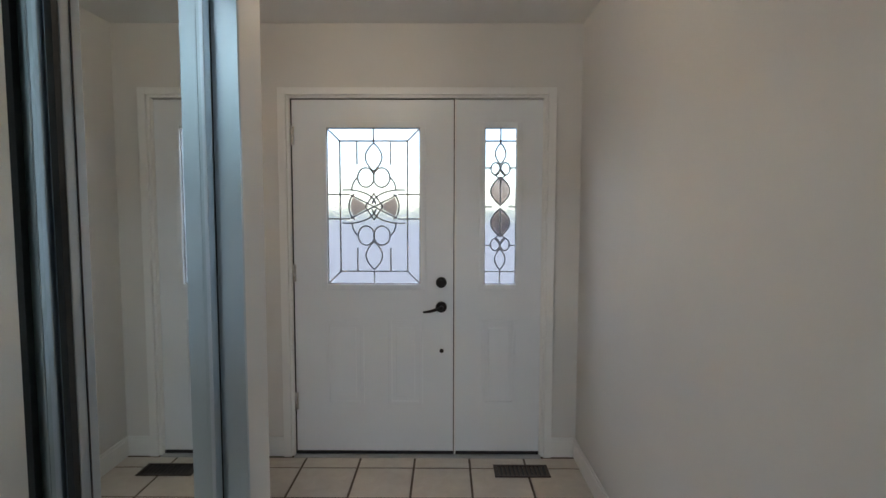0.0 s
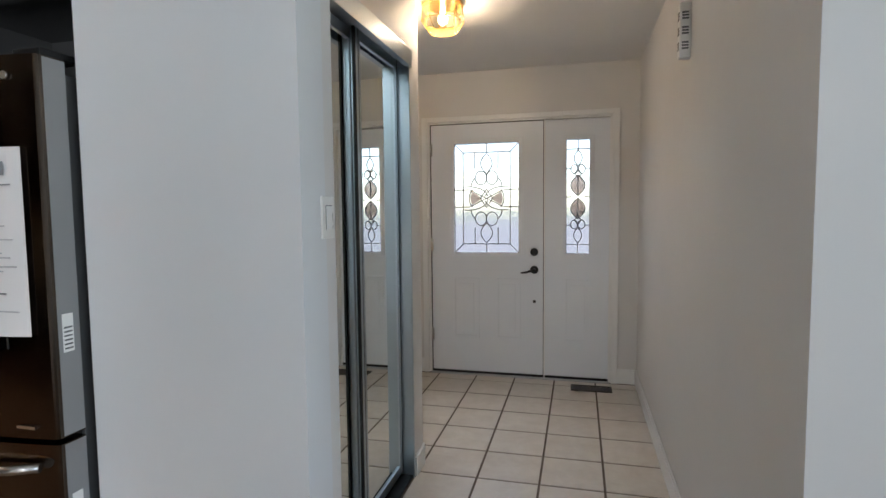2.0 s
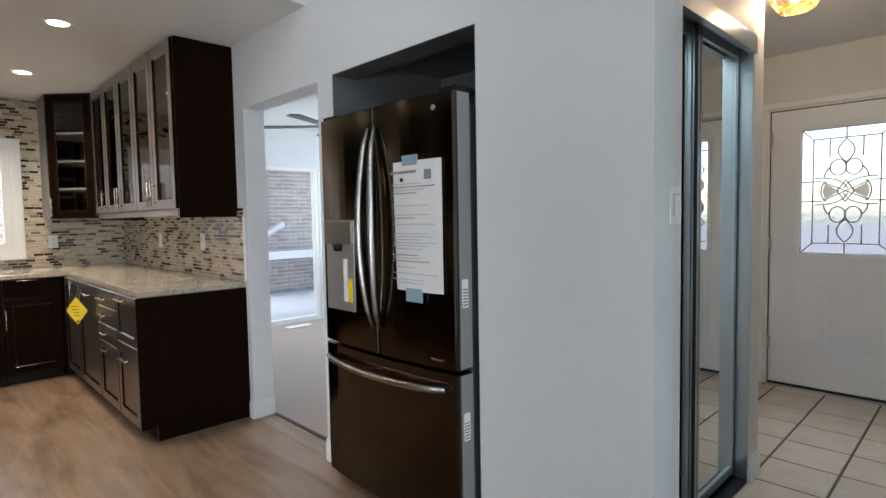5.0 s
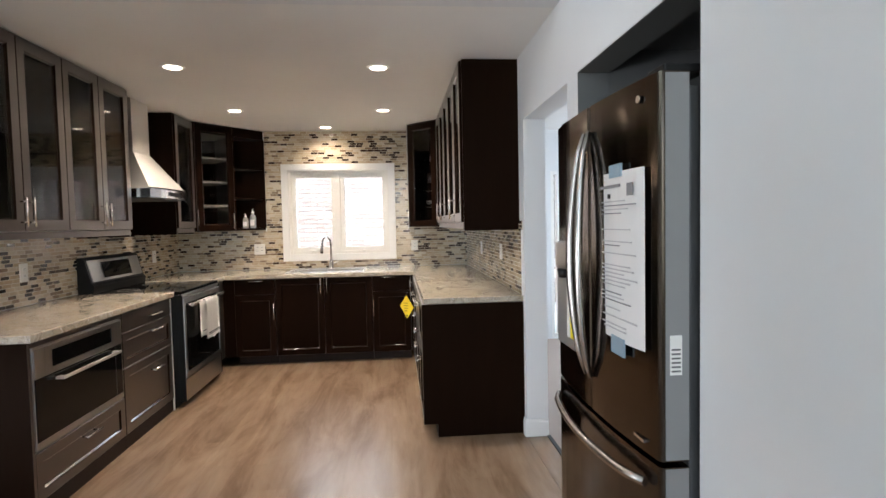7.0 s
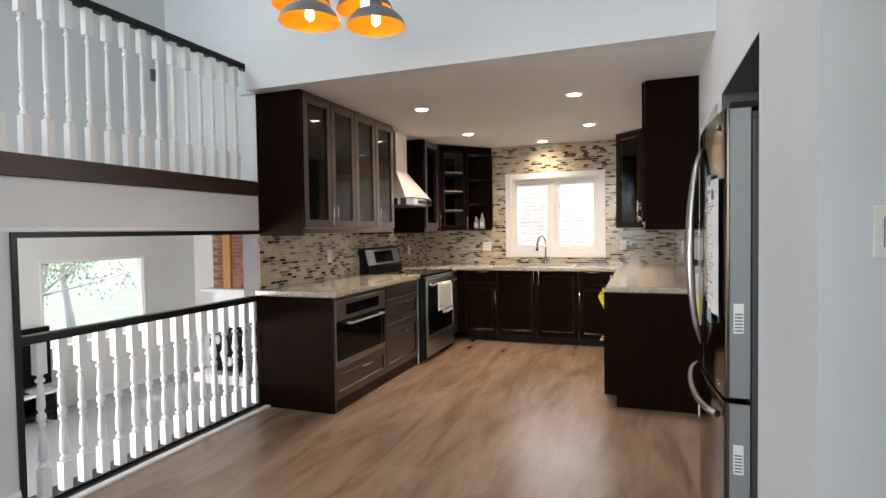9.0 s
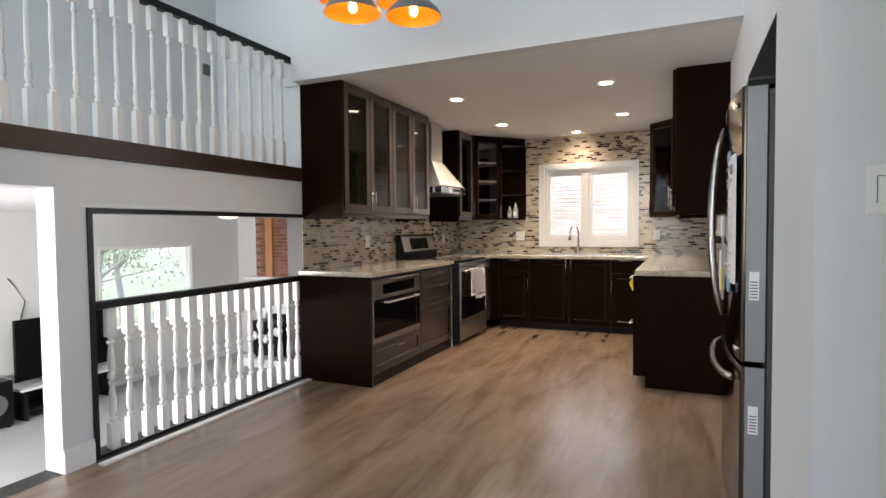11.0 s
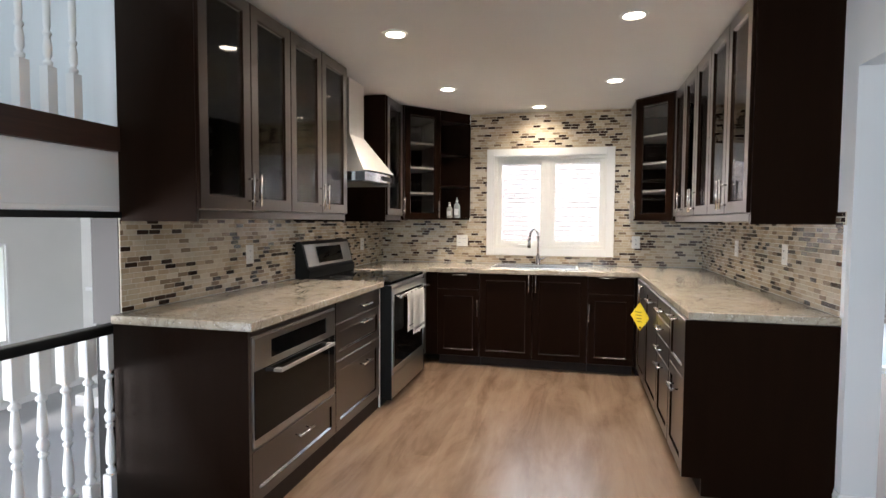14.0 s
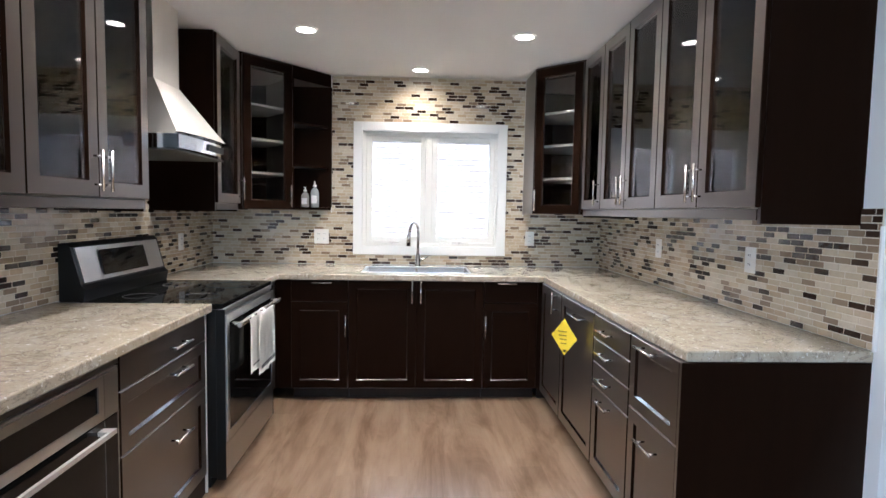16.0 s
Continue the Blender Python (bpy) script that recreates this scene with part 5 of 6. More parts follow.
def fridge():
    x0, x1, yf = -2.125, -1.205, 0.315
    mid = (x0 + x1) / 2
    u = thing("refrigerator", "dark stainless french-door refrigerator with a paper taped on", "refrigerator")
    boxes("cabinet", mat("dark_grey_steel", (0.09, 0.09, 0.092), 0.45, 0.3), u, (x0 + 0.012, x1 - 0.012, 0.405, 1.10, 0.03, 1.755), bevel=0.004)
    for xx in (x0 + 0.08, x1 - 0.08):
        for yy in (0.47, 1.04):
            bm = bmesh.new()
            lathe(bm, [(0.02, 0.0), (0.02, 0.03)], 10, (xx, yy))
            part("foot", bm, RUBBER, u)

    def bowed(name, a, b, z0, z1, bow_all=(x0, x1)):
        """A door with a gently bowed front across the whole width."""
        bm = bmesh.new()
        n = 8
        c, hw = (bow_all[0] + bow_all[1]) / 2, (bow_all[1] - bow_all[0]) / 2
        pts = [(a + (b - a) * i / n, yf - 0.028 * (1 - ((a + (b - a) * i / n - c) / hw) ** 2)) for i in range(n + 1)]
        prism(bm, pts + [(b, 0.398), (a, 0.398)], z0, z1)
        bmesh.ops.recalc_face_normals(bm, faces=bm.faces)
        vert = [e for e in bm.edges if abs(e.verts[0].co.z - e.verts[1].co.z) > 0.1 and (abs(e.verts[0].co.x - a) < 1e-4 or abs(e.verts[0].co.x - b) < 1e-4) and e.verts[0].co.y < 0.35]
        bmesh.ops.bevel(bm, geom=vert, offset=0.012, segments=3, affect="EDGES", profile=0.5)
        ob = part(name, bm, DARKSTEEL, u)
        return ob

    left = bowed("door", x0, mid - 0.003, 0.722, 1.79)
    right = bowed("door", mid + 0.003, x1, 0.722, 1.79)
    low = bowed("freezer_drawer", x0, x1, 0.06, 0.705)
    for dd, z0, z1 in ((right, 0.722, 1.79), (low, 0.06, 0.705)):
        boxes("side_trim", STEELSIDE, dd, (x1 - 0.001, x1 + 0.0015, 0.33, 0.397, z0 + 0.004, z1 - 0.004), label="pale grey door edge")
    boxes("gasket", RUBBER, u, (x0 + 0.015, x1 - 0.015, 0.399, 0.404, 0.07, 1.78))
    for dd, s in ((left, -1), (right, 1)):
        bm = bmesh.new()
        n = 12
        pts = []
        for i in range(n + 1):
            z = 0.84 + (1.70 - 0.84) * i / n
            k = math.sin(math.pi * i / n)
            pts.append((mid + s * (0.022 + 0.022 * k), yf - 0.036 - 0.050 * k ** 0.6, z))
        tube(bm, pts, [0.010 + 0.006 * math.sin(math.pi * i / n) for i in range(n + 1)], 10)
        part("handle", bm, DULLSTEEL, dd, "long bowed steel handle")
    bm = bmesh.new()
    n = 12
    pts = [(x0 + 0.05 + (x1 - x0 - 0.10) * i / n, yf - 0.02 - 0.055 * math.sin(math.pi * i / n) ** 0.5, 0.645 - 0.012 * math.sin(math.pi * i / n)) for i in range(n + 1)]
    tube(bm, pts, 0.014, 10)
    part("handle", bm, DULLSTEEL, low, "long bowed steel handle")
    # dispenser
    dsp = boxes("dispenser", mat("grey_dispenser_recess", (0.34, 0.34, 0.33), 0.3, 0.5), left, (-2.055, -1.83, yf - 0.030, yf + 0.03, 0.885, 1.31), bevel=0.006, label="grey water and ice dispenser")
    boxes("control_panel", STEEL, dsp, (-2.05, -1.835, yf - 0.040, yf - 0.027, 1.20, 1.305), bevel=0.004)
    bm = bmesh.new()
    tube(bm, [(-1.945, yf - 0.034, 1.20), (-1.945, yf - 0.034, 1.165)], [0.03, 0.022], 12)
    part("spout", bm, BLACK, dsp)
    boxes("paddle", PLASTIC, dsp, (-1.905, -1.88, yf - 0.038, yf - 0.029, 0.93, 1.13), bevel=0.003)
    boxes("yellow_sticker", mat("yellow_sticker", (0.85, 0.66, 0.02), 0.5), dsp, (-1.872, -1.845, yf - 0.0345, yf - 0.030, 0.93, 1.04))
    for a, b in ((x1 - 0.10, x1 - 0.005), (x0 + 0.005, x0 + 0.10)):
        boxes("hinge_cover", BLACK, u, (a, b, 0.33, 0.46, 1.79, 1.812), bevel=0.004)
    bm = bmesh.new()
    tube(bm, [(-1.30, yf - 0.013, 1.735), (-1.30, yf - 0.019, 1.735)], 0.011, 16)
    part("badge", bm, CHROME, right, "small round chrome badge")
    boxes("name_plate", CHROME, right, (-1.335, -1.27, yf - 0.018, yf - 0.008, 0.752, 0.760))
    for z0, z1, dd in ((0.965, 1.075, right), (0.44, 0.55, low)):
        st = boxes("rating_label", PLASTIC, dd, (x1 + 0.0016, x1 + 0.0026, 0.342, 0.376, z0, z1))
        for k in range(6):
            boxes("print_bar", GASKET, st, (x1 + 0.0026, x1 + 0.003, 0.346, 0.372, z0 + 0.008 + 0.012 * k, z0 + 0.013 + 0.012 * k))


fridge()


def taped_notice():
    u = thing("taped_notice", "white printed installation sheet taped to the refrigerator door", "paper", pose(-1.412, 0.296, 1.28))
    paper = paint("printed_paper", (0.70, 0.70, 0.69), 0.7, 30, 0.3)
    ink = mat("printed_ink", (0.22, 0.22, 0.23), 0.8)
    pale = mat("pale_printed_ink", (0.45, 0.45, 0.46), 0.8)
    tape = mat("blue_painter_tape", (0.23, 0.33, 0.40), 0.7)
    bm = bmesh.new()
    n = 8
    rows = []
    for i in range(n + 1):
        x = -0.152 + 0.304 * i / n
        y = -0.012 + 0.012 * (x / 0.15 + 0.1) ** 2 * 0.9
        rows.append([bm.verts.new((x, y + 0.001 * math.sin(i), -0.262)), bm.verts.new((x, y - 0.001 * math.sin(i * 2), 0.262)), bm.verts.new((x, y + 0.0012, -0.262)), bm.verts.new((x, y + 0.0012, 0.262))])
    for a, b in zip(rows, rows[1:]):
        bm.faces.new((a[0], b[0], b[1], a[1]))
        bm.faces.new((a[2], a[3], b[3], b[2]))
        bm.faces.new((a[0], a[2], b[2], b[0]))
        bm.faces.new((a[1], b[1], b[3], a[3]))
    for r in (rows[0], rows[-1]):
        bm.faces.new((r[0], r[1], r[3], r[2]))
    sheet = part("sheet", bm, paper, u)
    yb = -0.0145
    rnd = random.Random(4)
    z = 0.17
    while z > -0.235:
        if rnd.random() < 0.8:
            x0 = -0.13 + 0.02 * rnd.random()
            x1 = x0 + 0.12 + 0.14 * rnd.random()
            boxes("print_line", pale if rnd.random() < 0.75 else ink, sheet, (x0, min(x1, 0.132), yb + 0.0005, yb + 0.004, z, z + 0.0035))
        z -= 0.0125
    boxes("heading", ink, sheet, (-0.135, 0.02, yb, yb + 0.004, 0.214, 0.224))
    boxes("print_block", ink, sheet, (0.07, 0.105, yb, yb + 0.004, 0.185, 0.222))
    boxes("print_dot", BLACK, sheet, (-0.075, -0.06, yb, yb + 0.004, 0.182, 0.196))
    boxes("tape", tape, u, (-0.06, 0.03, -0.0155, -0.009, 0.245, 0.285), label="blue masking tape")
    boxes("tape", tape, u, (-0.05, 0.045, -0.0155, -0.009, -0.305, -0.25), label="blue masking tape")


taped_notice()


# outlets and switches
def wall_plate(m, kind, label):
    """A cover plate; local -y faces the room."""
    u = thing("switch_plate" if kind == "switch" else "outlet", label, "switch" if kind == "switch" else "outlet", m, "wall plates")
    w, h = (0.075, 0.12) if kind != "double" else (0.12, 0.12)
    boxes("plate", PLASTIC, u, (-w / 2, w / 2, -0.007, 0, -h / 2, h / 2), bevel=0.002)
    if kind == "switch":
        boxes("rocker", TRIM, u, (-0.017, 0.017, -0.011, -0.006, -0.033, 0.033), bevel=0.002)
        boxes("gap", GASKET, u, (-0.0195, -0.017, -0.0082, -0.006, -0.034, 0.034), (0.017, 0.0195, -0.0082, -0.006, -0.034, 0.034), (-0.017, 0.017, -0.0082, -0.006, 0.033, 0.035), label="grey gap round the rocker")
        boxes("dimmer_slot", GASKET, u, (0.021, 0.024, -0.0085, -0.006, -0.030, 0.012), label="grey dimmer slot")
        boxes("dimmer_knob", PLASTIC, u, (0.0195, 0.027, -0.013, -0.0085, -0.022, -0.012), bevel=0.001)
    else:
        for c in ([0] if kind == "outlet" else [-0.025, 0.025]):
            for z in (-0.021, 0.021):
                soc = boxes("socket", TRIM, u, (c - 0.016, c + 0.016, -0.009, -0.006, z - 0.014, z + 0.014), bevel=0.002)
                boxes("slot", BLACK, soc, (c - 0.008, c - 0.005, -0.0096, -0.0088, z - 0.003, z + 0.007), (c + 0.005, c + 0.008, -0.0096, -0.0088, z - 0.003, z + 0.007))
    return u


wall_plate(pose(-3.522, SY + 0.006, 1.13, 0, 0, SOUTH), "outlet", "white duplex outlet on the mosaic backsplash")
wall_plate(pose(-5.43, SY + 0.006, 1.12, 0, 0, SOUTH), "outlet", "white duplex outlet on the mosaic backsplash")
wall_plate(pose(WX + 0.006, -1.93, 1.145, 0, 0, WEST), "double", "white double plate on the mosaic backsplash")
wall_plate(pose(WX + 0.006, -0.19, 1.15, 0, 0, WEST), "outlet", "white duplex outlet beside the window")
wall_plate(pose(-4.91, NY - 0.006, 1.155), "outlet", "white duplex outlet on the mosaic backsplash")
wall_plate(pose(-3.95, NY - 0.006, 1.165), "outlet", "white duplex outlet on the mosaic backsplash")
wall_plate(pose(-0.49, 0.565, 1.34, 0, 0, 90), "switch", "white rocker switch at the corner of the hall")
wall_plate(pose(-1.17, 3.48, 1.22), "switch", "white switch beside the entrance door")


# recessed lights
def pot_light(x, y, watts=POT_W):
    u = thing("pot_light", "round white recessed ceiling light, lit", "ceiling light", pose(x, y, H), "kitchen pot lights")
    bm = bmesh.new()
    n = 24
    r = [[bm.verts.new((q * math.cos(2 * math.pi * k / n), q * math.sin(2 * math.pi * k / n), z)) for k in range(n)] for q, z in ((0.075, 0), (0.075, -0.005), (0.058, -0.008), (0.052, -0.002))]
    for a, b in zip(r, r[1:]):
        for k in range(n):
            bm.faces.new((a[k], a[(k + 1) % n], b[(k + 1) % n], b[k]))
    part("trim_ring", bm, TRIM, u)
    bm = bmesh.new()
    tube(bm, [(0, 0, -0.0015), (0, 0, -0.004)], 0.053, 24)
    part("lens", bm, POTGLOW, u)
    la = bpy.data.lights.new("pot_light_lamp", "AREA")
    la.shape, la.size, la.energy, la.color, la.spread = "DISK", 0.10, watts, WARM, radians(138)
    ob = new("pot_light_lamp", la)
    ob.matrix_world = pose(x, y, H - 0.012)


for x, y in ((-3.55, -1.835), (-3.55, -0.49), (-4.93, -1.835), (-4.93, -0.49)):
    pot_light(x, y)
pot_light(-5.80, -1.13, POT_W * 0.34)


# ---- backsplash ----
TW, TH, TT = 0.0745, 0.0238, 0.004
PW, PH = 0.0770, 0.0256


def tile_mesh(key):
    bm = bmesh.new()
    b = 0.0015
    lo = [bm.verts.new((x, 0, z)) for x, z in ((0, 0), (TW, 0), (TW, TH), (0, TH))]
    hi = [bm.verts.new((x, -TT, z)) for x, z in ((b, b), (TW - b, b), (TW - b, TH - b), (b, TH - b))]
    for i in range(4):
        bm.faces.new((lo[i], lo[(i + 1) % 4], hi[(i + 1) % 4], hi[i]))
    bm.faces.new(hi)
    me = finish("mosaic_tile", bm, MOSAIC[key])
    return me


TILES = {k: tile_mesh(k) for k in MOSAIC}


def backsplash(m, length, z0, z1, holes, near, label):
    """Running-bond mosaic; local x along the wall, -y to the room. near: the stretch (x0, x1) whose tiles stand singly."""
    u = thing("backsplash", label, "backsplash", m, kind="structure")
    bm = bmesh.new()
    xs = sorted({0, length, *[h[0] for h in holes], *[h[1] for h in holes]})
    zs = sorted({z0, z1, *[h[2] for h in holes], *[h[3] for h in holes]})
    for a, b in zip(xs, xs[1:]):
        for c, d in zip(zs, zs[1:]):
            if not any(h[0] <= (a + b) / 2 <= h[1] and h[2] <= (c + d) / 2 <= h[3] for h in holes):
                box(bm, a, b, -0.0052, 0, c, d)
    part("grout", bm, GROUT, u)
    rnd = random.Random(int(length * 100))
    rest = {k: ([], []) for k in MOSAIC}
    single = 0
    for j in range(int((z1 - z0) / PH) + 1):
        z = z0 + 0.001 + j * PH
        zt = min(z + TH, z1)
        if zt - z < 0.006:
            continue
        for i in range(-1, int(length / PW) + 2):
            x = i * PW + (PW / 2 if j % 2 else 0) + 0.012 * (j % 3)
            a, b = max(x, 0.001), min(x + TW, length - 0.001)
            if b - a < 0.006:
                continue
            r = rnd.random()
            key = "umber" if r < 0.18 else "taupe" if r < 0.31 else "sand" if r < 0.48 else "pale" if r < 0.68 else "cream"
            cut = False
            pieces = [(a, b, z, zt)]
            for h in holes:
                out = []
                for p0, p1, q0, q1 in pieces:
                    if p1 <= h[0] or p0 >= h[1] or q1 <= h[2] or q0 >= h[3]:
                        out.append((p0, p1, q0, q1))
                        continue
                    if p0 < h[0] - 0.006:
                        out.append((p0, h[0], q0, q1))
                    if p1 > h[1] + 0.006:
                        out.append((h[1], p1, q0, q1))
                    if q0 < h[2] - 0.004:
                        out.append((max(p0, h[0]), min(p1, h[1]), q0, h[2]))
                    if q1 > h[3] + 0.004:
                        out.append((max(p0, h[0]), min(p1, h[1]), h[3], q1))
                pieces = out
            for p0, p1, q0, q1 in pieces:
                whole = abs(p1 - p0 - TW) < 1e-6 and abs(q1 - q0 - TH) < 1e-6
                lift = -0.002 - 0.0012 * rnd.random()
                if whole and near[0] <= p0 and p1 <= near[1] and single < 300:
                    t = new("mosaic_tile", TILES[key])
                    t.parent = u
                    t.matrix_local = pose(p0, lift, q0, 0, 0, 0)
                    single += 1
                else:
                    vs, fs = rest[key]
                    n = len(vs)
                    bv = 0.0015
                    vs += [(p0, lift, q0), (p1, lift, q0), (p1, lift, q1), (p0, lift, q1), (p0 + bv, lift - TT, q0 + bv), (p1 - bv, lift - TT, q0 + bv), (p1 - bv, lift - TT, q1 - bv), (p0 + bv, lift - TT, q1 - bv)]
                    fs += [(n, n + 1, n + 5, n + 4), (n + 1, n + 2, n + 6, n + 5), (n + 2, n + 3, n + 7, n + 6), (n + 3, n, n + 4, n + 7), (n + 4, n + 5, n + 6, n + 7)]
    for key, (vs, fs) in rest.items():
        if vs:
            me = bpy.data.meshes.new("mosaic_field")
            me.from_pydata(vs, [], fs)
            me.materials.append(MOSAIC[key])
            ob = new("mosaic_field", me)
            ob.parent = u
            tagged(ob, kind="stuff")
    return u


backsplash(pose(-2.50, SY, 0, 0, 0, SOUTH), 3.55, 0.917, 1.98, [(0.0, 1.610, UZ0 + 0.03, 1.99), (2.483, 3.56, UZ0 + 0.03, 1.99)], (0.0, 1.45), "glass and stone strip mosaic behind the oven counter")
backsplash(pose(WX, SY, 0, 0, 0, WEST), 3.24, 0.917, H - 0.002, [(1.15, 2.42, 1.0, 2.09), (0.0, 0.97, UZ0 + 0.05, 2.5), (2.57, 3.24, UZ0 + 0.05, 2.5)], (0.98, 2.56), "glass and stone strip mosaic round the kitchen window")
backsplash(pose(WX, NY, 0), 2.80, 0.917, UZ0 + 0.06, [], (1.4, 2.80), "glass and stone strip mosaic behind the long counter")
structure("backsplash_edge", TRIM, (-3.25, -3.243, NY - 0.012, NY, 0.915, UZ0), (WX, WX + 0.014, -1.852, -1.846, UZ0, H), (WX, WX + 0.014, -0.256, -0.250, UZ0, H), label="white edge strip of the backsplash")

# ---- railings ----


def baluster_mesh(h, slim):
    """A turned white baluster with square blocks at head and foot."""
    bm = bmesh.new()
    s = 0.0215 if slim else 0.0240
    foot, head = (0.235, 0.17) if slim else (0.20, 0.20)
    f, t = h * foot, h * (1 - head)
    box(bm, -s, s, -s, s, 0, f, bevel=0.002)
    box(bm, -s, s, -s, s, t, h, bevel=0.002)
    if slim:
        k = t - f
        shape = [(0, 0.012), (0.02, 0.018), (0.04, 0.018), (0.05, 0.011), (0.07, 0.011), (0.09, 0.0165), (0.16, 0.0175), (0.22, 0.013), (0.235, 0.0105), (0.25, 0.0165), (0.27, 0.0165), (0.28, 0.011), (0.30, 0.011), (0.33, 0.0135), (0.55, 0.0150), (0.80, 0.0115), (0.90, 0.0095), (0.91, 0.015), (0.935, 0.015), (0.945, 0.010), (0.965, 0.010), (1, 0.0165)]
    else:
        k = t - f
        shape = [(0, 0.012), (0.02, 0.022), (0.045, 0.022), (0.06, 0.0125), (0.085, 0.0115), (0.10, 0.0195), (0.13, 0.0215), (0.22, 0.0225), (0.34, 0.0175), (0.425, 0.0125), (0.44, 0.0125), (0.45, 0.0185), (0.475, 0.0185), (0.485, 0.0125), (0.495, 0.0125), (0.51, 0.0195), (0.545, 0.0235), (0.58, 0.0195), (0.595, 0.013), (0.61, 0.0125), (0.63, 0.0185), (0.66, 0.0205), (0.78, 0.0180), (0.90, 0.0125), (0.91, 0.0125), (0.92, 0.0215), (0.945, 0.0215), (0.96, 0.0125), (0.975, 0.0125), (1, 0.021)]
    prof = [(rad, f + k * q) for q, rad in shape]
    prof[0], prof[-1] = (prof[0][0], f - 0.002), (prof[-1][0], t + 0.002)
    lathe(bm, prof, 14)
    return finish("baluster", bm, TRIM)


def railing(name, label, x0, x1, y, z0, h, pitch, first, slim, rail_profile, low=True):
    u = thing(name, label, "railing", pose(0, y, z0))
    me = baluster_mesh(h, slim)
    x = first
    while x > x0 + 0.06:
        b = new("baluster", me)
        b.parent = u
        b.matrix_local = pose(x, 0, 0)
        x -= pitch
    bm = bmesh.new()
    box(bm, x0, x1, -rail_profile[0] / 2, rail_profile[0] / 2, h, h + rail_profile[1], bevel=0.010)
    if low:
        boxes("shoe_rail", BLACKTRIM, u, (x0, x1, -0.048, 0.036, 0.0, 0.013), label="black painted shoe rail")
        boxes("end_post", BLACKTRIM, u, (x0 - 0.028, x0 - 0.004, -0.06, 0.064, 0.0, h), label="black painted end post")
        b = new("baluster", me)
        b.parent = u
        b.matrix_local = pose(x0 + 0.045, 0, 0)
    part("handrail", bm, BLACKTRIM, u, "black painted handrail")
    return u


railing("lower_railing", "white turned balusters under a black handrail", -2.50, -0.73, -2.85, 0.011, 0.815, 0.1081, -0.833, False, (0.062, 0.045))
railing("upper_railing", "white turned balusters of the landing under a black handrail", GX - 0.09, 1.58, -2.885, 1.769, 0.862, 0.1169, 1.39, True, (0.060, 0.048), low=False)

# ---- pendant lamp over the dining space ----


def chandelier():
    u = thing("pendant_lamp", "cluster of grey metal dome pendants with gold insides, lit", "pendant lamp", pose(-1.42, -1.42, 0))
    outer = mat("grey_enamelled_metal", (0.25, 0.26, 0.27), 0.35, 0.5)
    gold = mat("gold_leaf_lining", (0.85, 0.26, 0.012), 0.4, 0.4)
    spots = [(0.13, -0.08, 2.395), (-0.05, 0.19, 2.395), (0.02, -0.20, 2.535), (-0.16, 0.07, 2.535)]
    for x, y, z in spots:
        bm = bmesh.new()
        n = 20
        prof = [(0.150, 0.0), (0.140, 0.03), (0.105, 0.065), (0.060, 0.085), (0.035, 0.10), (0.030, 0.13), (0.018, 0.15)]
        rings = [[bm.verts.new((x + r * math.cos(2 * math.pi * k / n), y + r * math.sin(2 * math.pi * k / n), z + zz)) for k in range(n)] for r, zz in prof]
        for a, b in zip(rings, rings[1:]):
            for k in range(n):
                bm.faces.new((a[k], a[(k + 1) % n], b[(k + 1) % n], b[k])).smooth = True
        bm.faces.new(rings[-1])
        shade = part("shade", bm, outer, u, "grey metal dome shade")
        bm = bmesh.new()
        rings = [[bm.verts.new((x + (r - 0.003) * math.cos(2 * math.pi * k / n), y + (r - 0.003) * math.sin(2 * math.pi * k / n), z + zz - 0.003 + 0.003 * (i == 0))) for k in range(n)] for i, (r, zz) in enumerate(prof[:5])]
        for a, b in zip(rings, rings[1:]):
            for k in range(n):
                bm.faces.new((a[k], b[k], b[(k + 1) % n], a[(k + 1) % n])).smooth = True
        part("lining", bm, gold, shade, "gold lining")
        bm = bmesh.new()
        lathe(bm, [(0.008, z + 0.005), (0.022, z + 0.02), (0.022, z + 0.045), (0.014, z + 0.075), (0.013, z + 0.09)], 12, (x, y))
        part("bulb", bm, BULBGLOW, shade, "glowing filament bulb")
        bm = bmesh.new()
        tube(bm, [(x, y, z + 0.148), (x * 0.6, y * 0.6, 2.80), (0, 0, 2.86)], 0.007, 8)
        part("arm", bm, BRONZE, u)
        la = bpy.data.lights.new("pendant_bulb", "POINT")
        la.energy, la.color, la.shadow_soft_size = PEND_W, (1.0, 0.66, 0.30), 0.02
        ob = new("pendant_bulb", la)
        ob.matrix_world = pose(-1.42 + x, -1.42 + y, z - 0.012)
    bm = bmesh.new()
    tube(bm, [(0, 0, 2.84), (0, 0, TOP - 0.03)], 0.010, 8)
    lathe(bm, [(0.03, 2.83), (0.035, 2.86), (0.012, 2.92)], 14)
    lathe(bm, [(0.06, TOP - 0.03), (0.065, TOP)], 18)
    part("stem", bm, BRONZE, u)


chandelier()

# ---- hall things ----


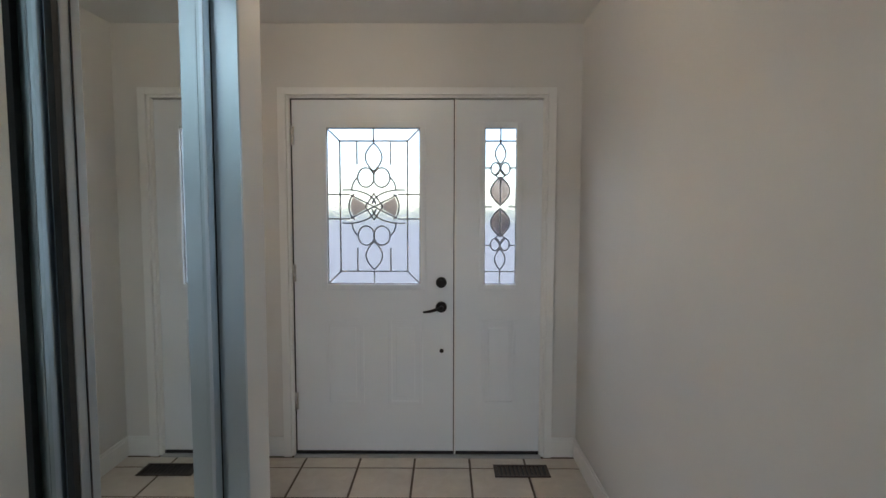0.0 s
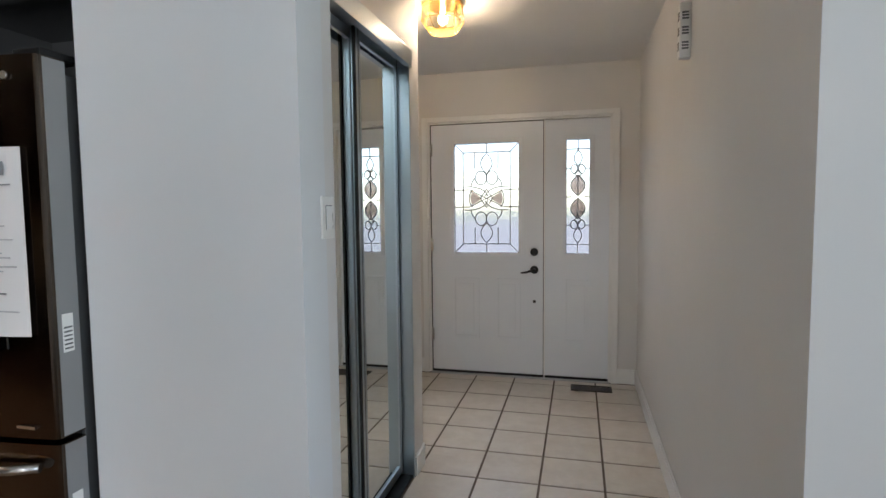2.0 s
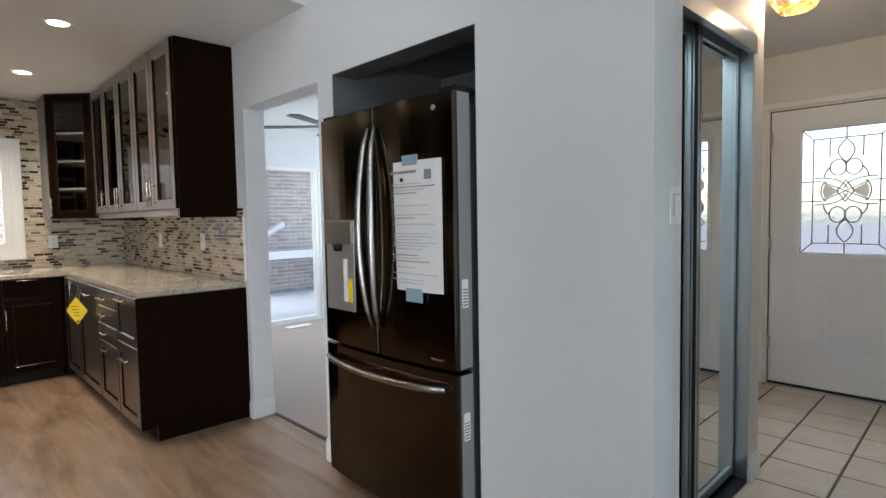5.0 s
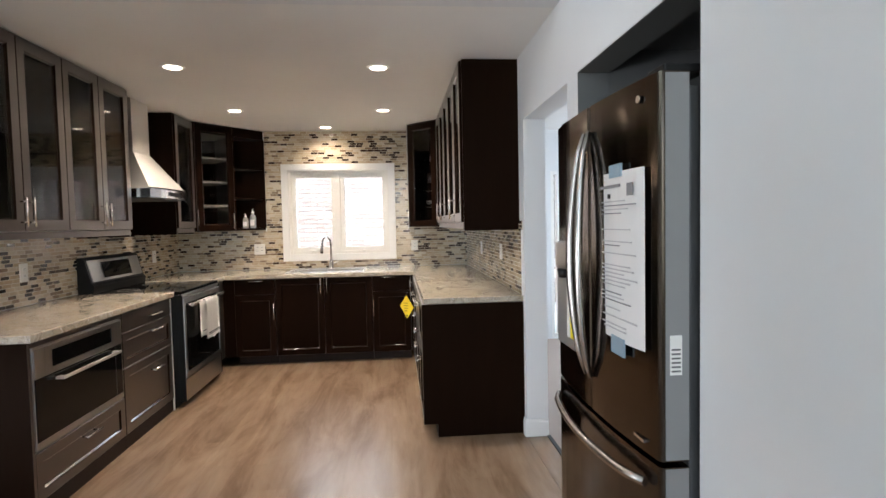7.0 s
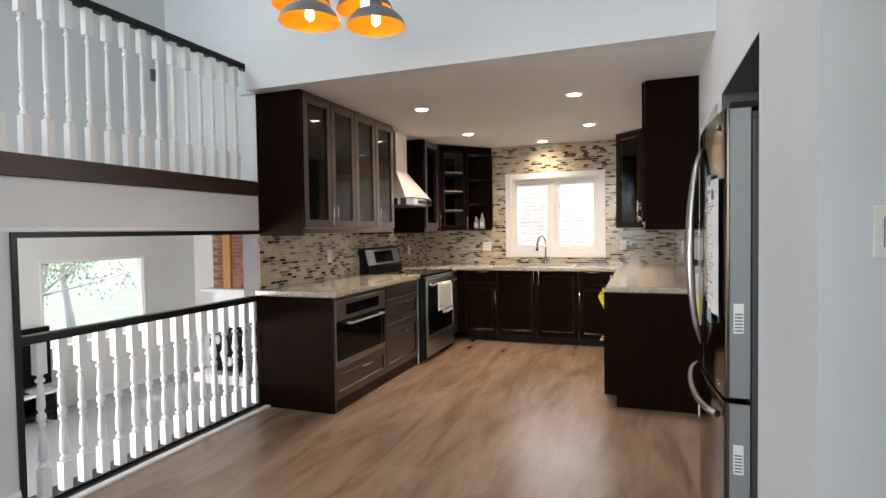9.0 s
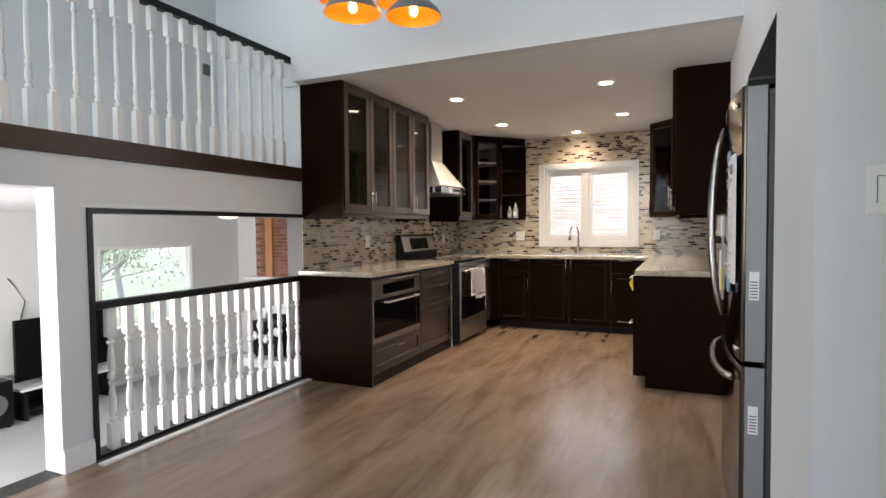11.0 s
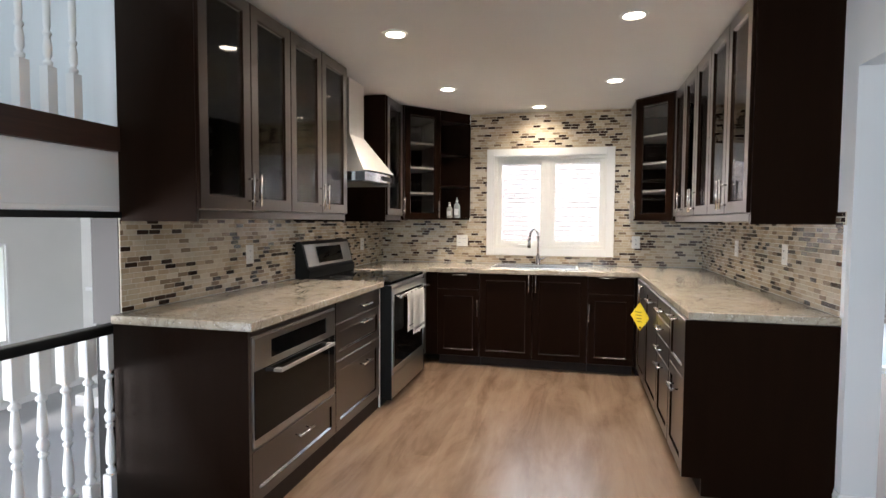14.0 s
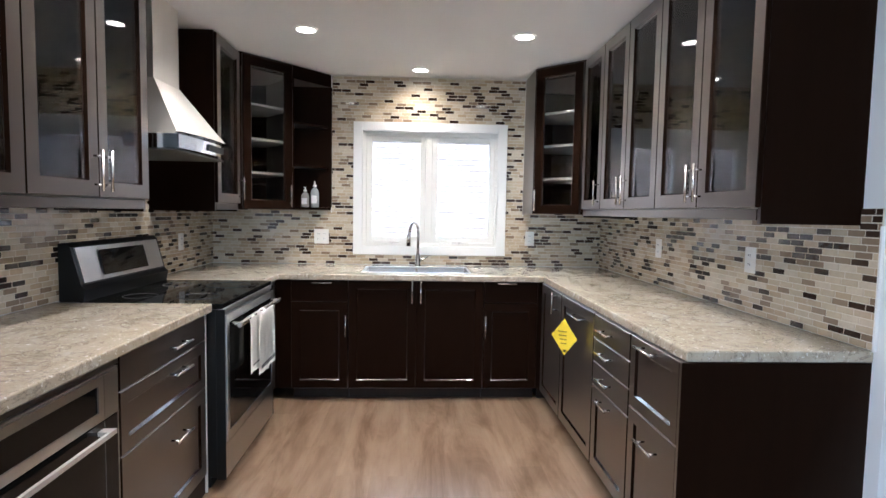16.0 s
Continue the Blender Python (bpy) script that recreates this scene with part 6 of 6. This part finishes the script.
def hall_lamp():
    x, y = -0.50, 2.02
    u = thing("ceiling_lamp", "octagonal brass and clear glass ceiling lamp, lit", "ceiling lamp", pose(x, y, H))
    glass = pane_material("bevelled_lamp_glass", (1.0, 0.93, 0.78), 0.05)

    def octo(r, z):
        return [(r * math.cos(radians(22.5 + 45 * k)), r * math.sin(radians(22.5 + 45 * k)), z) for k in range(8)]

    bm = bmesh.new()
    prism(bm, [(a, b) for a, b, _ in octo(0.115, 0)], -0.018, 0.0)
    part("canopy", bm, BRASS, u)
    levels = [(0.105, -0.018), (0.115, -0.10), (0.075, -0.155)]
    bm = bmesh.new()
    rings = [[bm.verts.new(p) for p in octo(r, z)] for r, z in levels]
    for a, b in zip(rings, rings[1:]):
        for k in range(8):
            bm.faces.new((a[k], b[k], b[(k + 1) % 8], a[(k + 1) % 8]))
    bm.faces.new(rings[-1])
    part("glass", bm, glass, u, "clear bevelled glass").visible_shadow = False
    bm = bmesh.new()
    for r, z in levels:
        o = octo(r + 0.001, z)
        for k in range(8):
            tube(bm, [o[k], o[(k + 1) % 8]], 0.0035, 6)
    for (r0, z0), (r1, z1) in zip(levels, levels[1:]):
        for p, q in zip(octo(r0 + 0.001, z0), octo(r1 + 0.001, z1)):
            tube(bm, [p, q], 0.003, 6)
    part("brass_frame", bm, BRASS, u, "polished brass frame").visible_shadow = True
    bm = bmesh.new()
    lathe(bm, [(0.012, -0.02), (0.013, -0.05), (0.028, -0.085), (0.024, -0.105), (0.006, -0.115)][::-1], 12)
    part("bulb", bm, HALLGLOW, u)
    la = bpy.data.lights.new("hall_bulb", "POINT")
    la.energy, la.color, la.shadow_soft_size = HALL_W, (1.0, 0.82, 0.60), 0.012
    ob = new("hall_bulb", la)
    ob.matrix_world = pose(x, y, H - 0.125)


hall_lamp()


def door_chime():
    u = thing("door_chime", "white slotted door chime box high on the hall wall", "door chime", pose(0.65, 1.60, 1.97))
    boxes("box", PLASTIC, u, (-0.045, 0, -0.022, 0.022, 0, 0.225), bevel=0.005)
    for z in (0.035, 0.095, 0.155):
        for k in range(3):
            boxes("slot", GASKET, u, (-0.0465, -0.043, -0.014, 0.014, z + 0.012 * k, z + 0.007 + 0.012 * k))
            boxes("slot", GASKET, u, (-0.036, -0.010, -0.0235, -0.021, z + 0.012 * k, z + 0.007 + 0.012 * k))


door_chime()


def floor_register():
    u = thing("floor_register", "brown metal floor register in the tiles", "floor vent", pose(0.31, 3.29, 0.0))
    brown = mat("brown_painted_metal", (0.045, 0.030, 0.022), 0.45, 0.3)
    bm = bmesh.new()
    ring(bm, -0.15, 0.15, -0.07, 0.07, 0.018, 0.0, 0.006, along="x")
    for v in bm.verts:
        v.co = Vector((v.co.x, v.co.z, v.co.y + 0.002))
    part("frame", bm, brown, u)
    boxes("duct", BLACK, u, (-0.135, 0.135, -0.055, 0.055, -0.002, 0.0012))
    for k in range(11):
        boxes("slat", brown, u, (-0.128 + 0.0233 * k, -0.116 + 0.0233 * k, -0.052, 0.052, 0.001, 0.006))


floor_register()
structure("floor_register_front_room", TRIM, (-5.85, -5.72, 2.05, 2.38, 0.0, 0.008), label="white floor register", bevel=0.002)


def ceiling_fan():
    u = thing("ceiling_fan", "dark ceiling fan at rest in the front room", "ceiling fan", pose(-4.25, 1.75, 0))
    bm = bmesh.new()
    tube(bm, [(0, 0, H), (0, 0, H - 0.16)], 0.012, 8)
    lathe(bm, [(0.05, H - 0.30), (0.10, H - 0.27), (0.11, H - 0.20), (0.05, H - 0.15)], 18)
    part("motor", bm, BRONZE, u)
    for k in range(5):
        bm = bmesh.new()
        a = radians(72 * k + 10)
        o = [(0.10, -0.045), (0.62, -0.065), (0.66, 0.0), (0.62, 0.065), (0.10, 0.045)]
        prism(bm, [(x * math.cos(a) - y * math.sin(a), x * math.sin(a) + y * math.cos(a)) for x, y in o], H - 0.265, H - 0.258)
        part("blade", bm, BRONZE, u)


ceiling_fan()

# ---- family room things ----


def television():
    u = thing("television", "large flat black television on a low stand", "television", pose(-3.80, -8.22, FZ))
    boxes("screen", GLOSSBLACK, u, (-0.65, 0.65, -0.03, 0.03, 0.52, 1.355), bevel=0.006)
    boxes("bezel", BLACK, u, (-0.655, 0.655, -0.034, 0.02, 0.505, 0.52), bevel=0.003)
    bm = bmesh.new()
    box(bm, -0.04, 0.04, -0.02, 0.02, 0.455, 0.51)
    box(bm, -0.28, 0.28, -0.12, 0.12, 0.445, 0.457, bevel=0.004)
    part("stand", bm, BLACK, u)


def media_bench():
    u = thing("media_bench", "low dark media bench with a pale top", "bench", pose(-3.72, -8.20, FZ))
    boxes("top", TRIM, u, (-0.70, 0.62, -0.22, 0.22, 0.405, 0.444), bevel=0.004)
    for x0, x1 in ((-0.66, -0.62), (-0.03, 0.01), (0.54, 0.58)):
        boxes("leg_panel", BLACK, u, (x0, x1, -0.20, 0.20, 0.0, 0.405))
    boxes("lower_shelf", BLACK, u, (-0.62, 0.54, -0.20, 0.20, 0.12, 0.14))
    boxes("back_panel", BLACK, u, (-0.62, 0.54, -0.20, -0.19, 0.14, 0.405))


television()
media_bench()
u = thing("subwoofer", "black box loudspeaker on the carpet", "loudspeaker", pose(-2.78, -8.15, FZ))
boxes("cabinet", BLACK, u, (-0.20, 0.20, -0.2, 0.2, 0.02, 0.62), bevel=0.01)
bm = bmesh.new()
tube(bm, [(0, 0.2, 0.32), (0, 0.212, 0.32)], [0.14, 0.13], 20)
part("grille", bm, GASKET, u)
for xx in (-0.16, 0.16):
    for yy in (-0.16, 0.16):
        bm = bmesh.new()
        lathe(bm, [(0.02, 0), (0.02, 0.02)], 8, (xx, yy))
        part("foot", bm, RUBBER, u)
u = thing("television_cable", "loose black cable hanging on the wall", "cable", pose(0, 0, 0))
bm = bmesh.new()
tube(bm, [(-3.22, -8.44, 0.62), (-3.30, -8.43, 0.50), (-3.42, -8.43, 0.28), (-3.36, -8.43, 0.05), (-3.30, -8.43, -0.25)], 0.007, 6)
part("wire", bm, BLACK, u)


def fireplace():
    u = thing("fireplace", "red brick fireplace with a white mantel and varnished post", "fireplace")
    x0, x1, y0, y1 = -7.5, -7.02, -7.53, -5.6
    boxes("core", mat("brown_mortar", (0.30, 0.22, 0.18), 0.95), u, (x0, x1 - 0.01, y0, y1, 0.36, 1.56))
    boxes("surround", TRIM, u, (x0, x1 + 0.02, y0, -7.30, FZ, 0.30), (x0, x1 + 0.02, -6.2, y1, FZ, 0.30), (x0, x1 + 0.02, -7.30, -6.2, -0.35, 0.30), bevel=0.004)
    boxes("firebox", BLACK, u, (x0, x1 - 0.1, -7.30, -6.2, FZ, -0.35))
    boxes("mantel", TRIM, u, (x0, x1 + 0.16, y0 - 0.18, y1 + 0.1, 0.305, 0.36), bevel=0.008)
    boxes("hearth", TRIM, u, (x1 + 0.021, x1 + 0.45, y0 - 0.1, y1, FZ, FZ + 0.16), bevel=0.008)
    boxes("corner_post", POST, u, (x1 + 0.002, x1 + 0.06, -7.235, -7.075, 0.361, 1.56), bevel=0.004)
    bm = bmesh.new()
    box(bm, 0, 0.012, -0.098, 0.098, -0.029, 0.029)
    me = finish("brick", bm, BRICK)
    for j in range(17):
        for i in range(11):
            y = y0 + 0.105 + i * 0.21 + (0.105 if j % 2 else 0)
            if y + 0.1 > y1:
                continue
            b = new("brick", me)
            b.parent = u
            b.matrix_local = pose(x1 - 0.011, y, 0.398 + j * 0.069)


fireplace()


def fire_screen():
    u = thing("fire_screen", "black iron stove with white ornaments before the fireplace", "stove", pose(-6.78, -6.95, FZ + 0.16))
    bm = bmesh.new()
    box(bm, -0.13, 0.13, -0.36, 0.30, 0.05, 0.70, bevel=0.02)
    part("body", bm, BLACK, u)
    for yy in (-0.30, 0.24):
        for xx in (-0.09, 0.09):
            bm = bmesh.new()
            tube(bm, [(xx, yy, 0.0), (xx, yy, 0.07)], [0.018, 0.03], 8)
            part("leg", bm, BLACK, u)
    for k in range(5):
        bm = bmesh.new()
        bmesh.ops.create_uvsphere(bm, u_segments=12, v_segments=8, radius=0.07)
        for v in bm.verts:
            v.co = Vector((v.co.x * 0.7, v.co.y, v.co.z * 1.2)) + Vector((0.14, -0.30 + 0.13 * k, 0.42 + 0.20 * math.sin(k * 1.7)))
        part("ornament", bm, TRIM, u, "white ornament")


fire_screen()
u = thing("family_ceiling_lamp", "round lit dome ceiling lamp of the family room", "ceiling lamp", pose(-3.9, -5.05, 1.562))
bm = bmesh.new()
lathe(bm, [(0.02, -0.165), (0.11, -0.145), (0.16, -0.10), (0.17, -0.03)], 24)
part("dome", bm, FAMGLOW, u)
bm = bmesh.new()
lathe(bm, [(0.18, -0.03), (0.18, 0.0)], 24)
part("base", bm, TRIM, u)
u = thing("thermostat", "small grey thermostat on the landing wall", "thermostat", pose(-2.58, -3.95, 2.745))
boxes("case", GASKET, u, (-0.035, 0.035, 0.0, 0.02, -0.05, 0.05), bevel=0.004)

# ---- outdoors ----
ground_mat = mat("winter_grass", (0.10, 0.11, 0.06), 0.95)
gv = coords(ground_mat)
link(ground_mat, ramp(ground_mat, noise_of(ground_mat, gv, 1.2, 6), (0.3, (0.06, 0.085, 0.055)), (0.7, (0.12, 0.15, 0.11))), bsdf(ground_mat).inputs["Base Color"])
structure("ground", ground_mat, (-1500, -7.65, -1500, 1500, -1.6, -1.45), (-7.65, 4.2, -1500, -8.65, -1.6, -1.45), (-7.65, 4.2, 3.75, 1500, -0.6, -0.45), (4.2, 1500, -1500, 1500, -0.6, -0.45), label="grass round the house")
structure("front_path", paint("worn_grey_asphalt", (0.15, 0.155, 0.165), 0.85, 60, 0.3), (-60, 60, 3.76, 90, -0.45, -0.12), label="worn grey asphalt drive and road before the entrance")
# Added out of view, only to stop direct sun at these windows.
structure("roof_eave", TRIM, (4.1, 5.25, -4.4, 1.5, 2.95, 3.05), (2.1, 2.8, -7.5, -4.6, 0.90, 1.0), (-7.6, -2.6, -9.5, -8.6, 1.05, 1.15), label="unseen white boards added to keep sun out of the outer windows")
# Slab out of view that keeps sun off the brick beyond the patio door.
structure("porch_roof", TRIM, (-9.1, -6.25, 0.5, 6.4, 3.0, 3.1), label="unseen porch roof slab added to shade the brick wall")
structure("porch_slab", paint("blue_grey_deck_paint", (0.42, 0.46, 0.50), 0.6, 40, 0.2), (-9.0, -6.2, 0.4, 4.5, -0.5, -0.03), label="blue-grey painted porch deck")


def neighbour():
    u = thing("neighbour_house", "pale brown brick side wall of the neighbouring house", "house", pose(-9.2, 0, 0))
    boxes("wall", MORTAR, u, (-0.3, 0, -9.0, 9.0, -1.5, 5.2))
    boxes("eave", TRIM, u, (-0.4, 0.45, -9.2, 9.2, 5.2, 5.4))
    bm = bmesh.new()
    box(bm, 0, 0.012, -0.103, 0.103, -0.031, 0.031)
    me = finish("brick", bm, OUTBRICK)
    vs, fs = [], []
    rnd = random.Random(9)
    n_single = 0
    for j in range(86):
        z = -1.2 + j * 0.074
        for i in range(70):
            y = -7.6 + i * 0.222 + (0.111 if j % 2 else 0)
            if 0.55 < z < 2.5 and -2.25 < y < -0.0 and n_single < 300:
                b = new("brick", me)
                b.parent = u
                b.matrix_local = pose(-0.001 + 0.003 * rnd.random(), y, z)
                n_single += 1
                continue
            n = len(vs)
            o = 0.003 * rnd.random() + 0.011
            vs += [(xx, y + yy, z + zz) for xx in (0, o) for yy in (-0.103, 0.103) for zz in (-0.031, 0.031)]
            fs += [tuple(n + q for q in f) for f in ((4, 6, 7, 5), (0, 4, 5, 1), (2, 3, 7, 6), (0, 2, 6, 4), (1, 5, 7, 3))]
    me2 = bpy.data.meshes.new("brick_field")
    me2.from_pydata(vs, [], fs)
    me2.materials.append(OUTBRICK)
    ob = new("brick_field", me2)
    ob.parent = u
    tagged(ob, kind="stuff")


neighbour()
u = thing("porch_rail", "white wooden porch rail with a slanting brace", "railing", pose(-8.75, 0, 0))
boxes("rail", TRIM, u, (-0.04, 0.04, 0.5, 4.6, 0.62, 0.76), bevel=0.005)
bm = bmesh.new()
tube(bm, [(0.06, 2.0, 0.38), (0.06, 3.6, 1.25)], 0.06, 4)
part("brace", bm, TRIM, u)
for yy in (0.6, 4.4):
    boxes("post", TRIM, u, (-0.05, 0.05, yy - 0.05, yy + 0.05, -0.03, 0.80), bevel=0.004)


def tree(x, y, h, seed, lean):
    rnd = random.Random(seed)
    u = thing("tree", "garden tree with thin branches and pale green leaves", "tree", pose(x, y, -1.46), "garden trees")
    bark = mat("grey_bark", (0.40, 0.38, 0.35), 0.9)
    bump(bark, noise_of(bark, coords(bark, (6, 6, 1)), 6, 6), 0.8, 0.02)
    leafm = mat("pale_leaf", (0.26, 0.34, 0.22), 0.6)
    bm = bmesh.new()
    tips = []
    trunk = [(lean * k * 0.12 + 0.05 * math.sin(k), 0.04 * math.cos(k * 1.3), h * 0.6 * k / 5) for k in range(6)]
    tube(bm, trunk, [0.13 - 0.016 * k for k in range(6)], 8)
    part("trunk", bm, bark, u)
    bm = bmesh.new()
    for k in range(34):
        s = Vector(trunk[rnd.randint(2, 5)])
        a, e, l = rnd.random() * 6.28, 0.15 + rnd.random() * 0.9, 0.9 + rnd.random() * 1.5
        d = Vector((math.cos(a) * math.cos(e), math.sin(a) * math.cos(e), math.sin(e)))
        mid = s + d * l * 0.5 + Vector((0, 0, 0.12 * rnd.random()))
        end = s + d * l + Vector((rnd.random() - 0.5, rnd.random() - 0.5, rnd.random() - 0.3)) * 0.4
        tube(bm, [s, mid, end], [0.03, 0.018, 0.006], 5)
        tips += [mid, end, (mid + end) / 2]
    part("limb", bm, bark, u)
    vs, fs = [], []
    for p in tips:
        for _ in range(46):
            c = p + Vector((rnd.gauss(0, 0.24), rnd.gauss(0, 0.24), rnd.gauss(0, 0.20)))
            a, b, s = rnd.random() * 6.28, rnd.random() * 3, 0.03 + 0.03 * rnd.random()
            q = Euler((b, a, b * 2)).to_matrix()
            n = len(vs)
            vs += [tuple(c + q @ Vector(w)) for w in ((-s, 0, 0), (0, -s * 0.5, 0.004), (s, 0, 0), (0, s * 0.5, 0.004))]
            fs.append((n, n + 1, n + 2, n + 3))
    me = bpy.data.meshes.new("crown")
    me.from_pydata(vs, [], fs)
    me.materials.append(leafm)
    ob = new("crown", me)
    ob.parent = u
    tagged(ob, kind="stuff")


tree(-7.4, -13.2, 6.0, 3, -1.0)
tree(-9.6, -15.0, 6.5, 5, 0.6)
tree(-5.9, -15.5, 6.0, 8, 0.3)

# ---- floors, piece by piece ----


def plank_floor(name, x0, x1, y0, y1, skip=()):
    u = thing(name, "oak-look vinyl plank floor", "floor", kind="structure")
    w, l, g = 0.182, 1.22, 0.0
    rnd = random.Random(21)
    j = 0
    y = y0
    while y < y1 - 0.01:
        ya, yb = y + g / 2, min(y + w, y1) - g / 2
        x = x0 - rnd.random() * l
        while x < x1:
            a, b = max(x, x0) + g / 2, min(x + l, x1) - g / 2
            if b - a > 0.02 and not any(s[0] <= a and b <= s[1] and s[2] <= ya and yb <= s[3] for s in skip):
                bm = bmesh.new()
                q = 0.0003
                lo = [bm.verts.new((px, py, -0.010)) for px, py in ((0, 0), (b - a, 0), (b - a, yb - ya), (0, yb - ya))]
                mi = [bm.verts.new((px, py, -q)) for px, py in ((0, 0), (b - a, 0), (b - a, yb - ya), (0, yb - ya))]
                hi = [bm.verts.new((px, py, 0)) for px, py in ((q, q), (b - a - q, q), (b - a - q, yb - ya - q), (q, yb - ya - q))]
                for p, r in ((lo, mi), (mi, hi)):
                    for i in range(4):
                        bm.faces.new((p[i], p[(i + 1) % 4], r[(i + 1) % 4], r[i]))
                bm.faces.new(hi)
                me = bpy.data.meshes.new("plank")
                bm.to_mesh(me)
                bm.free()
                me.materials.append(PLANK)
                ob = new("plank", me)
                ob.parent = u
                ob.matrix_local = pose(a, ya, 0)
            x += l
        y += w
        j += 1
    return u


plank_floor("floor_kitchen", WX + 0.002, 3.998, SY + 0.002, NY - 0.002, [(-6.05, -4.2, -2.82, -2.25), (-6.05, -5.55, -2.82, 0.42)])
plank_floor("floor_doorway", -3.198, -2.312, NY, 0.548)
plank_floor("floor_side_room", 0.792, 3.998, NY, 1.398)


def tile_floor():
    u = thing("floor_hall", "beige ceramic hall floor tiles with brown grout", "floor", kind="structure")
    boxes("grout", FLOORGROUT, u, (-1.30, 0.65, NY, 3.48, -0.1, -0.003))
    pitch, g = 0.3135, 0.009
    bm = bmesh.new()
    s = pitch - g
    q = 0.0025
    lo = [bm.verts.new((px, py, -0.008)) for px, py in ((0, 0), (s, 0), (s, s), (0, s))]
    hi = [bm.verts.new((px, py, 0)) for px, py in ((q, q), (s - q, q), (s - q, s - q), (q, s - q))]
    for i in range(4):
        bm.faces.new((lo[i], lo[(i + 1) % 4], hi[(i + 1) % 4], hi[i]))
    bm.faces.new(hi)
    me = finish("floor_tile", bm, FLOORTILE)
    gx, gy = 0.03, 2.075
    for i in range(-6, 4):
        for j in range(-7, 6):
            a, b = gx + i * pitch + g / 2, gy + j * pitch + g / 2
            x0, x1, y0, y1 = max(a, -1.299), min(a + s, 0.649), max(b, NY + 0.001), min(b + s, 3.449)
            if x1 - x0 < 0.02 or y1 - y0 < 0.02:
                continue
            t = new("floor_tile", me)
            t.parent = u
            t.matrix_local = Matrix.LocRotScale((x0, y0, 0), None, ((x1 - x0) / s, (y1 - y0) / s, 1))


tile_floor()
